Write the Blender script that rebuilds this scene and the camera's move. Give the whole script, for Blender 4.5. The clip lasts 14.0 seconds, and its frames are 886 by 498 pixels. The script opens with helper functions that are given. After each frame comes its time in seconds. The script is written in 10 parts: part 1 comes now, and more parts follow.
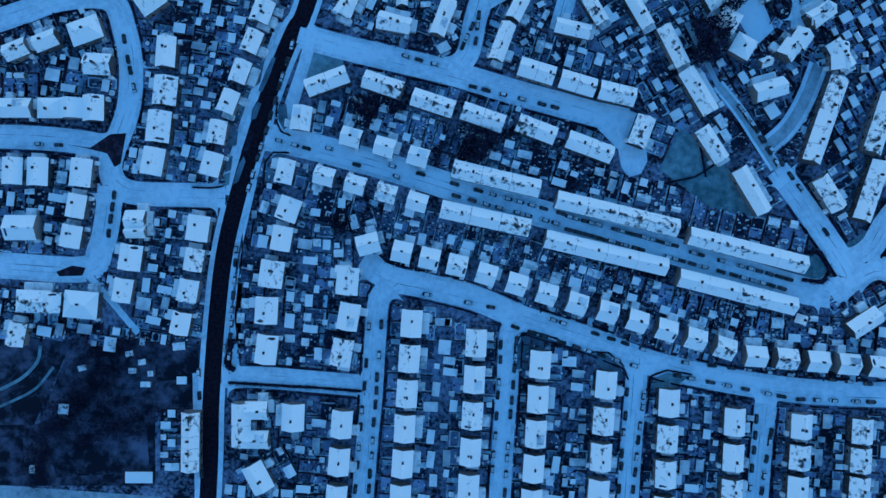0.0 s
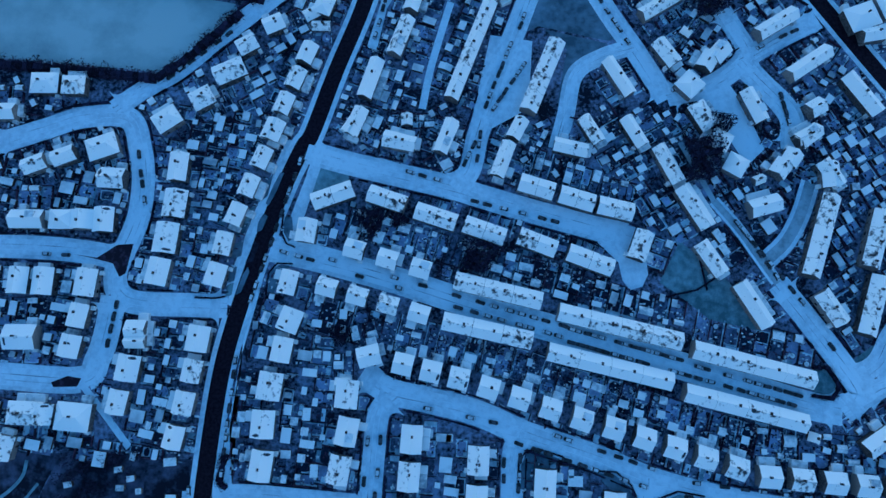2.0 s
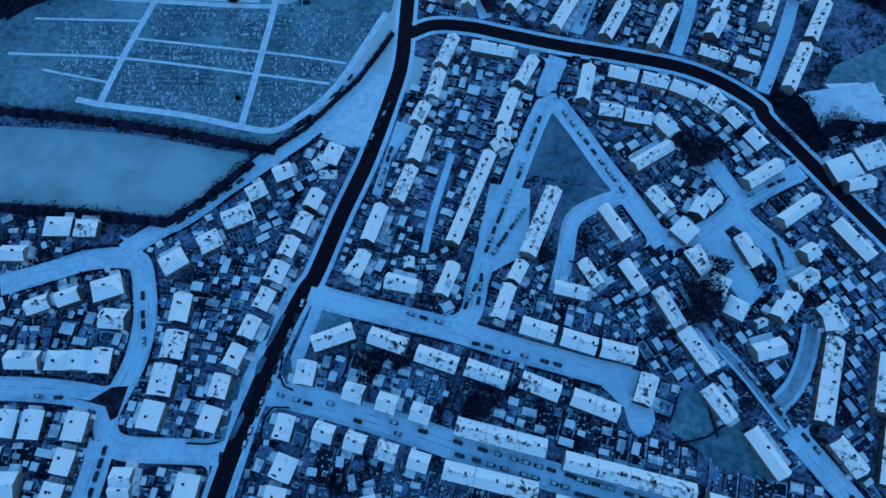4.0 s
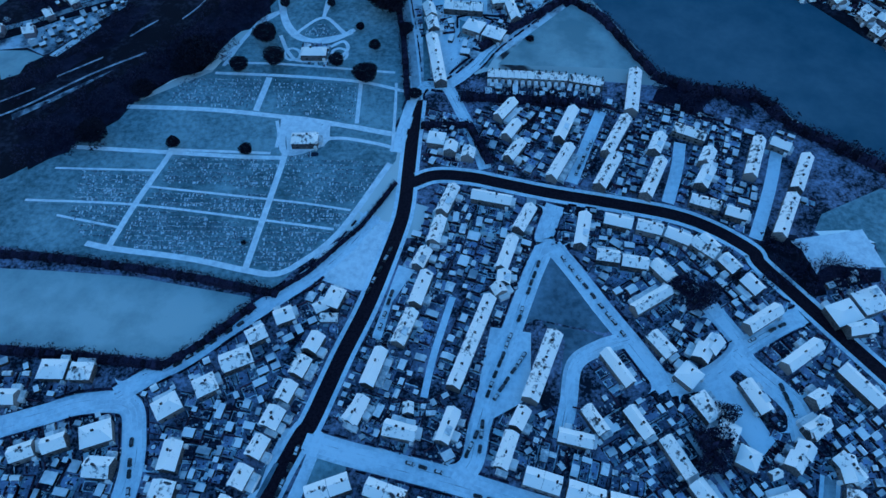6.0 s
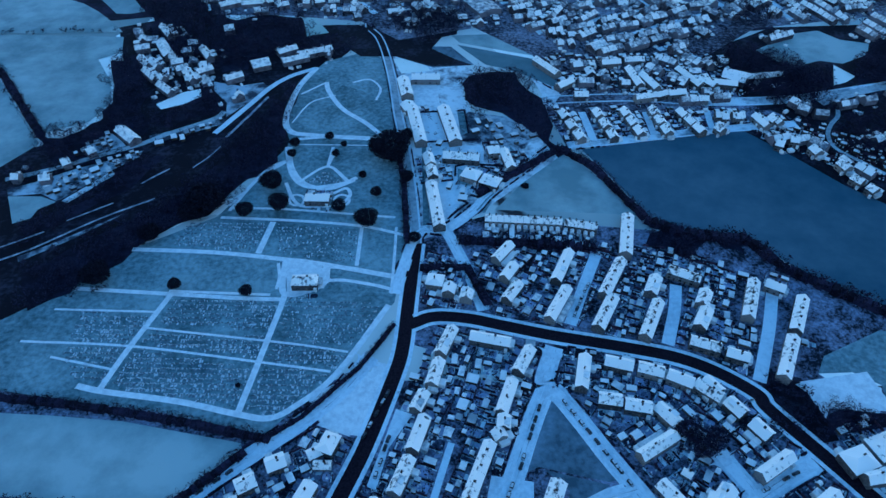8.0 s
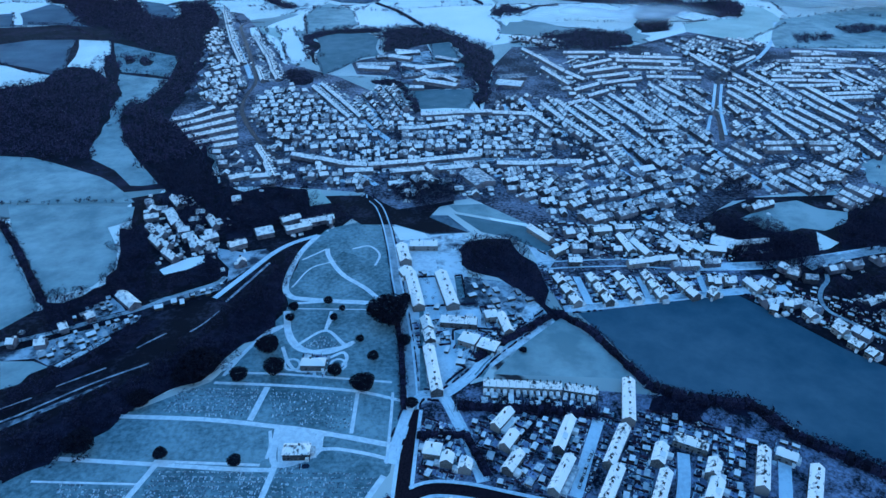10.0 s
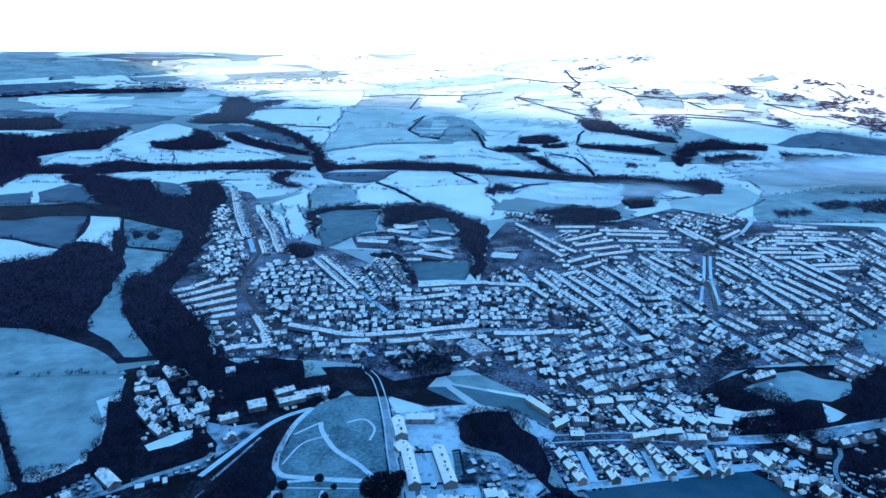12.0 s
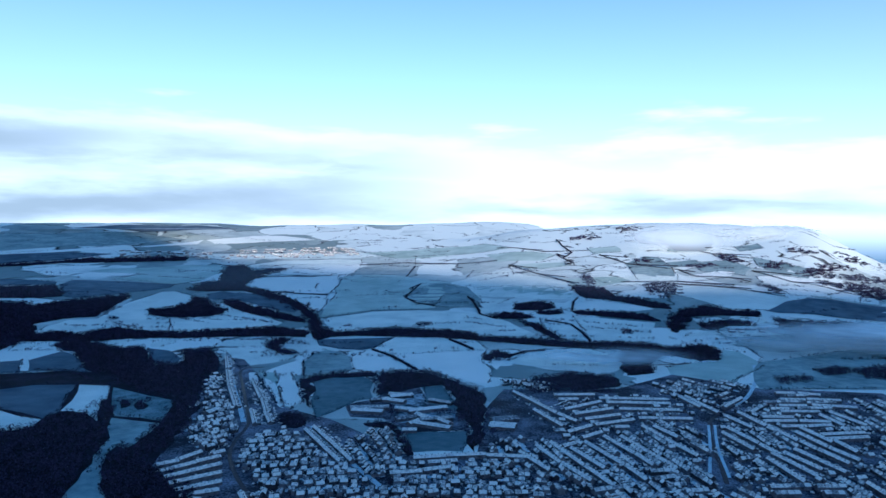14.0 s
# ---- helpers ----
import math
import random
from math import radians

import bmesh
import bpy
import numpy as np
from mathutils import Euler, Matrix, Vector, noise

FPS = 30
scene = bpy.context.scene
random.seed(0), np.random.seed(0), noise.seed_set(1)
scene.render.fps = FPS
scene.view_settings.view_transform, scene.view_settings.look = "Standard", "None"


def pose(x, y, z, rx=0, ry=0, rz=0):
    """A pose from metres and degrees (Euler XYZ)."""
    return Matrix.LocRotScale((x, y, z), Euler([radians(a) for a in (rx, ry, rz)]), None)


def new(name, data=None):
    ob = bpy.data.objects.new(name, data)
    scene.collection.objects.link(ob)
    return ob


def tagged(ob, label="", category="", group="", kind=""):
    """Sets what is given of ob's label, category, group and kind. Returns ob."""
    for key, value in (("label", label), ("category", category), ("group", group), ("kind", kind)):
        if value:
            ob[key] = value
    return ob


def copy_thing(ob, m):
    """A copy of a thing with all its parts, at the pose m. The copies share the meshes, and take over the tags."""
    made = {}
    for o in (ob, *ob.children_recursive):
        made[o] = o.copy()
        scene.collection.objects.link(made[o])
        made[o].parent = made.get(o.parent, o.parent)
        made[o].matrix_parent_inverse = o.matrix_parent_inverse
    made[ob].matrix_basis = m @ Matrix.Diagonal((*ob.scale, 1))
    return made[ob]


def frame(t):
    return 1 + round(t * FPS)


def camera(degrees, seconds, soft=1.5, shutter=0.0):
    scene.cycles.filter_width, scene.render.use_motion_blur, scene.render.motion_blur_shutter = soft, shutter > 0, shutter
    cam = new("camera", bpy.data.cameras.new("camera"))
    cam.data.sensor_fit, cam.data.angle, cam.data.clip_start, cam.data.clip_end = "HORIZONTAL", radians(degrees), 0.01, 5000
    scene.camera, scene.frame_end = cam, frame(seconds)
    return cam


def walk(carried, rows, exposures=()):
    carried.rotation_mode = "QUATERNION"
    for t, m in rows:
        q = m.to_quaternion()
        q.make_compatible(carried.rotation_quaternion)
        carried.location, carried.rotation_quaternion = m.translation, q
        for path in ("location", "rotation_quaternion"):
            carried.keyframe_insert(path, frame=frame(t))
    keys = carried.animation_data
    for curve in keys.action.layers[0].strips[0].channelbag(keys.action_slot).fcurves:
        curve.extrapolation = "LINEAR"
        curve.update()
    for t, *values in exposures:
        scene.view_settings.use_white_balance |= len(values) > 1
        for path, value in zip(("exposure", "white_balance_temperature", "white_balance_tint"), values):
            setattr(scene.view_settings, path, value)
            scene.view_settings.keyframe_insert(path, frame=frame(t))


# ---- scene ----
cam = camera(66.5, 14.0)
# The drone hovers and tilts from straight down to the horizon: seconds, pitch, roll, yaw
HEIGHT = 300.0
TILTS = [
    (0, -0.02, -0.06, 0.10),
    (0.5, 1.26, -0.03, 0.28),
    (1, 3.60, 0.00, 0.34),
    (1.5, 6.48, 0.04, 0.43),
    (2, 9.43, 0.07, 0.48),
    (2.5, 12.39, 0.10, 0.57),
    (3, 15.36, 0.12, 0.61),
    (5.5, 30.59, 0.06, 0.88),
    (6, 33.55, 0.05, 0.91),
    (6.5, 36.42, -0.02, 0.94),
    (7, 38.99, -0.05, 0.94),
    (7.5, 42.14, -0.06, 0.91),
    (10, 59.33, -0.11, 0.63),
    (10.5, 62.86, -0.16, 0.58),
    (11, 66.44, -0.13, 0.48),
    (11.5, 70.05, -0.12, 0.42),
    (12, 73.71, -0.09, 0.35),
    (12.5, 77.38, -0.04, 0.27),
    (13, 80.95, -0.05, 0.21),
    (13.5, 84.39, -0.01, 0.11),
    (14, 87.75, -0.00, -0.00),
]
walk(cam, [(t, pose(0, 0, HEIGHT, rx, ry, rz)) for t, rx, ry, rz in TILTS],
     exposures=[(0.0, 1.12, 4660, 0), (3.0, 1.10, 4650, 0), (6.5, 1.20, 4690, 0), (8.5, 1.32, 4780, 0), (10.0, 1.62, 4880, 2), (10.5, 1.74, 4940, 2), (11.0, 1.82, 4970, 2), (12.0, 1.67, 4760, 0), (12.5, 1.37, 4620, -1), (13.0, 1.18, 4550, 0), (13.5, 0.74, 4530, 2), (14.0, 0.30, 4560, 3)])

# ---- sky and sun ----
SUN_HEIGHT, SUN_TURN = radians(8.0), radians(170.0)
world = bpy.data.worlds.new("winter_dawn")
scene.world = world
world.use_nodes = True
wn, wl = world.node_tree.nodes, world.node_tree.links
wn.clear()


def wnode(kind, **values):
    n = wn.new(kind)
    for key, value in values.items():
        n.inputs[key].default_value = value
    return n


sky = wn.new("ShaderNodeTexSky")
sky.sky_type, sky.sun_disc, sky.sun_elevation, sky.sun_rotation = "NISHITA", False, SUN_HEIGHT, SUN_TURN
sky.altitude, sky.air_density, sky.dust_density, sky.ozone_density = 300, 1.0, 0.6, 1.5
where = wn.new("ShaderNodeTexCoord")
split = wn.new("ShaderNodeSeparateXYZ")
wl.new(where.outputs["Generated"], split.inputs[0])
bearing = wn.new("ShaderNodeMath")
bearing.operation = "ARCTAN2"
wl.new(split.outputs[0], bearing.inputs[0])
wl.new(split.outputs[1], bearing.inputs[1])
bands = wn.new("ShaderNodeCombineXYZ")
wl.new(bearing.outputs[0], bands.inputs[0])
wl.new(split.outputs[2], bands.inputs[1])
# soft noise bends the outlines of the clouds
flat = wn.new("ShaderNodeMapping")
flat.inputs["Scale"].default_value = (1.6, 8.0, 1.0)
wl.new(bands.outputs[0], flat.inputs[0])
puffs = wnode("ShaderNodeTexNoise", Scale=2.6, Detail=7.0, Roughness=0.52)
wl.new(flat.outputs[0], puffs.inputs["Vector"])
bend = wn.new("ShaderNodeVectorMath")
bend.operation = "MULTIPLY_ADD"
bend.inputs[1].default_value, bend.inputs[2].default_value = (0.50, 0.070, 0.0), (-0.25, -0.035, 0.0)
wl.new(puffs.outputs["Color"], bend.inputs[0])
bent = wn.new("ShaderNodeVectorMath")
wl.new(bands.outputs[0], bent.inputs[0])
wl.new(bend.outputs[0], bent.inputs[1])


def plus(a, b, factor=1.0):
    n = wn.new("ShaderNodeMath")
    n.operation = "MULTIPLY_ADD"
    n.inputs[1].default_value = factor
    wl.new(a, n.inputs[0])
    wl.new(b, n.inputs[2])
    return n.outputs[0]


def cloud(turn, rise, wide, high):
    """One long cloud: 1 at its heart, fading to 0 at its rim."""
    m = wn.new("ShaderNodeMapping")
    m.vector_type = "TEXTURE"
    m.inputs["Location"].default_value, m.inputs["Scale"].default_value = (turn, rise, 0), (wide, high, 1)
    wl.new(bent.outputs[0], m.inputs[0])
    g = wn.new("ShaderNodeTexGradient")
    g.gradient_type = "SPHERICAL"
    wl.new(m.outputs[0], g.inputs[0])
    return g.outputs["Fac"]


# grey clouds in the west, a thin band in the east
start = wn.new("ShaderNodeMath")
start.operation = "MULTIPLY_ADD"
start.inputs[1].default_value, start.inputs[2].default_value = 0.9, -0.45
wl.new(puffs.outputs[0], start.inputs[0])
grey = start.outputs[0]
for turn, rise, wide, high, weight in ((-0.62, 0.112, 0.46, 0.060, 0.85), (-0.17, 0.080, 0.34, 0.060, 0.62), (-0.50, 0.026, 0.66, 0.050, 0.85), (0.46, 0.024, 0.50, 0.034, 0.6), (0.10, 0.016, 0.40, 0.022, 0.35)):
    grey = plus(cloud(turn, rise, wide, high), grey, weight)
# white cloud lies along the whole horizon and thins with height
thin = wn.new("ShaderNodeMapRange")
thin.inputs["From Min"].default_value, thin.inputs["From Max"].default_value = 0.0, 0.20
thin.inputs["To Min"].default_value, thin.inputs["To Max"].default_value = 0.62, -0.42
wl.new(split.outputs[2], thin.inputs[0])
cover = wn.new("ShaderNodeMapRange")
cover.interpolation_type = "SMOOTHSTEP"
cover.inputs["From Min"].default_value, cover.inputs["From Max"].default_value = 0.42, 0.80
wl.new(plus(grey, plus(puffs.outputs[0], thin.outputs[0]), 0.9), cover.inputs[0])
shade = wn.new("ShaderNodeValToRGB")
shade.color_ramp.interpolation = "EASE"
shade.color_ramp.elements[0].position, shade.color_ramp.elements[0].color = 0.04, (1.0, 0.95, 0.89, 1)
shade.color_ramp.elements[1].position, shade.color_ramp.elements[1].color = 0.85, (0.40, 0.405, 0.395, 1)
wl.new(grey, shade.inputs[0])
# far lowland and sea under the horizon
sea = wn.new("ShaderNodeMapRange")
sea.interpolation_type = "SMOOTHSTEP"
sea.inputs["From Min"].default_value, sea.inputs["From Max"].default_value = -0.060, 0.004
wl.new(split.outputs[2], sea.inputs[0])
low = wn.new("ShaderNodeMix")
low.data_type = "RGBA"
low.inputs[6].default_value = (0.14, 0.22, 0.30, 1)
wl.new(sea.outputs[0], low.inputs[0])
wl.new(shade.outputs[0], low.inputs[7])
bright = wn.new("ShaderNodeVectorMath")
bright.operation = "SCALE"
bright.inputs["Scale"].default_value = 8.4
wl.new(low.outputs[2], bright.inputs[0])
mix = wn.new("ShaderNodeMix")
mix.data_type = "RGBA"
wl.new(cover.outputs[0], mix.inputs[0])
# a pale veil of high haze brightens the lower sky
veil = wn.new("ShaderNodeMapRange")
veil.inputs["From Min"].default_value, veil.inputs["From Max"].default_value = 0.0, 0.6
veil.inputs["To Min"].default_value, veil.inputs["To Max"].default_value = 1.0, 0.0
wl.new(split.outputs[2], veil.inputs[0])
power = wn.new("ShaderNodeMath")
power.operation = "POWER"
power.inputs[1].default_value = 2.2
wl.new(veil.outputs[0], power.inputs[0])
haze = wn.new("ShaderNodeVectorMath")
haze.operation = "SCALE"
haze.inputs[0].default_value = (4.3, 3.8, 3.5)
wl.new(power.outputs[0], haze.inputs["Scale"])
hazy = wn.new("ShaderNodeVectorMath")
wl.new(sky.outputs[0], hazy.inputs[0])
wl.new(haze.outputs[0], hazy.inputs[1])
zenith = wn.new("ShaderNodeMapRange")
zenith.inputs["From Min"].default_value, zenith.inputs["From Max"].default_value = 0.30, 0.65
wl.new(split.outputs[2], zenith.inputs[0])
deep = wn.new("ShaderNodeMix")
deep.data_type = "RGBA"
deep.inputs[6].default_value, deep.inputs[7].default_value = (1, 1, 1, 1), (0.80, 1.11, 1.33, 1)
wl.new(zenith.outputs[0], deep.inputs[0])
bluer = wn.new("ShaderNodeVectorMath")
bluer.operation = "MULTIPLY"
wl.new(hazy.outputs[0], bluer.inputs[0])
wl.new(deep.outputs[2], bluer.inputs[1])
wl.new(bluer.outputs[0], mix.inputs[6])
wl.new(bright.outputs[0], mix.inputs[7])
back = wn.new("ShaderNodeBackground")
back.inputs["Strength"].default_value = 0.14
wl.new(mix.outputs[2], back.inputs[0])
wl.new(back.outputs[0], wn.new("ShaderNodeOutputWorld").inputs[0])

lamp = bpy.data.lights.new("sun", "SUN")
lamp.energy, lamp.angle, lamp.color = 5.0, radians(1.2), (1.0, 0.75, 0.52)
sun = new("sun", lamp)
toward = Vector((math.sin(SUN_TURN) * math.cos(SUN_HEIGHT), math.cos(SUN_TURN) * math.cos(SUN_HEIGHT), math.sin(SUN_HEIGHT)))
sun.rotation_euler = toward.to_track_quat("Z", "Y").to_euler()
sun.location = (0, -400, 600)


# ---- materials ----
def surface(name, low, high, scale, rough=0.8, split_at=(0.4, 0.6), second=0.0, spread=0.0, bump=0.0, space="Object", island=0.0, metal=0.0, detail=6.0, slope_light=0.0, crest=0.0):
    """Two colours mixed by fine and coarse noise; spread varies the tone from object to object, island from piece to piece."""
    m = bpy.data.materials.new(name)
    m.use_nodes = True
    n, l = m.node_tree.nodes, m.node_tree.links
    p = n["Principled BSDF"]
    p.inputs["Roughness"].default_value, p.inputs["Metallic"].default_value = rough, metal
    if "Specular IOR Level" in p.inputs:
        p.inputs["Specular IOR Level"].default_value = 0.5 if rough < 0.4 else 0.10
    tc, info = n.new("ShaderNodeTexCoord"), n.new("ShaderNodeObjectInfo")
    shift = n.new("ShaderNodeVectorMath")
    shift.operation = "ADD"
    l.new(tc.outputs[space], shift.inputs[0])
    if spread or space == "Object":
        far = n.new("ShaderNodeMath")
        far.operation = "MULTIPLY"
        far.inputs[1].default_value = 97.0
        l.new(info.outputs["Random"], far.inputs[0])
        l.new(far.outputs[0], shift.inputs[1])
    fine = n.new("ShaderNodeTexNoise")
    fine.inputs["Scale"].default_value, fine.inputs["Detail"].default_value, fine.inputs["Roughness"].default_value = scale, detail, 0.62
    l.new(shift.outputs[0], fine.inputs["Vector"])
    value = fine.outputs[0]
    if second:
        coarse = n.new("ShaderNodeTexNoise")
        coarse.inputs["Scale"].default_value, coarse.inputs["Detail"].default_value = second, 3.0
        l.new(shift.outputs[0], coarse.inputs["Vector"])
        mean = n.new("ShaderNodeMath")
        mean.operation = "MULTIPLY_ADD"
        mean.inputs[1].default_value, mean.inputs[2].default_value = 0.9, -0.45
        l.new(coarse.outputs[0], mean.inputs[0])
        both = n.new("ShaderNodeMath")
        l.new(value, both.inputs[0])
        l.new(mean.outputs[0], both.inputs[1])
        value = both.outputs[0]
    for amount, source in ((spread, info.outputs["Random"]), (island, None)):
        if amount:
            if source is None:
                source = n.new("ShaderNodeNewGeometry").outputs["Random Per Island"]
            off = n.new("ShaderNodeMath")
            off.operation = "MULTIPLY_ADD"
            off.inputs[1].default_value, off.inputs[2].default_value = amount, -amount / 2
            l.new(source, off.inputs[0])
            both = n.new("ShaderNodeMath")
            l.new(value, both.inputs[0])
            l.new(off.outputs[0], both.inputs[1])
            value = both.outputs[0]
    # one roof slope is lighter in colour, standing in for light from one side
    if slope_light:
        facing = n.new("ShaderNodeSeparateXYZ")
        l.new(tc.outputs["Normal"], facing.inputs[0])
        off = n.new("ShaderNodeMath")
        off.operation = "MULTIPLY_ADD"
        off.inputs[1].default_value = slope_light
        l.new(facing.outputs[1], off.inputs[0])
        l.new(value, off.inputs[2])
        value = off.outputs[0]
    if crest:
        # less snow holds along the ridge of a roof
        spot, off, band, loss = n.new("ShaderNodeSeparateXYZ"), n.new("ShaderNodeMath"), n.new("ShaderNodeMapRange"), n.new("ShaderNodeMath")
        off.operation = "ABSOLUTE"
        band.inputs["From Max"].default_value, band.inputs["To Min"].default_value, band.inputs["To Max"].default_value = 1.6, -crest, 0.0
        l.new(tc.outputs["Object"], spot.inputs[0])
        l.new(spot.outputs[1], off.inputs[0])
        l.new(off.outputs[0], band.inputs[0])
        l.new(band.outputs[0], loss.inputs[0])
        l.new(value, loss.inputs[1])
        value = loss.outputs[0]
    ramp = n.new("ShaderNodeValToRGB")
    ramp.color_ramp.elements[0].position, ramp.color_ramp.elements[1].position = split_at
    ramp.color_ramp.elements[0].color, ramp.color_ramp.elements[1].color = (*low, 1), (*high, 1)
    l.new(value, ramp.inputs[0])
    l.new(ramp.outputs[0], p.inputs["Base Color"])
    if bump:
        b = n.new("ShaderNodeBump")
        b.inputs["Strength"].default_value, b.inputs["Distance"].default_value = 0.6, bump
        l.new(fine.outputs[0], b.inputs["Height"])
        l.new(b.outputs[0], p.inputs["Normal"])
    return m


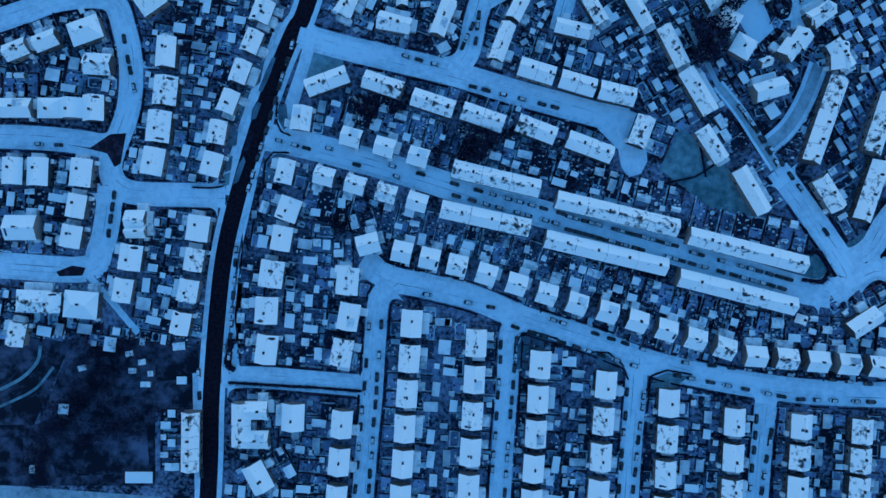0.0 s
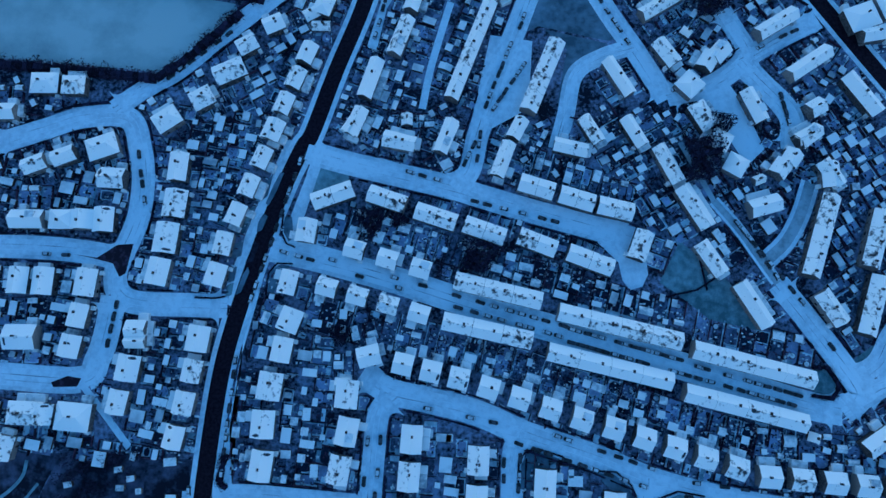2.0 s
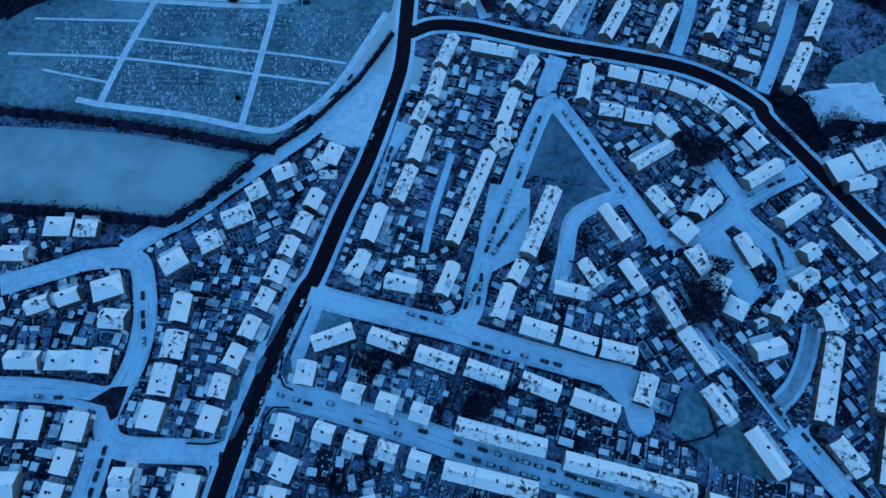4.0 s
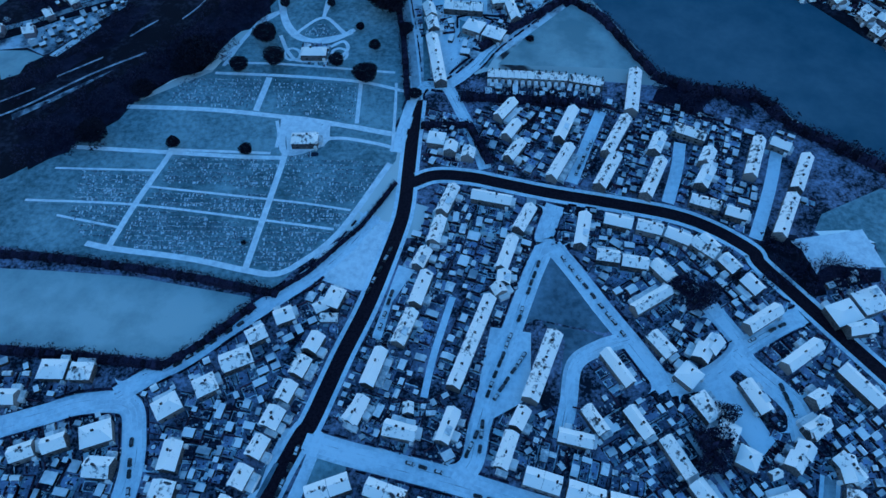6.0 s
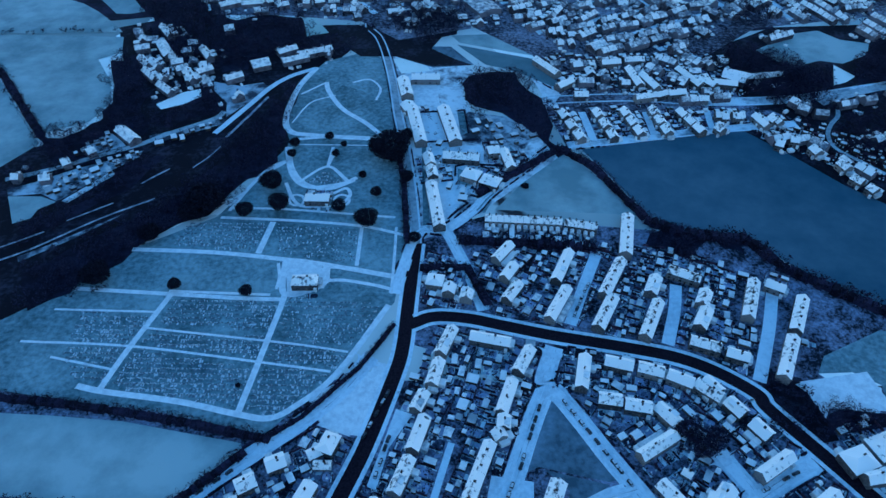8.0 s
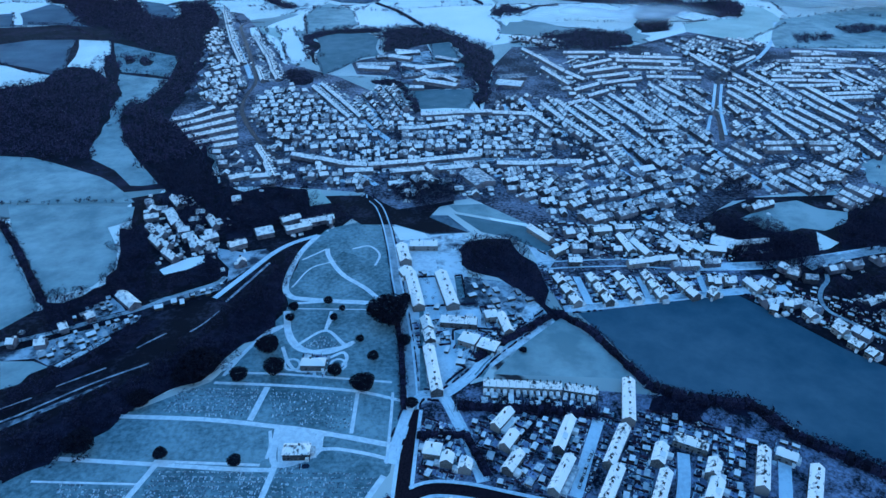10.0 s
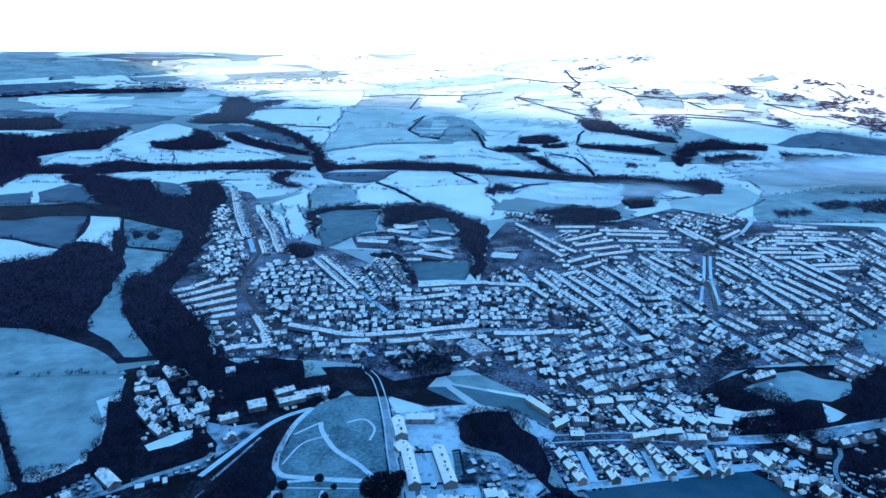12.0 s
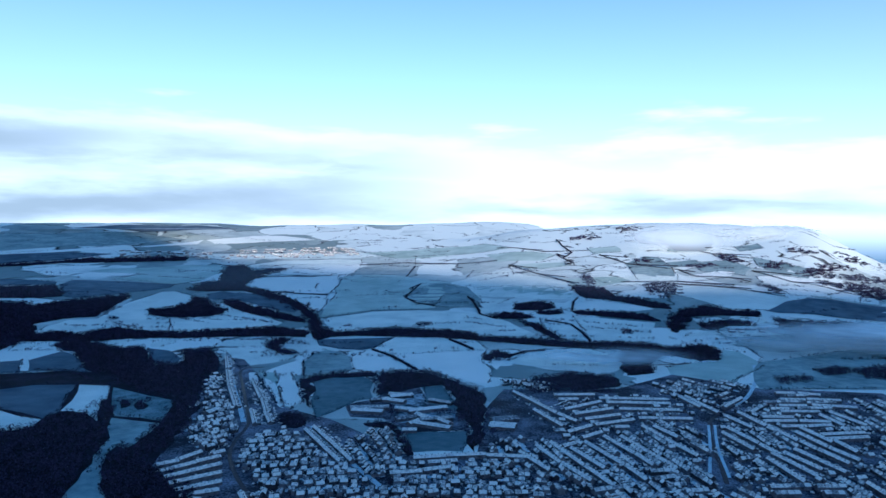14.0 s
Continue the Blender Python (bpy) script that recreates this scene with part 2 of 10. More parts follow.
SNOW = (0.97, 0.91, 0.84)
MAT = {
    "roof": surface("snowy_roof", (0.07, 0.07, 0.075), SNOW, 0.42, 0.7, (0.26, 0.38), spread=0.17, bump=0.05, detail=12.0, slope_light=0.035, crest=0.06),
    "worn_roof": surface("patchily_snowed_roof", (0.05, 0.05, 0.055), SNOW, 0.40, 0.7, (0.30, 0.42), spread=0.14, bump=0.05, detail=12.0, slope_light=0.03, crest=0.09),
    "slate": surface("bare_slate", (0.030, 0.032, 0.040), (0.085, 0.085, 0.095), 1.5, 0.6),
    "far_roof": surface("distant_snowy_roof", (0.14, 0.15, 0.18), (0.90, 0.86, 0.81), 0.30, 0.7, (0.27, 0.56), island=0.42, detail=9.0),
    "wall": surface("rendered_brick_wall", (0.055, 0.052, 0.055), (0.24, 0.22, 0.21), 1.2, 0.85, (0.3, 0.7), spread=0.5),
    "far_wall": surface("distant_brick_wall", (0.042, 0.039, 0.048), (0.18, 0.165, 0.185), 0.2, 0.85, (0.35, 0.65), island=0.5),
    "brick": surface("chimney_brick", (0.028, 0.024, 0.024), (0.075, 0.06, 0.055), 4.0, 0.9),
    "glass": surface("dark_window_glass", (0.012, 0.014, 0.017), (0.03, 0.033, 0.04), 1.0, 0.12),
    "door": surface("painted_door", (0.04, 0.03, 0.03), (0.16, 0.12, 0.10), 0.3, 0.5, spread=0.6),
    "street": surface("trodden_street_snow", (0.50, 0.57, 0.63), (0.70, 0.77, 0.82), 0.35, 0.65, (0.25, 0.60), second=0.03, bump=0.03),
    "pavement": surface("pavement_snow", (0.46, 0.53, 0.59), (0.70, 0.77, 0.82), 0.4, 0.8, (0.25, 0.62), second=0.04, bump=0.02),
    "slush": surface("thin_street_slush", (0.20, 0.235, 0.26), (0.42, 0.47, 0.51), 0.3, 0.6, (0.3, 0.65), second=0.04),
    "track": surface("tyre_track_slush", (0.20, 0.25, 0.30), (0.68, 0.75, 0.80), 0.09, 0.55, (0.30, 0.52), second=0.03),
    # dark tones from here on carry a blue-violet tint imitating the veil over shadows
    "tarmac": surface("wet_tarmac", (0.005, 0.003, 0.007), (0.016, 0.010, 0.017), 0.8, 0.85),
    "thaw": surface("thawed_tarmac", (0.016, 0.010, 0.017), (0.065, 0.046, 0.078), 0.3, 0.5, (0.5, 0.7)),
    # frosted soil, with the cold blue of the shade put into its colour
    "soil": surface("frosted_ground_blue_cast", (0.009, 0.011, 0.020), (0.27, 0.29, 0.40), 0.55, 0.9, (0.37, 0.72), second=0.07, bump=0.04, detail=8.0),
    "town_soil": surface("frosted_town_blue_cast", (0.022, 0.022, 0.034), (0.30, 0.30, 0.37), 0.35, 0.9, (0.40, 0.74), second=0.02, detail=9.0),
    "lawn": surface("snow_dusted_lawn", (0.020, 0.024, 0.045), (0.40, 0.43, 0.61), 0.5, 0.9, (0.14, 1.10), island=0.85, second=0.04, bump=0.04, detail=8.0),
    "frost": surface("frosted_grass", (0.078, 0.12, 0.137), (0.27, 0.355, 0.385), 0.3, 0.9, (0.28, 0.72), second=0.035, bump=0.05, detail=9.0),
    "turf": surface("rough_frosted_turf", (0.065, 0.092, 0.118), (0.19, 0.24, 0.295), 0.25, 0.9, (0.30, 0.75), second=0.04, bump=0.05, detail=10.0),
    "drive": surface("trodden_garden_snow", (0.20, 0.26, 0.31), (0.66, 0.74, 0.79), 0.4, 0.8, (0.2, 0.72), island=0.6),
    # green grass through thin snow, lightened to imitate distance haze
    "thinfield": surface("thinly_snowed_field", (0.36, 0.44, 0.40), (0.62, 0.69, 0.64), 0.012, 0.9, (0.25, 0.7), second=0.004, detail=9.0),
    # thin snow near the town; on the down the same tone paints shade
    "nearfield": surface("thin_snow_and_shade_field", (0.20, 0.26, 0.27), (0.39, 0.46, 0.46), 0.05, 0.9, (0.3, 0.7), second=0.012, detail=9.0),
    "darkfield": surface("barely_snowed_field", (0.034, 0.074, 0.110), (0.080, 0.125, 0.165), 0.05, 0.9, (0.25, 0.75), second=0.008, detail=10.0),
    "yard_ground": surface("trodden_school_snow", (0.10, 0.12, 0.15), (0.70, 0.75, 0.78), 0.16, 0.85, (0.28, 0.58), second=0.03, detail=9.0),
    "allotment": surface("rough_allotment_ground", (0.009, 0.010, 0.018), (0.12, 0.125, 0.185), 0.16, 0.9, (0.42, 0.76), second=0.05, bump=0.05, detail=10.0),
    "yard": surface("trampled_yard_snow", (0.04, 0.05, 0.07), (0.46, 0.52, 0.58), 0.10, 0.9, (0.40, 0.62), second=0.03, detail=9.0),
    "bluefield": surface("dusted_plough_land", (0.065, 0.090, 0.125), (0.15, 0.19, 0.235), 0.02, 0.9, (0.25, 0.75), second=0.005, detail=9.0),
    "park": surface("frosted_playing_field", (0.085, 0.135, 0.155), (0.18, 0.235, 0.26), 0.05, 0.9, (0.25, 0.75), second=0.01, detail=9.0),
    # snow lightened and warmed in colour for sun and haze far off
    "snowfield": surface("snow_covered_field", (0.66, 0.70, 0.66), (0.90, 0.92, 0.86), 0.015, 0.85, (0.22, 0.7), second=0.006, detail=9.0),
    "deepsnow": surface("deep_snow", (0.85, 0.86, 0.82), (0.96, 0.95, 0.90), 0.015, 0.85, (0.22, 0.68), second=0.006, detail=9.0),
    "path": surface("snowy_path", (0.52, 0.56, 0.60), (0.74, 0.78, 0.80), 0.3, 0.8, (0.3, 0.6)),
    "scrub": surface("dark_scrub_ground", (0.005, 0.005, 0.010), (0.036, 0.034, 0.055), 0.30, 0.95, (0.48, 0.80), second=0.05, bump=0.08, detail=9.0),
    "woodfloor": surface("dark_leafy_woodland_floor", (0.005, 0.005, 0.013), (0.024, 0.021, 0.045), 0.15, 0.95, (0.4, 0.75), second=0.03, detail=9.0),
    "hedge": surface("bare_dark_hedge", (0.008, 0.007, 0.014), (0.031, 0.025, 0.052), 0.6, 0.95, island=0.5),
    # blue in the twig colour stands in for shade and haze among the trees
    "twig": surface("shade_tinted_twigs", (0.008, 0.008, 0.019), (0.033, 0.028, 0.058), 0.06, 0.95, island=0.6, detail=8.0),
    # lighter copy of the twigs, with distance haze mixed into the colour
    "far_twig": surface("haze_lightened_twigs", (0.012, 0.010, 0.022), (0.058, 0.046, 0.096), 0.06, 0.95, island=0.6, detail=8.0),
    "evergreen": surface("dark_evergreen_leaves", (0.005, 0.005, 0.010), (0.018, 0.016, 0.029), 0.4, 0.9, island=0.5),
    "bark": surface("dark_bark", (0.02, 0.017, 0.014), (0.06, 0.05, 0.042), 3.0, 0.95),
    "fence": surface("weathered_fence_boards", (0.016, 0.010, 0.019), (0.078, 0.047, 0.078), 0.5, 0.9, island=0.4),
    "shed_roof": surface("snowy_shed_roof", (0.30, 0.33, 0.36), (0.80, 0.79, 0.77), 0.4, 0.8, (0.2, 0.5), spread=0.4),
    "yard_snow": surface("snow_on_outbuildings", (0.26, 0.29, 0.32), (0.78, 0.78, 0.77), 0.1, 0.8, (0.2, 0.6), island=0.5),
    "shed_wall": surface("shed_boards", (0.05, 0.04, 0.034), (0.17, 0.14, 0.12), 1.0, 0.9, spread=0.5),
    "paint": surface("dark_car_paint", (0.008, 0.008, 0.010), (0.05, 0.05, 0.06), 0.05, 0.35, spread=0.8),
    "car_snow": surface("snow_on_car", (0.40, 0.42, 0.44), (0.66, 0.68, 0.70), 1.0, 0.8, spread=0.3),
    "tyre": surface("tyre_rubber", (0.010, 0.010, 0.010), (0.02, 0.02, 0.02), 4.0, 0.9),
    "stone": surface("grey_headstones", (0.14, 0.17, 0.20), (0.58, 0.63, 0.67), 0.05, 0.8, island=0.8),
    "rail": surface("frosted_ballast", (0.12, 0.13, 0.17), (0.46, 0.48, 0.54), 0.2, 0.8),
    "meadow": None,
}


def land_material():
    """Open country: hedged fields with more or less snow, told apart cell by cell."""
    m = bpy.data.materials.new("snowy_country")
    m.use_nodes = True
    n, l = m.node_tree.nodes, m.node_tree.links
    p = n["Principled BSDF"]
    p.inputs["Roughness"].default_value = 0.9
    p.inputs["Specular IOR Level"].default_value = 0.1
    geo = n.new("ShaderNodeNewGeometry")
    warp = n.new("ShaderNodeTexNoise")
    warp.inputs["Scale"].default_value, warp.inputs["Detail"].default_value = 0.005, 6
    l.new(geo.outputs["Position"], warp.inputs["Vector"])
    push = n.new("ShaderNodeVectorMath")
    push.operation = "MULTIPLY_ADD"
    push.inputs[1].default_value, push.inputs[2].default_value = (300, 300, 0), (0, 0, 0)
    l.new(warp.outputs["Color"], push.inputs[0])
    moved = n.new("ShaderNodeVectorMath")
    l.new(geo.outputs["Position"], moved.inputs[0])
    l.new(push.outputs[0], moved.inputs[1])
    flatten = n.new("ShaderNodeVectorMath")
    flatten.operation = "MULTIPLY"
    flatten.inputs[1].default_value = (0.0040, 0.0034, 0.0)
    l.new(moved.outputs[0], flatten.inputs[0])
    cells = n.new("ShaderNodeTexVoronoi")
    cells.inputs["Scale"].default_value = 1.0
    l.new(flatten.outputs[0], cells.inputs["Vector"])
    edge = n.new("ShaderNodeTexVoronoi")
    edge.feature = "DISTANCE_TO_EDGE"
    edge.inputs["Scale"].default_value = 1.0
    l.new(flatten.outputs[0], edge.inputs["Vector"])
    tone = n.new("ShaderNodeSeparateColor")
    l.new(cells.outputs["Color"], tone.inputs[0])
    grain = n.new("ShaderNodeTexNoise")
    grain.inputs["Scale"].default_value, grain.inputs["Detail"].default_value = 0.012, 8
    l.new(geo.outputs["Position"], grain.inputs["Vector"])
    both = n.new("ShaderNodeMath")
    both.operation = "MULTIPLY_ADD"
    both.inputs[1].default_value = 0.45
    l.new(grain.outputs[0], both.inputs[0])
    l.new(tone.outputs[0], both.inputs[2])
    ramp = n.new("ShaderNodeValToRGB")
    e = ramp.color_ramp.elements
    high = n.new("ShaderNodeSeparateXYZ")
    l.new(geo.outputs["Position"], high.inputs[0])
    # higher and eastern land is paler, standing in for haze and sunlit downs
    paling = n.new("ShaderNodeMapRange")
    paling.inputs["From Min"].default_value, paling.inputs["From Max"].default_value = 20, 220
    paling.inputs["To Min"].default_value, paling.inputs["To Max"].default_value = 0.0, 0.35
    l.new(high.outputs[2], paling.inputs[0])
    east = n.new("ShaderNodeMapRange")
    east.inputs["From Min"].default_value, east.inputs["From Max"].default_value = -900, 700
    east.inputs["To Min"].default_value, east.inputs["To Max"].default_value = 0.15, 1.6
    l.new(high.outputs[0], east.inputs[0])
    # western fields are darker in colour, standing in for shade there
    west_dimming = n.new("ShaderNodeMapRange")
    west_dimming.inputs["From Min"].default_value, west_dimming.inputs["From Max"].default_value = -1300, 300
    west_dimming.inputs["To Min"].default_value, west_dimming.inputs["To Max"].default_value = -0.38, 0.0
    l.new(high.outputs[0], west_dimming.inputs[0])
    less = n.new("ShaderNodeMath")
    l.new(both.outputs[0], less.inputs[0])
    l.new(west_dimming.outputs[0], less.inputs[1])
    both = less
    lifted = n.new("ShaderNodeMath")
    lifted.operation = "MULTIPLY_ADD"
    l.new(paling.outputs[0], lifted.inputs[0])
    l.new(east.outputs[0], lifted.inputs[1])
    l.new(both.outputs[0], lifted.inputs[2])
    e[0].position, e[0].color = 0.25, (0.26, 0.31, 0.31, 1)
    e[1].position, e[1].color = 0.80, (0.86, 0.88, 0.84, 1)
    l.new(lifted.outputs[0], ramp.inputs[0])
    hedge_line = n.new("ShaderNodeMapRange")
    hedge_line.inputs["From Min"].default_value, hedge_line.inputs["From Max"].default_value = 0.006, 0.022
    broken = n.new("ShaderNodeTexNoise")
    broken.inputs["Scale"].default_value, broken.inputs["Detail"].default_value = 0.006, 5
    l.new(geo.outputs["Position"], broken.inputs["Vector"])
    gaps = n.new("ShaderNodeMapRange")
    gaps.inputs["From Min"].default_value, gaps.inputs["From Max"].default_value = 0.46, 0.56
    gaps.inputs["To Min"].default_value, gaps.inputs["To Max"].default_value = 0.0, 0.05
    l.new(broken.outputs[0], gaps.inputs[0])
    wide = n.new("ShaderNodeMath")
    l.new(edge.outputs["Distance"], wide.inputs[0])
    l.new(gaps.outputs[0], wide.inputs[1])
    l.new(wide.outputs[0], hedge_line.inputs[0])
    mixer = n.new("ShaderNodeMix")
    mixer.data_type = "RGBA"
    mixer.inputs[6].default_value = (0.03, 0.03, 0.035, 1)
    l.new(hedge_line.outputs[0], mixer.inputs[0])
    l.new(ramp.outputs[0], mixer.inputs[7])
    l.new(mixer.outputs[2], p.inputs["Base Color"])
    return m


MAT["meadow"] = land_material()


# ---- building helpers ----
def mesh_of(name, verts, faces, material):
    me = bpy.data.meshes.new(name)
    me.from_pydata([tuple(v) for v in verts], [], [tuple(f) for f in faces])
    me.materials.append(MAT[material])
    me.update()
    return me


def part(name, me, parent, m=None, label=""):
    ob = new(name, me)
    ob.parent = parent
    if m is not None:
        ob.matrix_basis = m
    return tagged(ob, label) if label else ob


class Bulk:
    """Collects vertices and faces of one mesh."""

    def __init__(self):
        self.v, self.f = [], []

    def box(self, x, y, z, sx, sy, sz, deg=0.0, taper=1.0):
        c, s, k = math.cos(radians(deg)), math.sin(radians(deg)), len(self.v)
        for top in (0, 1):
            r = taper if top else 1.0
            for a, b in ((-1, -1), (1, -1), (1, 1), (-1, 1)):
                u, w = a * sx / 2 * r, b * sy / 2 * r
                self.v.append((x + u * c - w * s, y + u * s + w * c, z + sz * top))
        self.f += [tuple(k + i for i in q) for q in ((3, 2, 1, 0), (4, 5, 6, 7), (0, 1, 5, 4), (1, 2, 6, 5), (2, 3, 7, 6), (3, 0, 4, 7))]

    def prism(self, x0, x1, d, low, high, drop=0.0, hip=0.0):
        """A gabled body along x, d deep, from z low to the ridge; drop is the eaves' depth below the ridge."""
        k = len(self.v)
        for x, ins in ((x0, hip), (x1, -hip)):
            self.v += [(x, -d / 2, low), (x, d / 2, low), (x, d / 2, high - drop), (x + ins, 0, high), (x, -d / 2, high - drop)]
        self.f += [tuple(k + i for i in q) for q in ((0, 4, 3, 2, 1), (5, 6, 7, 8, 9), (0, 5, 9, 4), (4, 9, 8, 3), (3, 8, 7, 2), (2, 7, 6, 1), (1, 6, 5, 0))]

    def slab_roof(self, x0, x1, d, eave, ridge, thick, over=0.35, hip=0.0):
        """Two sloping slabs with thickness and overhang."""
        k = len(self.v)
        h = (ridge - eave) / (d / 2)
        w = d / 2 + over
        low = ridge - h * w
        for x, ins in ((x0 - over, hip), (x1 + over, -hip)):
            self.v += [(x, -w, low), (x + ins, 0, ridge), (x, w, low), (x, w, low + thick), (x + ins, 0, ridge + thick), (x, -w, low + thick)]
        self.f += [tuple(k + i for i in q) for q in ((0, 5, 4, 1), (1, 4, 3, 2), (6, 7, 10, 11), (7, 8, 9, 10), (5, 11, 10, 4), (4, 10, 9, 3), (0, 1, 7, 6), (1, 2, 8, 7), (0, 6, 11, 5), (2, 3, 9, 8))]

    def slab(self, pts, z):
        """A low level plate with any outline."""
        k, n = len(self.v), len(pts)
        self.v += [(x, y, 0.0) for x, y in pts] + [(x, y, z) for x, y in pts]
        self.f += [tuple(k + n + i for i in range(n))] + [(k + i, k + (i + 1) % n, k + n + (i + 1) % n, k + n + i) for i in range(n)]

    def mesh(self, name, material):
        return mesh_of(name, self.v, self.f, material)


CREST = ((-2, 0.8, 5.5, 10.2, 14.8, 17.9, 21.7, 24.5, 27.2, 29.1, 30.9, 33.3, 42), (170, 208, 250, 273, 293, 300, 296, 282, 284, 258, 180, 92, 40))  # bearing and height of the snowy down
SHADE_RIDGE = ((-2500, -1200, -700, -400, 0, 400, 800, 1000, 1500, 2000, 3000), (1235, 1175, 965, 862, 798, 768, 690, 648, 640, 605, 590))  # unseen ridge added behind the drone to shade the valley, from west to east


def smooth(low, high, v):
    k = min(1.0, max(0.0, (v - low) / (high - low)))
    return k * k * (3 - 2 * k)


def ground_height(x, y):
    """The land: a level valley floor, a plain that rises to the north, a down in the north-east, and an unseen ridge
    added behind the drone to block the low sun.
    """
    d = math.hypot(x, y)
    az = math.degrees(math.atan2(x, y))
    u = 0.174 * x - 0.985 * y
    if u > 500:
        return np.interp(0.985 * x + 0.174 * y, *SHADE_RIDGE) * smooth(500, 1900, u)
    if d < 2100 or y < 0:
        return 0.0
    s = min(1.0, (d - 2100) / 2550.0)
    plain = 288.0 * s ** 1.45 + 9.0 * s * s * (math.sin(x * 0.0023 + 0.7) + 0.6 * math.sin(x * 0.0061) + 0.4 * math.sin(x * 0.013 + y * 0.002))
    plain += 3.0 * math.sin(x * 0.004) * math.sin(y * 0.003) * s * 6 * (1 - s)
    h = min(1.0, (d - 2100) / 1800.0)
    down = np.interp(az, *CREST) * h ** 1.3 - max(0.0, d - 3900) ** 2 / (d - 3700 + 0.1) * 0.3
    down += 26.0 * h * (1 - h) * math.sin(x * 0.0031 + y * 0.0017) + 11.0 * h * (1 - h) * math.sin(x * 0.009 - y * 0.006)
    east = smooth(-2, 7, az)
    z = plain * (1 - east) + down * east
    if d > 3900:
        z = max(z, plain * (1 - smooth(7, 14, az)))
    return max(z, -40.0)


def copied(cache, key, build, m):
    if key in cache:
        return copy_thing(cache[key], m)
    cache[key] = build()
    cache[key].matrix_basis = m
    return cache[key]


TAKEN = np.zeros((2600, 3600), bool)  # plan of what is built on, metre by metre


def take(x, y, deg, sx, sy):
    c, s = math.cos(radians(deg)), math.sin(radians(deg))
    for u in np.arange(-sx / 2, sx / 2 + 0.5, 0.8):
        for w in np.arange(-sy / 2, sy / 2 + 0.5, 0.8):
            i, j = int(y + u * s + w * c + 200), int(x + u * c - w * s + 1800)
            if 0 <= i < 2600 and 0 <= j < 3600:
                TAKEN[i, j] = True


def free(x, y, r=0.0):
    for dx in (-r, 0, r):
        for dy in (-r, 0, r):
            i, j = int(y + dy + 200), int(x + dx + 1800)
            if 0 <= i < 2600 and 0 <= j < 3600 and TAKEN[i, j]:
                return False
    return True


def inside(x, y, poly):
    hit = False
    for (xa, ya), (xb, yb) in zip(poly, poly[1:] + poly[:1]):
        if (ya > y) != (yb > y) and x < (xb - xa) * (y - ya) / (yb - ya) + xa:
            hit = not hit
    return hit


PATCHES = []
FIELD_TREES = []


def patch(name, poly, material, label, lift=0.03, kind="structure", category="ground"):
    """A flat piece of land that lies on the ground within an outline; far fields get uneven edges and hedges."""
    if name in ("field", "woodland_floor") and max(math.hypot(x, y) for x, y in poly) > (800 if name == "field" else 330):
        round_it = []
        for (xa, ya), (xb, yb) in zip(poly, poly[1:] + poly[:1]):
            run = math.hypot(xb - xa, yb - ya)
            bow = random.uniform(-0.05, 0.05) * run
            n = max(2, int(run / (60 if name == "field" else 16)))
            planted = name == "field" and random.random() < 0.6
            rough = 3 if name == "field" else 6
            for i in range(n):
                k = i / n
                e = bow * math.sin(math.pi * k) + (random.uniform(-rough, rough) if i else 0)
                round_it.append((xa + (xb - xa) * k - (yb - ya) / max(run, 1) * e, ya + (yb - ya) * k + (xb - xa) / max(run, 1) * e))
                if planted:
                    m = max(1, int(run / n / 7))
                    for j in range(m):
                        q = round_it[-1][0] + (xb - xa) / n * j / m + random.gauss(0, 1), round_it[-1][1] + (yb - ya) / n * j / m + random.gauss(0, 1)
                        if random.random() < 0.85:
                            FIELD_TREES.append((*q, ground_height(*q), random.uniform(1.4, 3.4), random.uniform(2, 6)))
        poly = round_it
    bm = bmesh.new()
    bm.faces.new([bm.verts.new((x, y, 0)) for x, y in poly])
    bmesh.ops.triangulate(bm, faces=bm.faces[:])
    far = max(math.hypot(x, y) for x, y in poly)
    PATCHES.append(name)
    lift += 0.0015 * (len(PATCHES) % 12) if far < 700 else 0.012 * (len(PATCHES) % 30)
    if far > 2000:
        for axis in (0, 1):
            low, high = min(p[axis] for p in poly), max(p[axis] for p in poly)
            at = math.ceil(low / 60) * 60
            while at < high:
                co, no = [0, 0, 0], [0, 0, 0]
                co[axis], no[axis] = at, 1
                bmesh.ops.bisect_plane(bm, geom=bm.verts[:] + bm.edges[:] + bm.faces[:], plane_co=co, plane_no=no)
                at += 60
        lift += 0.6
    for v in bm.verts:
        v.co.z = ground_height(v.co.x, v.co.y) + lift
    bmesh.ops.recalc_face_normals(bm, faces=bm.faces[:])
    for f in bm.faces:
        if f.normal.z < 0:
            f.normal_flip()
    if name in ("green", "snow_yard", "field", "snowfield") and far < 900:
        xs, ys = [p[0] for p in poly], [p[1] for p in poly]
        for j in range(int(min(xs)), int(max(xs)) + 1):
            for i in range(int(min(ys)), int(max(ys)) + 1):
                if inside(j + 0.5, i + 0.5, poly) and 0 <= i + 200 < 2600 and 0 <= j + 1800 < 3600:
                    TAKEN[i + 200, j + 1800] = True
    me = bpy.data.meshes.new(name)
    bm.to_mesh(me)
    bm.free()
    me.materials.append(MAT[material])
    return tagged(new(name, me), label, category, kind=kind)


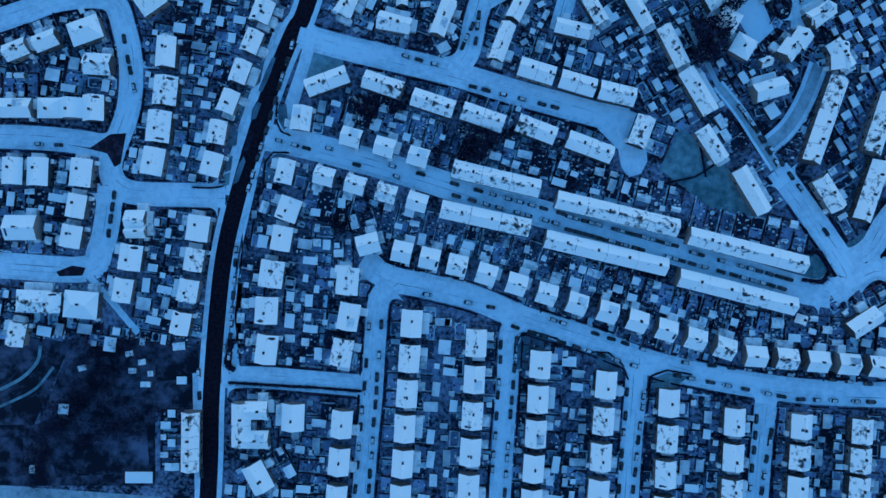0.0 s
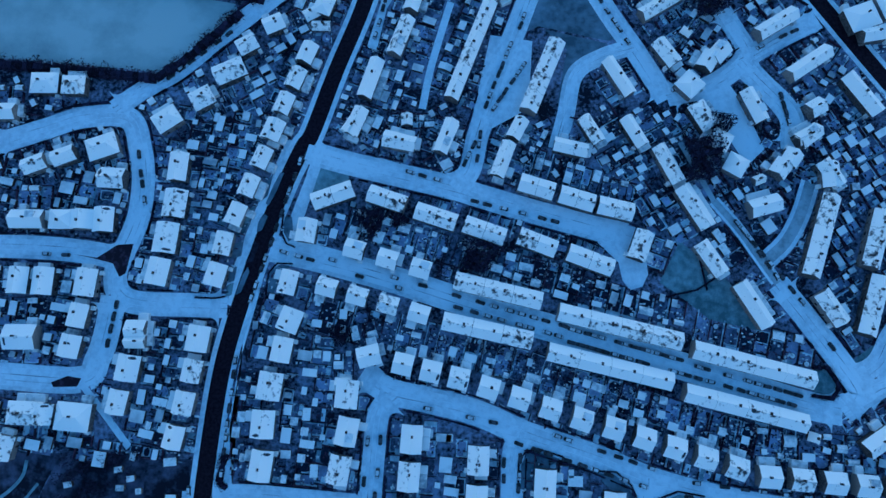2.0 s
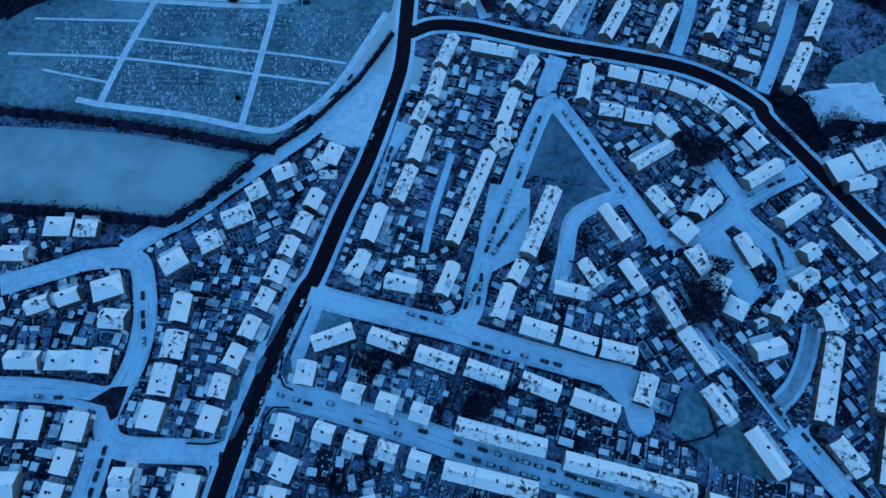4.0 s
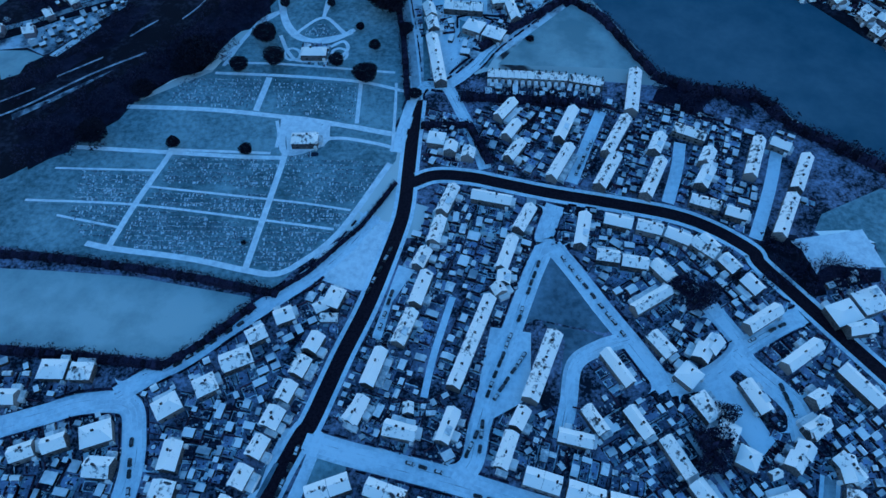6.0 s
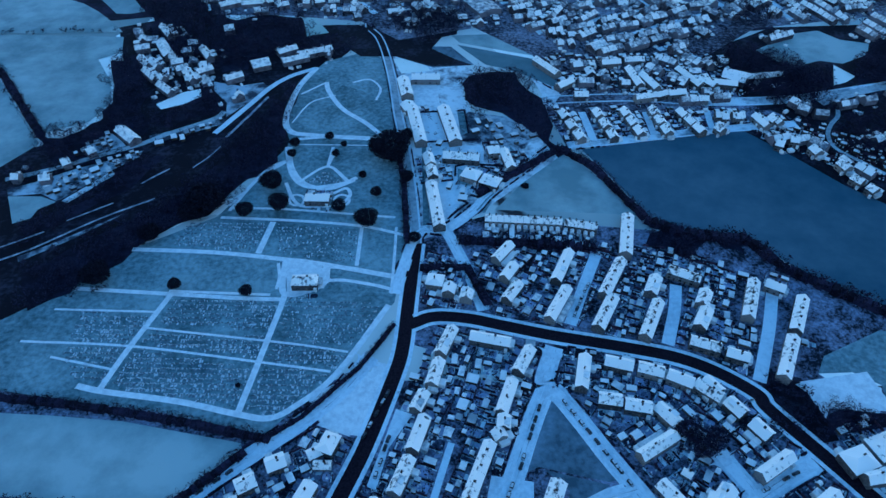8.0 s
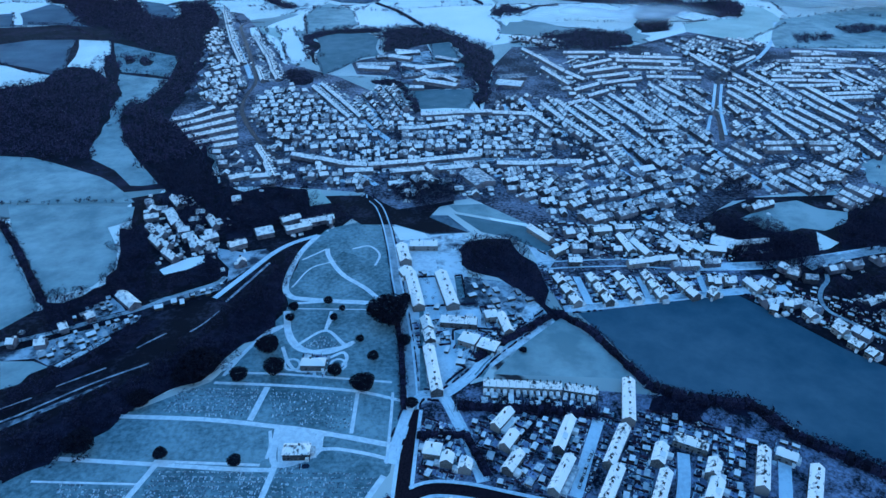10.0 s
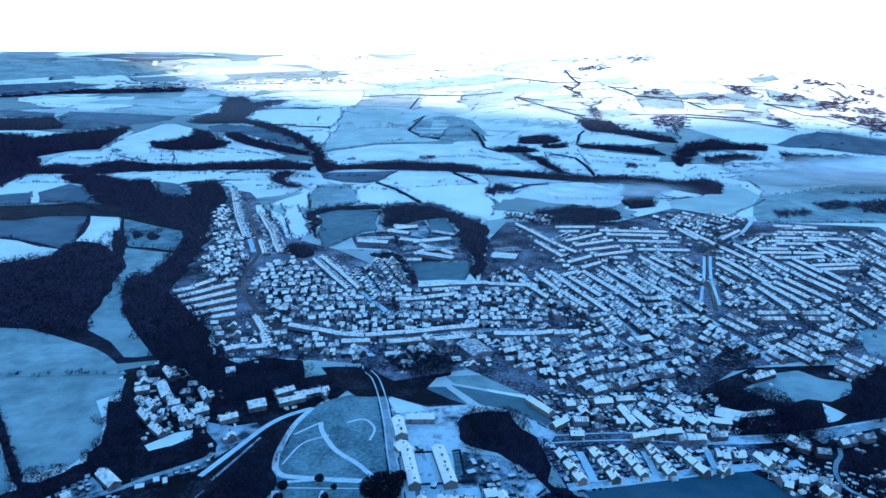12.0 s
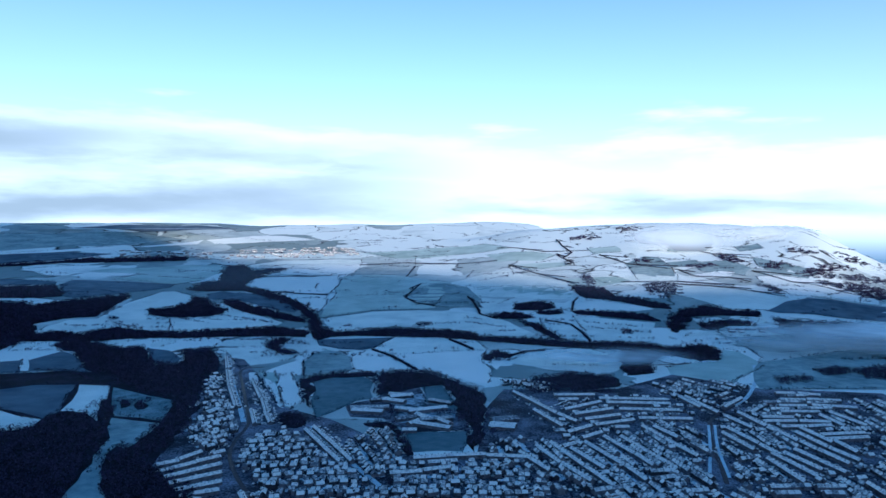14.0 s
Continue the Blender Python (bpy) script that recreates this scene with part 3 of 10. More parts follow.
def ribbon(points, width, lift, thick=0.0, offset=0.0, smooth=4):
    """Corner list of a strip along a line, rounded by a Catmull-Rom curve."""
    p = [Vector((x, y)) for x, y in points]
    p = [p[0] * 2 - p[1]] + p + [p[-1] * 2 - p[-2]]
    line = []
    for i in range(1, len(p) - 2):
        for k in range(smooth):
            t = k / smooth
            a, b, c, d = p[i - 1], p[i], p[i + 1], p[i + 2]
            line.append(0.5 * (2 * b + (c - a) * t + (2 * a - 5 * b + 4 * c - d) * t * t + (3 * b - a - 3 * c + d) * t ** 3))
    line.append(p[-2])
    b = Bulk()
    for i, q in enumerate(line):
        go = line[min(i + 1, len(line) - 1)] - line[max(i - 1, 0)]
        side = Vector((-go.y, go.x)).normalized()
        m = q + side * offset
        z = ground_height(m.x, m.y) + lift
        l, r = m + side * width / 2, m - side * width / 2
        b.v += [(l.x, l.y, z), (r.x, r.y, z), (l.x, l.y, z - thick), (r.x, r.y, z - thick)]
        if i:
            k = 4 * i
            b.f.append((k - 4, k - 3, k + 1, k))
            if thick:
                b.f += [(k - 2, k - 4, k, k + 2), (k - 3, k - 1, k + 3, k + 1)]
    return b, line


ROADS = []
ROAD_AT = np.zeros((2600, 3600), np.int16)  # which carriageway covers each metre


def lane(line, width, grid, value):
    for a, c in zip(line, line[1:]):
        go = c - a
        side = Vector((-go.y, go.x)).normalized()
        for k in np.arange(0, 1.001, 0.7 / max(0.7, go.length)):
            for w in np.arange(-width / 2, width / 2 + 0.01, 0.7):
                q = a + go * k + side * w
                i, j = int(q.y + 200), int(q.x + 1800)
                if 0 <= i < 2600 and 0 <= j < 3600:
                    grid[i, j] = value


def road(points, width=6.5, material="street", pave=1.8, tracks=True, label="snow-covered residential street with tyre tracks", name="road", lift=0.06):
    lift += 0.004 * (len(ROADS) % 20)
    if max(math.hypot(*p) for p in points) > 700:
        lift += 0.5
    b, line = ribbon(points, width, lift, smooth=8)
    ob = tagged(new(name, b.mesh(name, material)), label, "road", kind="structure")
    ROADS.append((points, width, pave, line))
    lane(line, width + 2 * pave, TAKEN, True)
    if name == "road":
        lane(line, width - 0.8, ROAD_AT, len(ROADS))
    if tracks and material == "street":
        for off in (-1.3, 0.9):
            b, _ = ribbon(points, 0.34, lift + 0.003, 0, off * width / 6.5 + random.uniform(-0.2, 0.2), smooth=8)
            part("tyre_track", b.mesh("tyre_track", "track"), ob)
        if width > 5.5:
            for at, ahead in ((line[0], line[1]), (line[-1], line[-2])):
                go = (ahead - at).normalized()
                across, b, reach = Vector((-go.y, go.x)), Bulk(), 4.5
                for i in range(8):
                    k = i / 7
                    half = width / 2 + pave + reach * (1 - math.sqrt(max(0.0, 1 - (1 - k) ** 2)))
                    q = at + go * (width * 0.45 + reach * k)
                    b.v += [(*(q + across * half), lift + 0.12), (*(q - across * half), lift + 0.12)]
                    if i:
                        b.f.append((2 * i - 2, 2 * i - 1, 2 * i + 1, 2 * i))
                    for w in np.arange(-half, half, 0.8):
                        c = q + across * w
                        if 0 <= int(c.y + 200) < 2600 and 0 <= int(c.x + 1800) < 3600:
                            TAKEN[int(c.y + 200), int(c.x + 1800)] = True
                part("street_mouth", b.mesh("street_mouth", material), ob)
    return ob


def front_hedges():
    """Low dark hedges and walls between the pavements and the front gardens."""
    for points, width, pave, line in ROADS:
        if not pave or width > 7.5 or width < 5:
            continue
        for side in (-1, 1):
            b, edge = ribbon(points, 0.6, 0, 0, side * (width / 2 + pave + 0.9), smooth=6)
            for k in range(0, len(b.v) - 4, 4):
                a = (Vector(b.v[k]) + Vector(b.v[k + 1])) / 2
                c = (Vector(b.v[k + 4]) + Vector(b.v[k + 5])) / 2
                go = c - a
                n = max(1, int(go.length / 2.2))
                for i in range(n):
                    q = a + go * ((i + 0.5) / n)
                    if random.random() < 0.72 and abs(q.y) < 620 and free(q.x, q.y):
                        GARDEN["hedge"].box(q.x, q.y, 0, go.length / n + 0.1, random.uniform(0.5, 1.1), random.uniform(0.7, 1.5), math.degrees(math.atan2(go.y, go.x)), 0.85)


def lay_pavements():
    """Kerbed pavements on both sides of every street, left open where another street runs in."""
    for number, (points, width, pave, line) in enumerate(ROADS, 1):
        if not pave:
            continue
        for side in (-1, 1):
            b, _ = ribbon(points, pave, 0.17 + 0.002 * number, 0.15, side * (width + pave) / 2, smooth=12)
            kept = Bulk()
            kept.v = b.v
            for f in b.f:
                mid = [sum(b.v[i][k] for i in f) / len(f) for k in (0, 1)]
                i, j = int(mid[1] + 200), int(mid[0] + 1800)
                other = ROAD_AT[i, j] if 0 <= i < 2600 and 0 <= j < 3600 else 0
                if other in (0, number):
                    kept.f.append(f)
            if kept.f:
                tagged(new("pavement", kept.mesh("pavement", "pavement")), "snow-covered pavement with a low kerb along the street", "pavement", kind="structure")


HOUSES = {}


def house(x, y, deg, L, D, kind="semi", full=1, plot=True):
    """A house with its walls, snowy roof, chimney, windows and doors; the ridge runs along its own x."""
    key = (round(L, 1), round(D, 1), kind, full, random.randint(0, 5))
    eave, ridge = (5.0, 7.6) if kind != "bungalow" else (2.7, 5.0)

    def build():
        ob = new("house")
        hip = D * 0.42 if kind == "hip" else 0.0
        b = Bulk()
        if hip:
            b.box(0, 0, 0, L, D, eave)
        else:
            b.prism(-L / 2, L / 2, D, 0, ridge, ridge - eave)
        part("wall", b.mesh("wall", "wall"), ob)
        b = Bulk()
        b.slab_roof(-L / 2, L / 2, D, eave, ridge, 0.22, 0.35, hip)
        if hip:
            k = len(b.v) - 12
            b.f += [(k + 5, k + 3, k + 4), (k + 9, k + 11, k + 10), (k, k + 2, k + 3, k + 5), (k + 6, k + 11, k + 9, k + 8)]
        part("roof", b.mesh("roof", "roof"), ob, label="snow-covered pitched roof")
        b = Bulk()
        cx = (0.0, L * 0.12, -L * 0.1)[key[4] % 3]
        b.box(cx, D * 0.03, ridge - 0.7, 1.05, 0.7, 1.7)
        b.box(cx, D * 0.03, ridge + 1.0, 1.2, 0.85, 0.13)
        stack = part("chimney", b.mesh("chimney", "brick"), ob, label="dark brick chimney stack with pots")
        b = Bulk()
        for k in (-0.33, 0, 0.33):
            b.box(cx + k, D * 0.03, ridge + 1.13, 0.24, 0.24, 0.35, taper=0.8)
        if key[4] % 2:
            part("chimney_pot", b.mesh("chimney_pot", "brick"), stack)
        if kind == "semi" and key[4] in (1, 2):
            # thawed slates by the chimney, or down one verge
            rng, b = random.Random(key[4] * 31 + round(L * 10)), Bulk()
            fall = (ridge - eave) / (D / 2)
            at, reach = ((cx, 1.3), (rng.choice((-0.42, 0.42)) * L, D * 0.4))[key[4] == 2]
            side, n = rng.choice((-1, 1)), 9
            for i in range(n):
                a = 2 * math.pi * i / n
                u, w = at + math.cos(a) * rng.uniform(0.3, 0.9), side * max(0.02, reach / 2 + 0.1 + math.sin(a) * reach / 2 * rng.uniform(0.6, 1.1))
                b.v.append((u, w, ridge - fall * abs(w) + 0.235))
            b.f.append(tuple(range(n)) if side > 0 else tuple(range(n - 1, -1, -1)))
            part("thawed_patch", b.mesh("thawed_patch", "slate"), ob, label="thawed dark slates")
        kinds = {0: "Ep", 1: "egp", 2: "Ep", 3: "dep", 4: "gEp", 5: "we"}[key[4]] if kind != "bungalow" else ""
        doors_at = [-0.42, 0.42]
        for sort in kinds:
            b = Bulk()
            if sort in "eEw":
                wide = {"e": 3.2, "E": 4.2, "w": L * 0.8}[sort]
                up = {"e": 2.6, "E": 2.8, "w": 2.2}[sort]
                b.box(0, 0, 0, wide, 3.4, up)
                b.box(0, 0, up, wide + 0.3, 3.7, 0.45, taper=0.8)
                at = {"e": -L * 0.25, "E": L * 0.25, "w": 0}[sort]
                part("extension", b.mesh("extension", "shed_roof"), ob, pose(at, D / 2 + 1.7, 0), "single-storey rear extension under snow")
            elif sort == "d":
                b.box(0, 0, 0, 3.6, 2.6, 2.0)
                b.box(0, 0, 2.0, 3.9, 2.9, 0.2)
                part("dormer", b.mesh("dormer", "shed_roof"), ob, pose(L * 0.18, D * 0.22, eave + 0.7), "flat-roofed dormer under snow")
            elif sort == "g":
                b.box(0, 0, 0, 2.3, 5.2, 2.4)
                b.box(0, 0, 2.4, 2.5, 5.4, 0.25)
                part("side_garage", b.mesh("side_garage", "shed_roof"), ob, pose(L / 2 + 1.25, D * 0.18, 0), "narrow side garage under snow")
            elif sort == "p":
                u = doors_at.pop()
                b.box(0, 0, 0, 1.7, 1.3, 2.4)
                b.box(0, 0, 2.4, 2.0, 1.6, 0.3, taper=0.85)
                part("porch", b.mesh("porch", "shed_roof"), ob, pose(u * L, -(D / 2 + 0.65), 0), "small porch under snow")
        pane = Bulk()
        pane.box(0, 0, 0, 1.5, 0.08, 1.2)
        me = pane.mesh("window", "glass")
        for side in (-1,):
            for level in ((0.95, 3.5) if full else (3.5,)) if eave > 4 else (0.95,):
                for u in (-0.28, 0.28) if level > 2 or eave < 4 else (-0.28,):
                    part("window", me, ob, pose(u * L, side * (D / 2 + 0.03), level))
        b = Bulk()
        b.box(0, 0, 0, 0.95, 0.1, 2.05)
        me = b.mesh("door", "door")
        part("door", me, ob, pose(0.08 * L, -(D / 2 + 0.04), 0.02))
        label = {"semi": "pebble-dashed semi-detached house under a snow-covered gabled roof", "hip": "rendered house under a snow-covered hipped roof",
                 "bungalow": "low bungalow under a snow-covered gabled roof"}[kind]
        return tagged(ob, label, "house", "houses of the estate")

    take(x, y, deg, L + 1.0, D + 1.0)
    if plot:
        n = max(2, round(L / 5.5))
        for deep, sign in ((12 if L > 13 else 10, 1), (6 if L > 13 else 5, -1)):
            a = radians(deg + 90 * sign)
            for i in range(n):
                u = (i + 0.5) / n * (L + 2) - (L + 2) / 2
                YARDS.append((x + math.cos(a) * (D / 2 + 0.4) + u * math.cos(radians(deg)), y + math.sin(a) * (D / 2 + 0.4) + u * math.sin(radians(deg)),
                              deg + (0 if sign > 0 else 180), (L + 2) / n, deep))
    return copied(HOUSES, key, build, pose(x, y, ground_height(x, y) - random.uniform(0, 0.08), 0, 0, deg))


GARDEN = {"lawn": Bulk(), "fence": Bulk(), "hedge": Bulk(), "drive": Bulk(), "clutter": Bulk()}
YARDS = []
GREEN = set()
SHRUBS = []


def garden(x, y, deg, wide, deep):
    """A garden plot: two or three lawns between board fences. x, y: the middle of its near edge; it runs deep metres to the left of deg."""
    c, s = math.cos(radians(deg)), math.sin(radians(deg))

    def at(u, w):
        return x + u * c - w * s, y + u * s + w * c

    front = deep < 8
    for i in range(int(wide) + 1):
        for j in range(int(deep) + 1):
            p = at(i + 0.5 - wide / 2, j + 0.5)
            GREEN.add((int(p[0] // 1), int(p[1] // 1)))
    # the plot's grass, in one or two pieces, with a dark bed along one side
    bed = random.choice((0.0, 0.5, 0.9)) * random.choice((-1, 1))
    cuts = [0.2, deep - 0.25] if front or random.random() < 0.45 else [0.2, deep * random.uniform(0.35, 0.65), deep - 0.25]
    for low, high in zip(cuts, cuts[1:]):
        left, right = -wide / 2 + 0.35 + max(0.0, bed), wide / 2 - 0.35 + min(0.0, bed)
        n = max(1, int((high - low) / 1.6))
        runs = []
        for i in range(n):
            if free(*at((left + right) / 2, low + (high - low) * (i + 0.5) / n), 0.4):
                runs.append(i)
        if len(runs) >= max(1, n * 0.6) and right - left > 1:
            p0, p1 = low + (high - low) * runs[0] / n, low + (high - low) * (runs[-1] + 1) / n - 0.25
            p1 = max(p1, p0 + 0.6)
            if random.random() < 0.35:
                GARDEN["drive"].box(*at((left + right) / 2, (p0 + p1) / 2), 0.0, right - left + 0.3, p1 - p0 + 0.3, 0.022 + random.random() * 0.01, deg)
                left, right, p0, p1 = left + 0.35, right - 0.35, p0 + 0.3, p1 - 0.3
            cut = min(right - left, p1 - p0) * random.choice((0.06, 0.15, 0.3))
            rim = [(left + cut, p0), (right - cut, p0), (right, p0 + cut), (right, p1 - cut), (right - cut, p1), (left + cut, p1), (left, p1 - cut), (left, p0 + cut)]
            if right - left > 0.8 and p1 - p0 > 0.4:
                GARDEN["lawn"].slab([at(u + random.uniform(-0.15, 0.15), w + random.uniform(-0.15, 0.15)) for u, w in rim], 0.04 + random.random() * 0.015)
    # patio or drive by the house, and a path down one side
    if random.random() < (0.55 if front else 0.75):
        run = deep * random.uniform(0.6, 0.95) if front and random.random() < 0.6 else random.uniform(1.0, 2.6)
        span = random.uniform(2.2, 3.0) if front else wide * random.uniform(0.45, 0.95)
        u = random.choice((-1, 1)) * max(0.0, (wide - span) / 2 - 0.2)
        if free(*at(u, run / 2), 0.3):
            GARDEN["drive"].box(*at(u, run / 2), 0.0, min(span, wide - 0.3), run, 0.062 + random.random() * 0.02, deg)
    side = random.choice((-1, 1)) * (wide / 2 - 0.55)
    if wide > 3 and random.random() < 0.7:
        n = max(1, int(deep / 2.0))
        for i in range(n):
            p = at(side, (i + 0.5) * deep / n)
            if free(*p):
                GARDEN["drive"].box(*p, 0.0, random.choice((0.45, 0.6, 0.8)), deep / n + 0.05, 0.085 + random.random() * 0.01, deg)
    # sheds and garages at the far end
    if not front:
        for _ in range(2):
            L, D = random.choice(((3, 2), (2, 2), (4, 3), (5, 3), (5, 4), (3, 3), (6, 3), (4, 2)))
            if L > wide:
                L, D = D, L
            p = at(random.choice((-1, 1)) * max(0.0, (wide - L) / 2 - 0.3), random.choice((deep - D / 2 - 0.4, random.uniform(0.2, 0.9) * deep)))
            if random.random() < 0.8 and free(*p, max(L, D) / 2 + 0.1):
                shed(*p, deg + random.uniform(-2, 2), L, D, random.random() < 0.6)
    # bins, benches, planters and trampolines under snow, bare beds and bags
    for _ in range(int(wide * deep / (7 if front else 4.5))):
        p = at(random.uniform(-0.46, 0.46) * wide, random.uniform(0.05, 0.97) * deep)
        if free(*p):
            kind = random.random()
            if kind < 0.5:
                GARDEN["clutter"].box(*p, 0.0, random.uniform(0.4, 1.5), random.uniform(0.35, 0.9), random.uniform(0.3, 0.9), deg + random.choice((0, 0, 90, 25)), 0.9)
            elif kind < 0.52 and not front:
                r = random.uniform(0.8, 1.5)
                for name, k, z in (("fence", 1.0, 0.5), ("clutter", 0.82, 0.53)):
                    GARDEN[name].slab([(p[0] + r * k * math.cos(i * math.pi / 6), p[1] + r * k * math.sin(i * math.pi / 6)) for i in range(12)], z)
            else:
                GARDEN["fence"].box(*p, 0.0, random.uniform(0.4, 1.8), random.uniform(0.3, 0.8), random.uniform(0.1, 0.8), deg + random.choice((0, 90)), 0.9)
    for u in (-wide / 2, wide / 2):
        if random.random() < 0.8:
            n = max(1, int(deep // 1.5))
            tall = random.uniform(1.1, 1.8)
            for i in range(n):
                p = at(u, (i + 0.5) * deep / n)
                if free(*p, 0.5):
                    GARDEN["fence"].box(*p, 0.0, 0.22, deep / n, tall, deg)
                    if random.random() < 0.28:
                        SHRUBS.append((p[0] + random.uniform(-0.6, 0.6), p[1] + random.uniform(-0.6, 0.6), 0, random.uniform(0.4, 1.0), random.uniform(0.8, 1.8)))
    p = at(0, deep)
    if free(*p) and not front:
        GARDEN["fence"].box(*p, 0.0, wide, 0.25, 1.6, deg)


def house_row(x1, y1, x2, y2, n, L, D, turn=0.0, left=0.0, right=0.0, kind="semi", full=1):
    """n houses from the first place to the last. turn: degrees of the ridge from the row's line; left, right: depth of the gardens on the two sides."""
    along = math.degrees(math.atan2(y2 - y1, x2 - x1))
    gap = math.hypot(x2 - x1, y2 - y1) / max(1, n - 1) if n > 1 else L + 3
    side = L / 2 if abs(turn) > 45 else D / 2
    for i in range(n):
        k = i / (n - 1) if n > 1 else 0.5
        x, y = x1 + (x2 - x1) * k, y1 + (y2 - y1) * k
        house(x, y, along + turn + (180 if left < right else 0) + random.uniform(-1, 1), L, D, kind, full, False)
        for deep, sign in ((left, 1), (right, -1)):
            if deep:
                a = radians(along + 90 * sign)
                for half in (-0.25, 0.25):
                    YARDS.append((x + math.cos(a) * (side + 0.5) + half * gap * math.cos(radians(along)), y + math.sin(a) * (side + 0.5) + half * gap * math.sin(radians(along)),
                                  along + (0 if sign > 0 else 180), gap / 2, deep))


TERRACES = {}


def terrace(x1, y1, x2, y2, n, D=8.0, full=1, left=0.0, right=0.0, wings=False):
    """A terrace of n dwellings with its ridge from one end to the other; each has its own stretch of roof and a chimney."""
    L = math.hypot(x2 - x1, y2 - y1)
    deg = math.degrees(math.atan2(y2 - y1, x2 - x1))
    x, y = (x1 + x2) / 2, (y1 + y2) / 2
    eave, ridge = 5.0, 7.6
    key = (round(L), round(D, 1), n, full, wings)

    def build():
        ob = new("terrace_block")
        u = L / n
        b = Bulk()
        b.prism(-L / 2, L / 2, D, 0, ridge, ridge - eave)
        part("wall", b.mesh("wall", "wall"), ob)
        b = Bulk()
        b.slab_roof(-u / 2 + 0.32, u / 2 - 0.32, D, eave, ridge, 0.22, 0.25)
        me = b.mesh("roof", "worn_roof")
        b = Bulk()
        b.box(0, 0, ridge - 0.8, 0.75, 1.2, 1.6)
        b.box(0, 0, ridge + 0.8, 0.9, 1.35, 0.14)
        for k in (-0.4, 0, 0.4):
            b.box(0, k, ridge + 0.94, 0.24, 0.24, 0.35, taper=0.8)
        stack = b.mesh("chimney", "brick")
        b = Bulk()
        b.box(0, 0, 0, 1.6, 0.08, 1.25)
        pane = b.mesh("window", "glass")
        b = Bulk()
        b.box(0, 0, 0, 0.95, 0.1, 2.05)
        entry = b.mesh("door", "door")
        if wings:
            b = Bulk()
            b.slab_roof(-1.7, 1.7, 2.4, 2.4, 3.2, 0.15, 0.15)
            b.box(0, 0, 0, 3.2, 2.2, 2.5)
            wing = b.mesh("rear_wing", "shed_roof")
            for v in wing.vertices:
                v.co = (-v.co.y, v.co.x, v.co.z)
        for i in range(n):
            m = -L / 2 + (i + 0.5) * u
            part("roof", me, ob, pose(m, 0, 0), "snow-covered stretch of terrace roof")
            part("chimney", stack, ob, pose(m + u * 0.2, 0.25, 0))
            if wings:
                part("rear_wing", wing, ob, pose(m - u * 0.15, -(D / 2 + 1.8), 0), "narrow snow-roofed rear wing")
            if full:
                for level in (0.95, 3.5):
                    part("window", pane, ob, pose(m - u * 0.2, -(D / 2 + 0.03), level))
                part("door", entry, ob, pose(m + u * 0.25, -(D / 2 + 0.04), 0.02))
        return tagged(ob, "long terrace of brick houses under a snow-covered roof with chimneys", "terrace", "terraces of the estate")

    take(x, y, deg, L + 1, D + 1.5)
    for i in range(n):
        k = (i + 0.5) / n
        px, py = x1 + (x2 - x1) * k, y1 + (y2 - y1) * k
        for deep, sign in ((left, 1), (right, -1)):
            if deep:
                a = radians(deg + 90 * sign)
                for half in (-0.25, 0.25):
                    YARDS.append((px + math.cos(a) * (D / 2 + 0.5) + half * L / n * math.cos(radians(deg)), py + math.sin(a) * (D / 2 + 0.5) + half * L / n * math.sin(radians(deg)),
                                  deg + (0 if sign > 0 else 180), L / n / 2, deep))
    return copied(TERRACES, key, build, pose(x, y, ground_height(x, y), 0, 0, deg))


SHEDS = {}
SHED_SPOTS = []
SHED_REST = {"wall": Bulk(), "roof": Bulk()}


def shed(x, y, deg, L, D, flat_roof=False):
    key = (round(L), round(D), flat_roof)

    def build():
        b = Bulk()
        b.box(0, 0, 0, L, D, 2.1)
        ob = new("shed", b.mesh("shed", "shed_wall"))
        b = Bulk()
        if flat_roof:
            b.box(0, 0, 2.1, L + 0.4, D + 0.4, 0.22)
        else:
            b.slab_roof(-L / 2, L / 2, D, 2.1, 2.8, 0.15, 0.2)
        part("roof", b.mesh("roof", "shed_roof"), ob, label="snow-covered roof")
        return tagged(ob, "boarded garden shed or garage under a snowy roof", "shed", "sheds in the back gardens")

    take(x, y, deg, L + 0.5, D + 0.5)
    if len(SHED_SPOTS) >= 300:
        SHED_REST["wall"].box(x, y, 0, L, D, 2.1, deg)
        SHED_REST["roof"].box(x, y, 2.1, L + 0.4, D + 0.4, 0.25, deg, 0.96)
        return None
    SHED_SPOTS.append((x, y))
    return copied(SHEDS, key, build, pose(x, y, 0, 0, 0, deg))


CARS = {}
CAR_COUNT = []


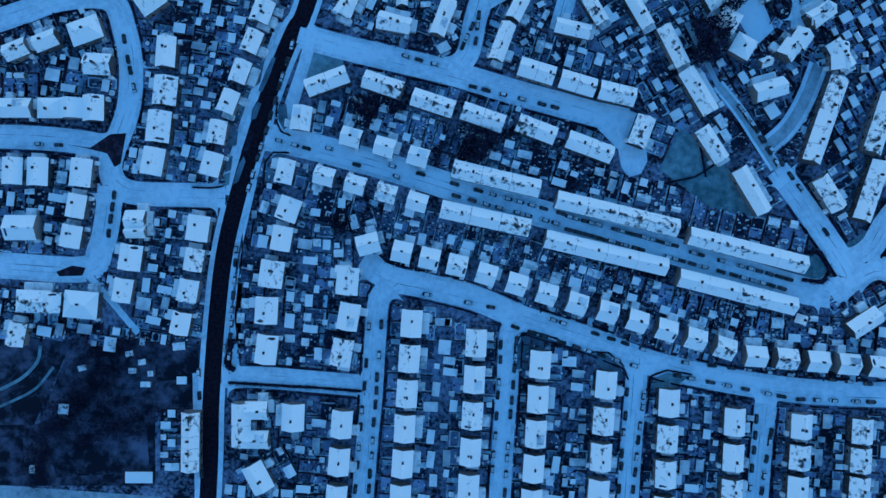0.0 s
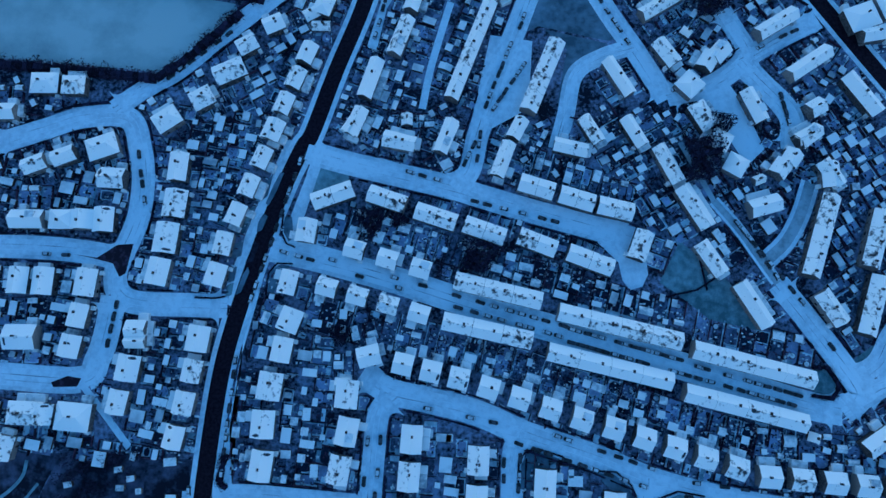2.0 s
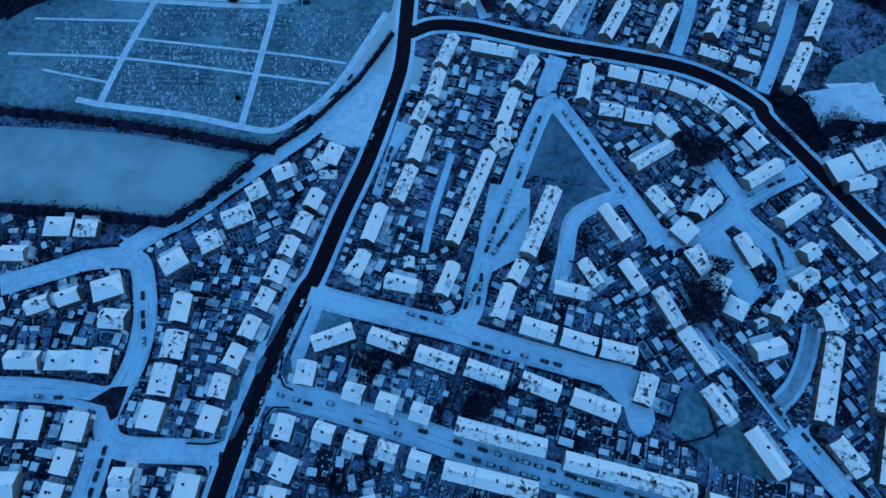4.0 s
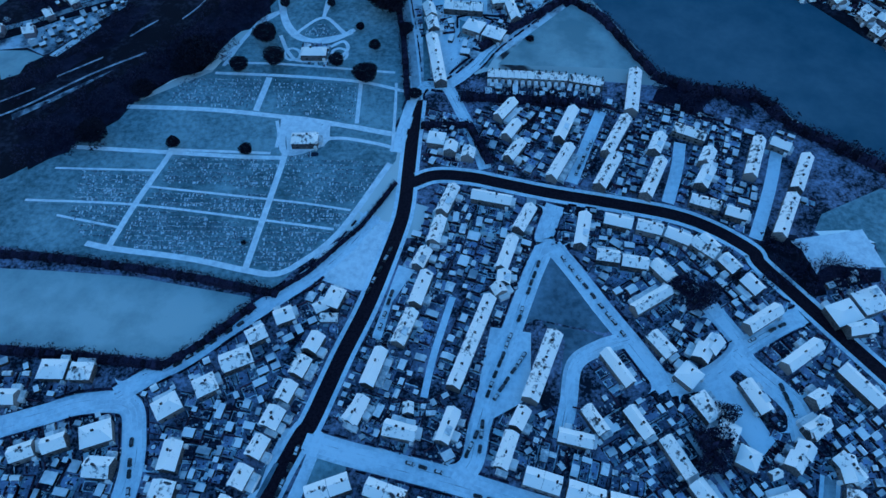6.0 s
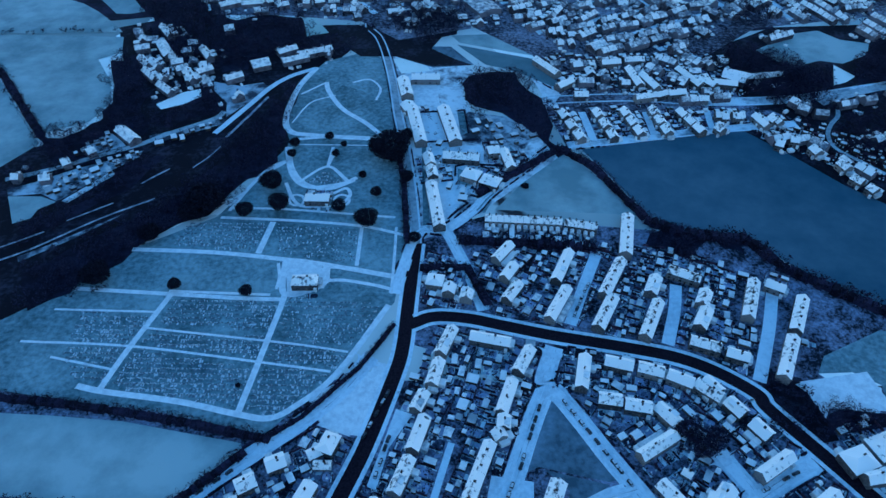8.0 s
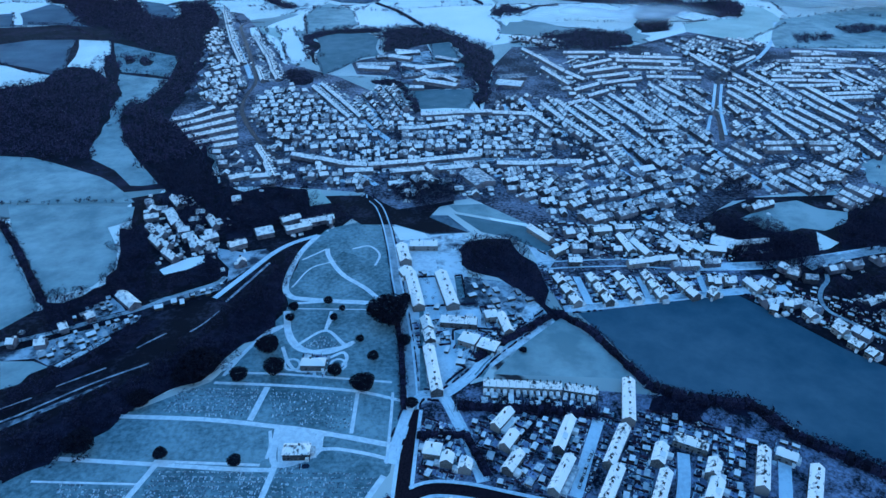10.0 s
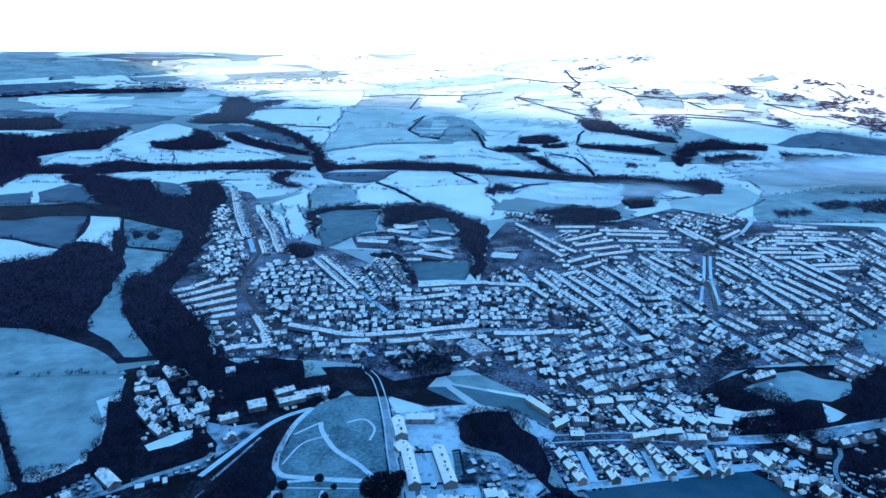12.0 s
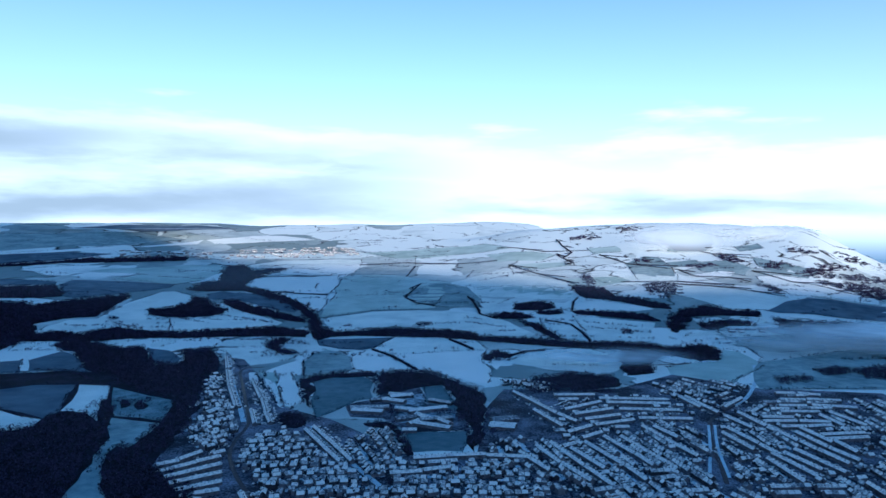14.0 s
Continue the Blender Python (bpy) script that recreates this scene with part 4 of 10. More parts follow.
def car(x, y, deg, snowy):
    key = (snowy, random.randint(0, 1))

    def build():
        long = (4.2, 4.6)[key[1]]
        ob = new("parked_car")
        b = Bulk()
        rings = ((0.30, 0.96), (0.55, 1.0), (0.80, 0.97), (0.90, 0.88))
        for z, r in rings:
            for i in range(16):
                a = 2 * math.pi * i / 16
                u, w = math.cos(a), math.sin(a)
                b.v.append((math.copysign(abs(u) ** 0.55, u) * long / 2 * r, math.copysign(abs(w) ** 0.45, w) * 0.88 * r, z))
        for k in range(3):
            b.f += [(16 * k + i, 16 * k + (i + 1) % 16, 16 * k + 16 + (i + 1) % 16, 16 * k + 16 + i) for i in range(16)]
        b.f += [tuple(range(48, 64)), tuple(range(15, -1, -1))]
        part("body", b.mesh("body", "paint"), ob)
        b = Bulk()
        b.box(-0.2, 0, 0.88, long * 0.60, 1.60, 0.52, taper=0.76)
        part("cabin_window", b.mesh("cabin_window", "glass"), ob)
        b = Bulk()
        b.box(-0.2, 0, 1.38, long * 0.47, 1.28, 0.10 if snowy else 0.05, taper=0.94)
        part("car_roof", b.mesh("car_roof", "car_snow" if snowy else "paint"), ob)
        if snowy:
            b = Bulk()
            b.box(long * 0.38, 0, 0.87, long * 0.20, 1.5, 0.07, taper=0.9)
            part("bonnet_snow", b.mesh("bonnet_snow", "car_snow"), ob)
        b = Bulk()
        for i in range(12):
            a = 2 * math.pi * i / 12
            for w in (-0.11, 0.11):
                b.v.append((0.32 * math.cos(a), w, 0.32 * math.sin(a)))
            k, j = 2 * i, 2 * ((i + 1) % 12)
            b.f.append((k, k + 1, j + 1, j))
        b.f += [tuple(range(0, 24, 2)), tuple(range(23, 0, -2))]
        me = b.mesh("wheel", "tyre")
        for u in (-1, 1):
            for w in (-1, 1):
                part("wheel", me, ob, pose(u * long * 0.31, w * 0.78, 0.32))
        return tagged(ob, "parked car with snow on roof and bonnet" if snowy else "dark parked car cleared of snow", "car", "cars parked along the streets")

    return copied(CARS, key, build, pose(x, y, 0.06, 0, 0, deg))


def parked(x1, y1, x2, y2, n, jitter=0.6):
    deg = math.degrees(math.atan2(y2 - y1, x2 - x1))
    for i in range(n):
        k = (i + random.uniform(0.3, 0.7)) / n
        if random.random() < 0.9 and len(CAR_COUNT) < 300:
            CAR_COUNT.append(1)
            car(x1 + (x2 - x1) * k + random.uniform(-jitter, jitter) * 0.3, y1 + (y2 - y1) * k, deg + random.uniform(-3, 3) + random.choice((0, 180)), random.random() < 0.5)


def shards(spots, material, name, per, size, label, category, kind="stuff", seed=5, trunk=True, squash=1.0, lumps=0.25):
    """Many small leaf or twig pieces round each spot (x, y, z, radius, height), as one mesh."""
    rng = np.random.default_rng(seed)
    s = np.array(spots, float)
    n = len(s)
    d = rng.normal(size=(n, per, 3))
    d /= np.linalg.norm(d, axis=2, keepdims=True)
    r = rng.uniform(0.25, 1.0, (n, per, 1)) ** 0.45
    lump = 1 + lumps * np.sin(3 * np.arctan2(d[..., 1:2], d[..., 0:1]) + rng.uniform(0, 6, (n, 1, 1)))
    half = s[:, None, 4:5] / 2
    rad = np.concatenate([s[:, None, 3:4], s[:, None, 3:4], half * squash], axis=2)
    c = d * r * rad * np.concatenate([lump, lump, np.ones_like(lump)], axis=2)
    c[..., 0] += s[:, None, 0]
    c[..., 1] += s[:, None, 1]
    c[..., 2] += s[:, None, 2] + half[..., 0] * (1.15 if trunk else 0.95)
    edge = rng.normal(size=(n, per, 3, 3)) * (np.broadcast_to(s[:, None, None, 3:4], (n, per, 1, 1)) * size)
    v = (c[:, :, None, :] + edge).reshape(-1, 3)
    v[:, 2] = np.maximum(v[:, 2], np.repeat(s[:, 2], per * 3) + 0.05)
    f = np.arange(len(v)).reshape(-1, 3)
    me = bpy.data.meshes.new(name)
    me.from_pydata(v.tolist(), [], f.tolist())
    me.materials.append(MAT[material])
    return tagged(new(name, me), label, category, kind=kind)


TREES = {}


def tree(x, y, radius, tall, evergreen=True):
    """A single tree: tapered trunk, limbs and a crown of many small pieces."""
    key = (round(radius), round(tall), evergreen, random.randint(0, 1))

    def build():
        ob = new("tree")
        b = Bulk()
        b.box(0, 0, 0, radius * 0.16, radius * 0.16, tall * 0.6, taper=0.4)
        part("trunk", b.mesh("trunk", "bark"), ob)
        b = Bulk()
        for i in range(7):
            a = i * 2.4
            k = len(b.v)
            p, q = Vector((0, 0, tall * (0.22 + 0.05 * i))), Vector((math.cos(a) * radius * 0.75, math.sin(a) * radius * 0.75, tall * (0.45 + 0.06 * i)))
            w = radius * 0.03
            b.v += [p + Vector((w, 0, 0)), p + Vector((-w, w, 0)), p + Vector((-w, -w, 0)), q]
            b.f += [(k, k + 1, k + 3), (k + 1, k + 2, k + 3), (k + 2, k, k + 3)]
        part("limb", b.mesh("limb", "bark"), ob)
        me = shards([(0, 0, tall * 0.12, radius, tall * 0.9)], "evergreen" if evergreen else "twig", "crown", 5200 if evergreen else 1400, 0.045 if evergreen else 0.06, "", "", kind="", seed=int(radius * 10) + key[3], squash=0.95, lumps=0.10 if evergreen else 0.25)
        me.parent = ob
        return tagged(ob, "dark round evergreen tree on frosted grass" if evergreen else "bare winter tree with a twiggy crown", "tree")

    return copied(TREES, key, build, pose(x, y, ground_height(x, y), 0, 0, random.uniform(0, 360)))


WOODS = []


def wood(poly, spacing=8.0, tall=11.0, floor=True):
    """Bare woodland within an outline: dark floor and a crowd of trees."""
    if floor:
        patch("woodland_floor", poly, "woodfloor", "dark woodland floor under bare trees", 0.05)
    xs, ys = [p[0] for p in poly], [p[1] for p in poly]
    spacing *= max(1.0, math.hypot(sum(xs) / len(xs), sum(ys) / len(ys)) / 1500)
    y = min(ys)
    while y < max(ys):
        x = min(xs)
        while x < max(xs):
            px, py = x + random.uniform(-0.5, 0.5) * spacing, y + random.uniform(-0.5, 0.5) * spacing
            if inside(px + random.gauss(0, 0.8) * spacing, py + random.gauss(0, 0.8) * spacing, poly):
                h = tall * random.uniform(0.55, 1.25)
                WOODS.append((px, py, ground_height(px, py), spacing * random.uniform(0.5, 0.75), h))
            x += spacing
        y += spacing * 0.9


HEDGES = []
HEDGE_CORE = Bulk()


def hedge(points, width=3.0, tall=2.5):
    for (xa, ya), (xb, yb) in zip(points, points[1:]):
        n = max(1, int(math.hypot(xb - xa, yb - ya) / (width * 0.42)))
        turn = math.degrees(math.atan2(yb - ya, xb - xa))
        for i in range(n):
            k = (i + 0.5) / n
            HEDGE_CORE.box(xa + (xb - xa) * k, ya + (yb - ya) * k, ground_height(xa, ya), math.hypot(xb - xa, yb - ya) / n + 0.6, width * random.uniform(0.55, 0.9), tall * random.uniform(0.45, 0.7), turn + random.uniform(-6, 6), 0.7)
        for i in range(n):
            k = (i + random.uniform(0, 1)) / n
            x, y = xa + (xb - xa) * k, ya + (yb - ya) * k
            HEDGES.append((x + random.uniform(-0.2, 0.2) * width, y + random.uniform(-0.2, 0.2) * width, ground_height(x, y), width * random.uniform(0.45, 0.75), tall * random.uniform(0.7, 1.3)))


FAR = {"wall": Bulk(), "roof": Bulk(), "count": 0}


def far_block(x, y, deg, L, D, tall=7.4, whole=True, hall=False):
    """A distant house or terrace: walls, roof, chimneys and rear wings; a hall has none of the last two."""
    z = ground_height(x, y)
    c, s = math.cos(radians(deg)), math.sin(radians(deg))

    def moved(b):
        return [(x + u * c - w * s, y + u * s + w * c, z + h) for u, w, h in b.v]

    wall, roof = Bulk(), Bulk()
    wall.prism(-L / 2, L / 2, D, 0, tall, 2.6)
    n = max(1, round(L / 7.5))
    keep = whole and FAR["count"] < 150
    extra = Bulk()
    if hall:
        n = 0
    if keep or hall:
        roof.slab_roof(-L / 2, L / 2, D, tall - 2.6, tall, 0.3, 0.3)
    for i in range(n):
        m, w = -L / 2 + (i + 0.5) * L / n, L / n
        wall.box(m + w * 0.4, 0.3, tall - 0.8, 0.9, 1.3, 1.9)
        if not keep:
            lift = random.uniform(-0.2, 0.3)
            roof.slab_roof(m - w / 2 + 0.7, m + w / 2 - 0.5, D, tall - 2.6 + lift, tall + lift, 0.3, 0.3)
        if random.random() < 0.85:
            deep = random.uniform(3, 6)
            extra.box(m - w * 0.2, D / 2 + deep / 2, tall - 3.6, w * 0.5, deep, 0.9, taper=0.7)
            wall.box(m - w * 0.2, D / 2 + deep / 2, 0, w * 0.5, deep, tall - 3.6)
        for _ in range(4):
            if random.random() < 0.5:
                extra.box(m + random.uniform(-2, 2), (D / 2 + random.uniform(4, 13)) * random.choice((-0.8, 1, 1)), 0, random.uniform(1.5, 4.5), random.uniform(1.5, 4), random.uniform(0.3, 2.2))
    k = len(FAR["roof"].v)
    FAR["roof"].v += moved(extra)
    FAR["roof"].f += [tuple(k + i for i in f) for f in extra.f]
    if keep:
        FAR["count"] += 1
        ob = tagged(new("row_of_houses"), "row of brick houses under a snowy roof in the town", "terrace", "rows of houses in the town")
        ob.location = (x, y, z)
        ob.rotation_euler = (0, 0, radians(deg))
        part("wall", wall.mesh("wall", "far_wall"), ob)
        part("roof", roof.mesh("roof", "far_roof"), ob)
    else:
        for name, b in (("wall", wall), ("roof", roof)):
            k = len(FAR[name].v)
            FAR[name].v += moved(b)
            FAR[name].f += [tuple(k + i for i in f) for f in b.f]


def town_row(x1, y1, x2, y2, D=6.6, big=False):
    """A terrace of the town from one end to the other, or a single large hall."""
    x, y, L, deg = (x1 + x2) / 2, (y1 + y2) / 2, math.hypot(x2 - x1, y2 - y1), math.degrees(math.atan2(y2 - y1, x2 - x1))
    far_block(x, y, deg, L, D, random.uniform(6.8, 7.8), True, big)
    take(x, y, deg, L + 3, D + 5)


TOWN_TREES = []


TOWN_STREETS = Bulk()


def quarter(poly, deg, spacing=19.0, length=40.0, D=7.4, gap=7.0, loose=0.0, fill=0.9, shrubs=0.6):
    """A quarter of the town: rows of terraces or houses in one direction, back to back between snowy streets."""
    c, s = math.cos(radians(deg)), math.sin(radians(deg))
    turned = [(x * c + y * s, -x * s + y * c) for x, y in poly]
    us, ws = [p[0] for p in turned], [p[1] for p in turned]
    w, pair = min(ws) + spacing / 2, 0
    while w < max(ws):
        u = min(us) + random.uniform(0, length / 2)
        step = spacing * (0.86 if pair % 2 else 1.14)
        while u < max(us):
            L = length * random.uniform(0.55, 1.15)
            m = u + L / 2
            o = random.uniform(-1, 1) * loose + 5 * math.sin(m / 70 + w / 90)
            x, y = m * c - (w + o) * s, m * s + (w + o) * c
            clear = all(free(x + e * L * c, y + e * L * s) for e in (-0.5, -0.25, 0, 0.25, 0.5))
            hit = clear and all(inside((m + e) * c - w * s, (m + e) * s + w * c, poly) for e in (-L * 0.4, 0, L * 0.4))
            if hit and random.random() < fill:
                turn = deg + random.uniform(-1, 1) * (2 + loose * 5)
                far_block(x, y, turn + (0 if pair % 2 else 180), L, D * random.uniform(0.85, 1.2), random.uniform(6.4, 8.6), L > 24)
                take(x, y, turn, L, D)
                if pair % 2 == 0:
                    q = w + o + step / 2
                    p = m * c - q * s, m * s + q * c
                    if free(*p):
                        TOWN_STREETS.box(*p, ground_height(*p), L + gap * 1.4, max(2.5, min(6.0, step - D - 3)), 0.62, deg)
            for _ in range(3):
                q = m + random.uniform(-0.5, 0.5) * L, w + spacing * random.uniform(0.35, 0.65)
                p = q[0] * c - q[1] * s, q[0] * s + q[1] * c
                if random.random() < shrubs and inside(*p, poly):
                    TOWN_TREES.append((*p, ground_height(*p), random.uniform(1.0, 2.8), random.uniform(2, 5)))
            u += L + gap * random.uniform(0.4, 1.5)
        w += step
        pair += 1


def infill(poly, n, deg):
    """Single houses scattered over what is left of the town."""
    xs, ys = [p[0] for p in poly], [p[1] for p in poly]
    for _ in range(n):
        x, y = random.uniform(min(xs), max(xs)), random.uniform(min(ys), max(ys))
        L, D, turn = random.uniform(6, 15), random.uniform(5.5, 7.5), deg + random.choice((0, 0, 90)) + random.uniform(-8, 8)
        c, s = math.cos(radians(turn)), math.sin(radians(turn))
        if inside(x, y, poly) and all(free(x + a * L * c - e * D * s, y + a * L * s + e * D * c) for a in (-0.5, 0, 0.5) for e in (-0.6, 0.6)):
            far_block(x, y, turn, L, D, random.uniform(4.5, 7.8), False)
            take(x, y, turn, L + 2, D + 3)


def clutter(poly, sheds, shrubs, deg=0.0, plots=True):
    """Sheds, garages and bushes in the back gardens within an outline, where nothing else stands."""
    xs, ys = [p[0] for p in poly], [p[1] for p in poly]
    # gardens first, on whatever ground no plot has claimed
    c, s = math.cos(radians(deg)), math.sin(radians(deg))
    turned = [(x * c + y * s, -x * s + y * c) for x, y in poly]
    w = min(q[1] for q in turned)
    while plots and w < max(q[1] for q in turned):
        u, deep = min(q[0] for q in turned), random.uniform(8.2, 10)
        while u < max(q[0] for q in turned):
            wide = random.uniform(4.5, 6.5)
            near = [((u + a * wide) * c - (w + e * deep) * s, (u + a * wide) * s + (w + e * deep) * c) for a in (-0.3, 0, 0.3) for e in (0.15, 0.5, 0.85)]
            open_cells = sum(free(*p) and (int(p[0] // 1), int(p[1] // 1)) not in GREEN and inside(*p, poly) for p in near)
            if open_cells >= 6:
                garden(u * c - w * s, u * s + w * c, deg, wide, deep)
            u += wide
        w += deep
    for count, is_shed in ((int(sheds * 0.55), True), (int(shrubs * 0.45), False)):
        made = tries = 0
        while made < count and tries < count * 12:
            tries += 1
            x, y = random.uniform(min(xs), max(xs)), random.uniform(min(ys), max(ys))
            if not inside(x, y, poly):
                continue
            if is_shed:
                L, D = random.choice(((3, 2), (3, 2), (2, 2), (5, 3), (4, 3), (5, 3), (6, 3), (6, 5), (7, 3), (6, 4)))
                if free(x, y, max(L, D) / 2 + 0.3):
                    shed(x, y, deg + random.choice((0, 90)) + random.uniform(-4, 4), L, D, random.random() < 0.6)
                    made += 1
            elif free(x, y, 0.8):
                r = random.uniform(0.6, 1.9)
                SHRUBS.append((x, y, 0, r, r * random.uniform(1.2, 2.2)))
                made += 1


# ---- the land ----


def mist(x, y, wide, deep, layers=2, above=16, material="mist", tilt=0.0):
    """Low banks of mist, and wide sheets that stand in for aerial haze: thin, stacked, fading out at the edges."""
    for i in range(layers):
        me = bpy.data.meshes.new("mist_sheet")
        k = 1 - 0.15 * i
        me.from_pydata([(-wide / 2 * k, -deep / 2 * k, 0), (wide / 2 * k, -deep / 2 * k, 0), (wide / 2 * k, deep / 2 * k, 0), (-wide / 2 * k, deep / 2 * k, 0)], [], [(0, 1, 2, 3)])
        me.materials.append(MAT[material])
        ob = tagged(new("mist_sheet", me), "thin pale sheet for low mist and for distance haze", "mist", kind="stuff")
        ob.location = (x + random.uniform(-60, 60), y + random.uniform(-60, 60), ground_height(x, y) + above + 12 * i)
        ob.rotation_euler.x = radians(tilt)
        ob.visible_shadow = False


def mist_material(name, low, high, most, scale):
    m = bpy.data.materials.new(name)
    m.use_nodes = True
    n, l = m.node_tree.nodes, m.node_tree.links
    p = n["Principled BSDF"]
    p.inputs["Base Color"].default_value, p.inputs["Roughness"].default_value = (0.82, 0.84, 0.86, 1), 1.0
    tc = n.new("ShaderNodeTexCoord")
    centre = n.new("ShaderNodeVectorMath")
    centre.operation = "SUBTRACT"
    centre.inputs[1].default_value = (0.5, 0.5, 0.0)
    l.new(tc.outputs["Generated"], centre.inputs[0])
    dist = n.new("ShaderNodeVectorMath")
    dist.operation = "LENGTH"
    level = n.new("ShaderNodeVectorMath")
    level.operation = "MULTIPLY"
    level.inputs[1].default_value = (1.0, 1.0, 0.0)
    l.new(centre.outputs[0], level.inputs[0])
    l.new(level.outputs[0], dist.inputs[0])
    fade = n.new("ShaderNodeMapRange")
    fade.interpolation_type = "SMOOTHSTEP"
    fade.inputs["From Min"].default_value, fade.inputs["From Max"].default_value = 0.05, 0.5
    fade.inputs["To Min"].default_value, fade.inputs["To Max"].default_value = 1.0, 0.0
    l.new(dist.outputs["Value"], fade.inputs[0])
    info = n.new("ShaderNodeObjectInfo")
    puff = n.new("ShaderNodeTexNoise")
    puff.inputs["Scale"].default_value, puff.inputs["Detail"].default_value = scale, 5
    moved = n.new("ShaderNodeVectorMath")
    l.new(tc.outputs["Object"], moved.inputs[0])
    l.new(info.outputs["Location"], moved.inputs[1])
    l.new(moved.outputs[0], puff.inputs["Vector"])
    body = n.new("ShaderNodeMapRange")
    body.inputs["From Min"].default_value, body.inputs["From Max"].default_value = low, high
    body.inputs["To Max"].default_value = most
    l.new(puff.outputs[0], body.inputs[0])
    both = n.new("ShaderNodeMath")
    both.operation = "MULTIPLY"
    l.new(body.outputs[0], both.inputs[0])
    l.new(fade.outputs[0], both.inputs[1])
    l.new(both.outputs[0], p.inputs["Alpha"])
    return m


MAT["mist"] = mist_material("low_mist", 0.24, 0.56, 0.88, 0.005)
# two faint sheet colours that imitate aerial haze
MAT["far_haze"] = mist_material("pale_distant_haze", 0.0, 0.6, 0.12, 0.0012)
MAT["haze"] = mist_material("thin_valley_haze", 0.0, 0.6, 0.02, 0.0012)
b = Bulk()
beyond = [5400, 6200, 7200, 8500, 10000, 12500, 16000, 21000, 28000, 40000]
steps_x = [-d for d in reversed(beyond)] + [-4800 + 75 * i for i in range(129)] + beyond
steps_y = [-40000, -20000, -10000, -6000, -4000] + [-3000 + 75 * i for i in range(105)] + beyond
for y in steps_y:
    for x in steps_x:
        b.v.append((x, y, ground_height(x, y)))
w = len(steps_x)
for j in range(len(steps_y) - 1):
    for i in range(w - 1):
        k = j * w + i
        b.f.append((k, k + 1, k + w + 1, k + w))
land = tagged(new("ground", b.mesh("ground", "meadow")), "snowy open country of hedged fields rising to downs", "ground", kind="structure")
for p in land.data.polygons:
    p.use_smooth = True


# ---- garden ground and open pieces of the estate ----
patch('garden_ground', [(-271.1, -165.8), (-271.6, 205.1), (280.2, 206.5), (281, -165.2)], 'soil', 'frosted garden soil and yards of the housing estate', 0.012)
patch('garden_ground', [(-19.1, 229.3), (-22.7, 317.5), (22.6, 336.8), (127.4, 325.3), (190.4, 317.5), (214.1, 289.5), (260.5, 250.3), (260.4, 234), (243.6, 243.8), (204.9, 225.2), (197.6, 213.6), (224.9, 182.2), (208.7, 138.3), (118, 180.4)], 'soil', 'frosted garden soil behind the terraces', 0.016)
patch('rough_grass', [(197.6, 213.6), (204.9, 225.2), (243.6, 243.8), (299.7, 230.7), (257.6, 139.1), (224.9, 182.2), (228, 206.7), (216.2, 214.7)], 'frost', 'frosted rough grass beside the car park', 0.02)
patch('garden_ground', [(-58.4, 551), (-16.8, 562.7), (19.4, 525.8), (15.4, 462), (71.9, 424.2), (79, 400.2), (33.4, 354.5), (3.5, 323.2), (-18.7, 313.5), (-30.1, 389.2), (-41.4, 461.3)], 'yard_ground', 'trodden snow and frosted ground round the school', 0.016)
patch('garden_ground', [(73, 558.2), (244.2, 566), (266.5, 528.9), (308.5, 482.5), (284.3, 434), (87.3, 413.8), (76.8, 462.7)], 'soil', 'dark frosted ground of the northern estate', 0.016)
patch('cemetery_lawn', [(-111.4, 539.6), (-130.3, 495), (-132.5, 448.1), (-121.8, 420.5), (-30.5, 415.9), (-44.2, 487), (-55.6, 543.5), (-79.9, 556.3)], 'frost', 'frosted upper lawn of the cemetery', 0.024)

# ---- main roads ----
road([(-104.8, -130.5), (-103.1, -95.4), (-102.4, -65.3), (-99.9, -30.1), (-96.7, -2.6), (-91, 22.5), (-83, 50.1), (-74.8, 75.2), (-66, 96.6), (-61.7, 104.1), (-51.3, 135.8), (-39.8, 167.7), (-28, 211.2), (-25.1, 229.2), (-24.2, 249.7), (-23.1, 276.2), (-21.4, 309.9)], 7.6, 'tarmac', 2.2, False, 'wet black main road cleared of snow')
road([(-22.6, 243.4), (-8.6, 249.6), (11, 248.6), (33.5, 243.1), (58.8, 237), (92.9, 230.4), (123, 223.4), (142.8, 214.2), (160.6, 200.2), (163.6, 191.8), (180.3, 168.3), (194, 148.6), (209.6, 126.7), (224.6, 105.5)], 7.6, 'tarmac', 2.2, False, 'wet black main road cleared of snow')
road([(-21.4, 309.9), (-24.5, 341.5), (-29.7, 382), (-36.7, 427.2), (-42.7, 461.3), (-49.4, 505.4), (-58.4, 551), (-68, 585.3), (-79.2, 607.5), (-77.2, 643.8)], 5, 'slush', 1.2, True, 'slushy road beside the cemetery')

# ---- residential streets ----
road([(-78.5, 49.6), (-55.9, 44.7), (-20.8, 35.2), (19.4, 22.7), (54.5, 12.8), (104.7, -1.4), (155, -16.7), (172.6, -20.2)], 8.5)
road([(-64, 94.8), (-46, 89.8), (-20.9, 83.9), (4.2, 77.9), (29.3, 70.4), (54.4, 63.5), (74.5, 58), (84.6, 55)], 7.5)
road([(4.2, 77.9), (11.2, 86.7), (14.2, 100.5), (16.3, 107.7), (24, 133), (32.5, 154.6), (42.9, 182.6), (51.1, 202.1), (50.9, 207.4), (55.6, 221.1), (58.4, 229)], 6.5)
road([(-35.8, -5.5), (-23.2, -13), (-5.7, -16.9), (14.4, -21.9), (37, -31.2), (64.6, -39.9), (92.3, -50.4), (124.9, -57.9), (155.1, -62.4), (180.2, -64.1), (205.3, -64.8)], 7.5)
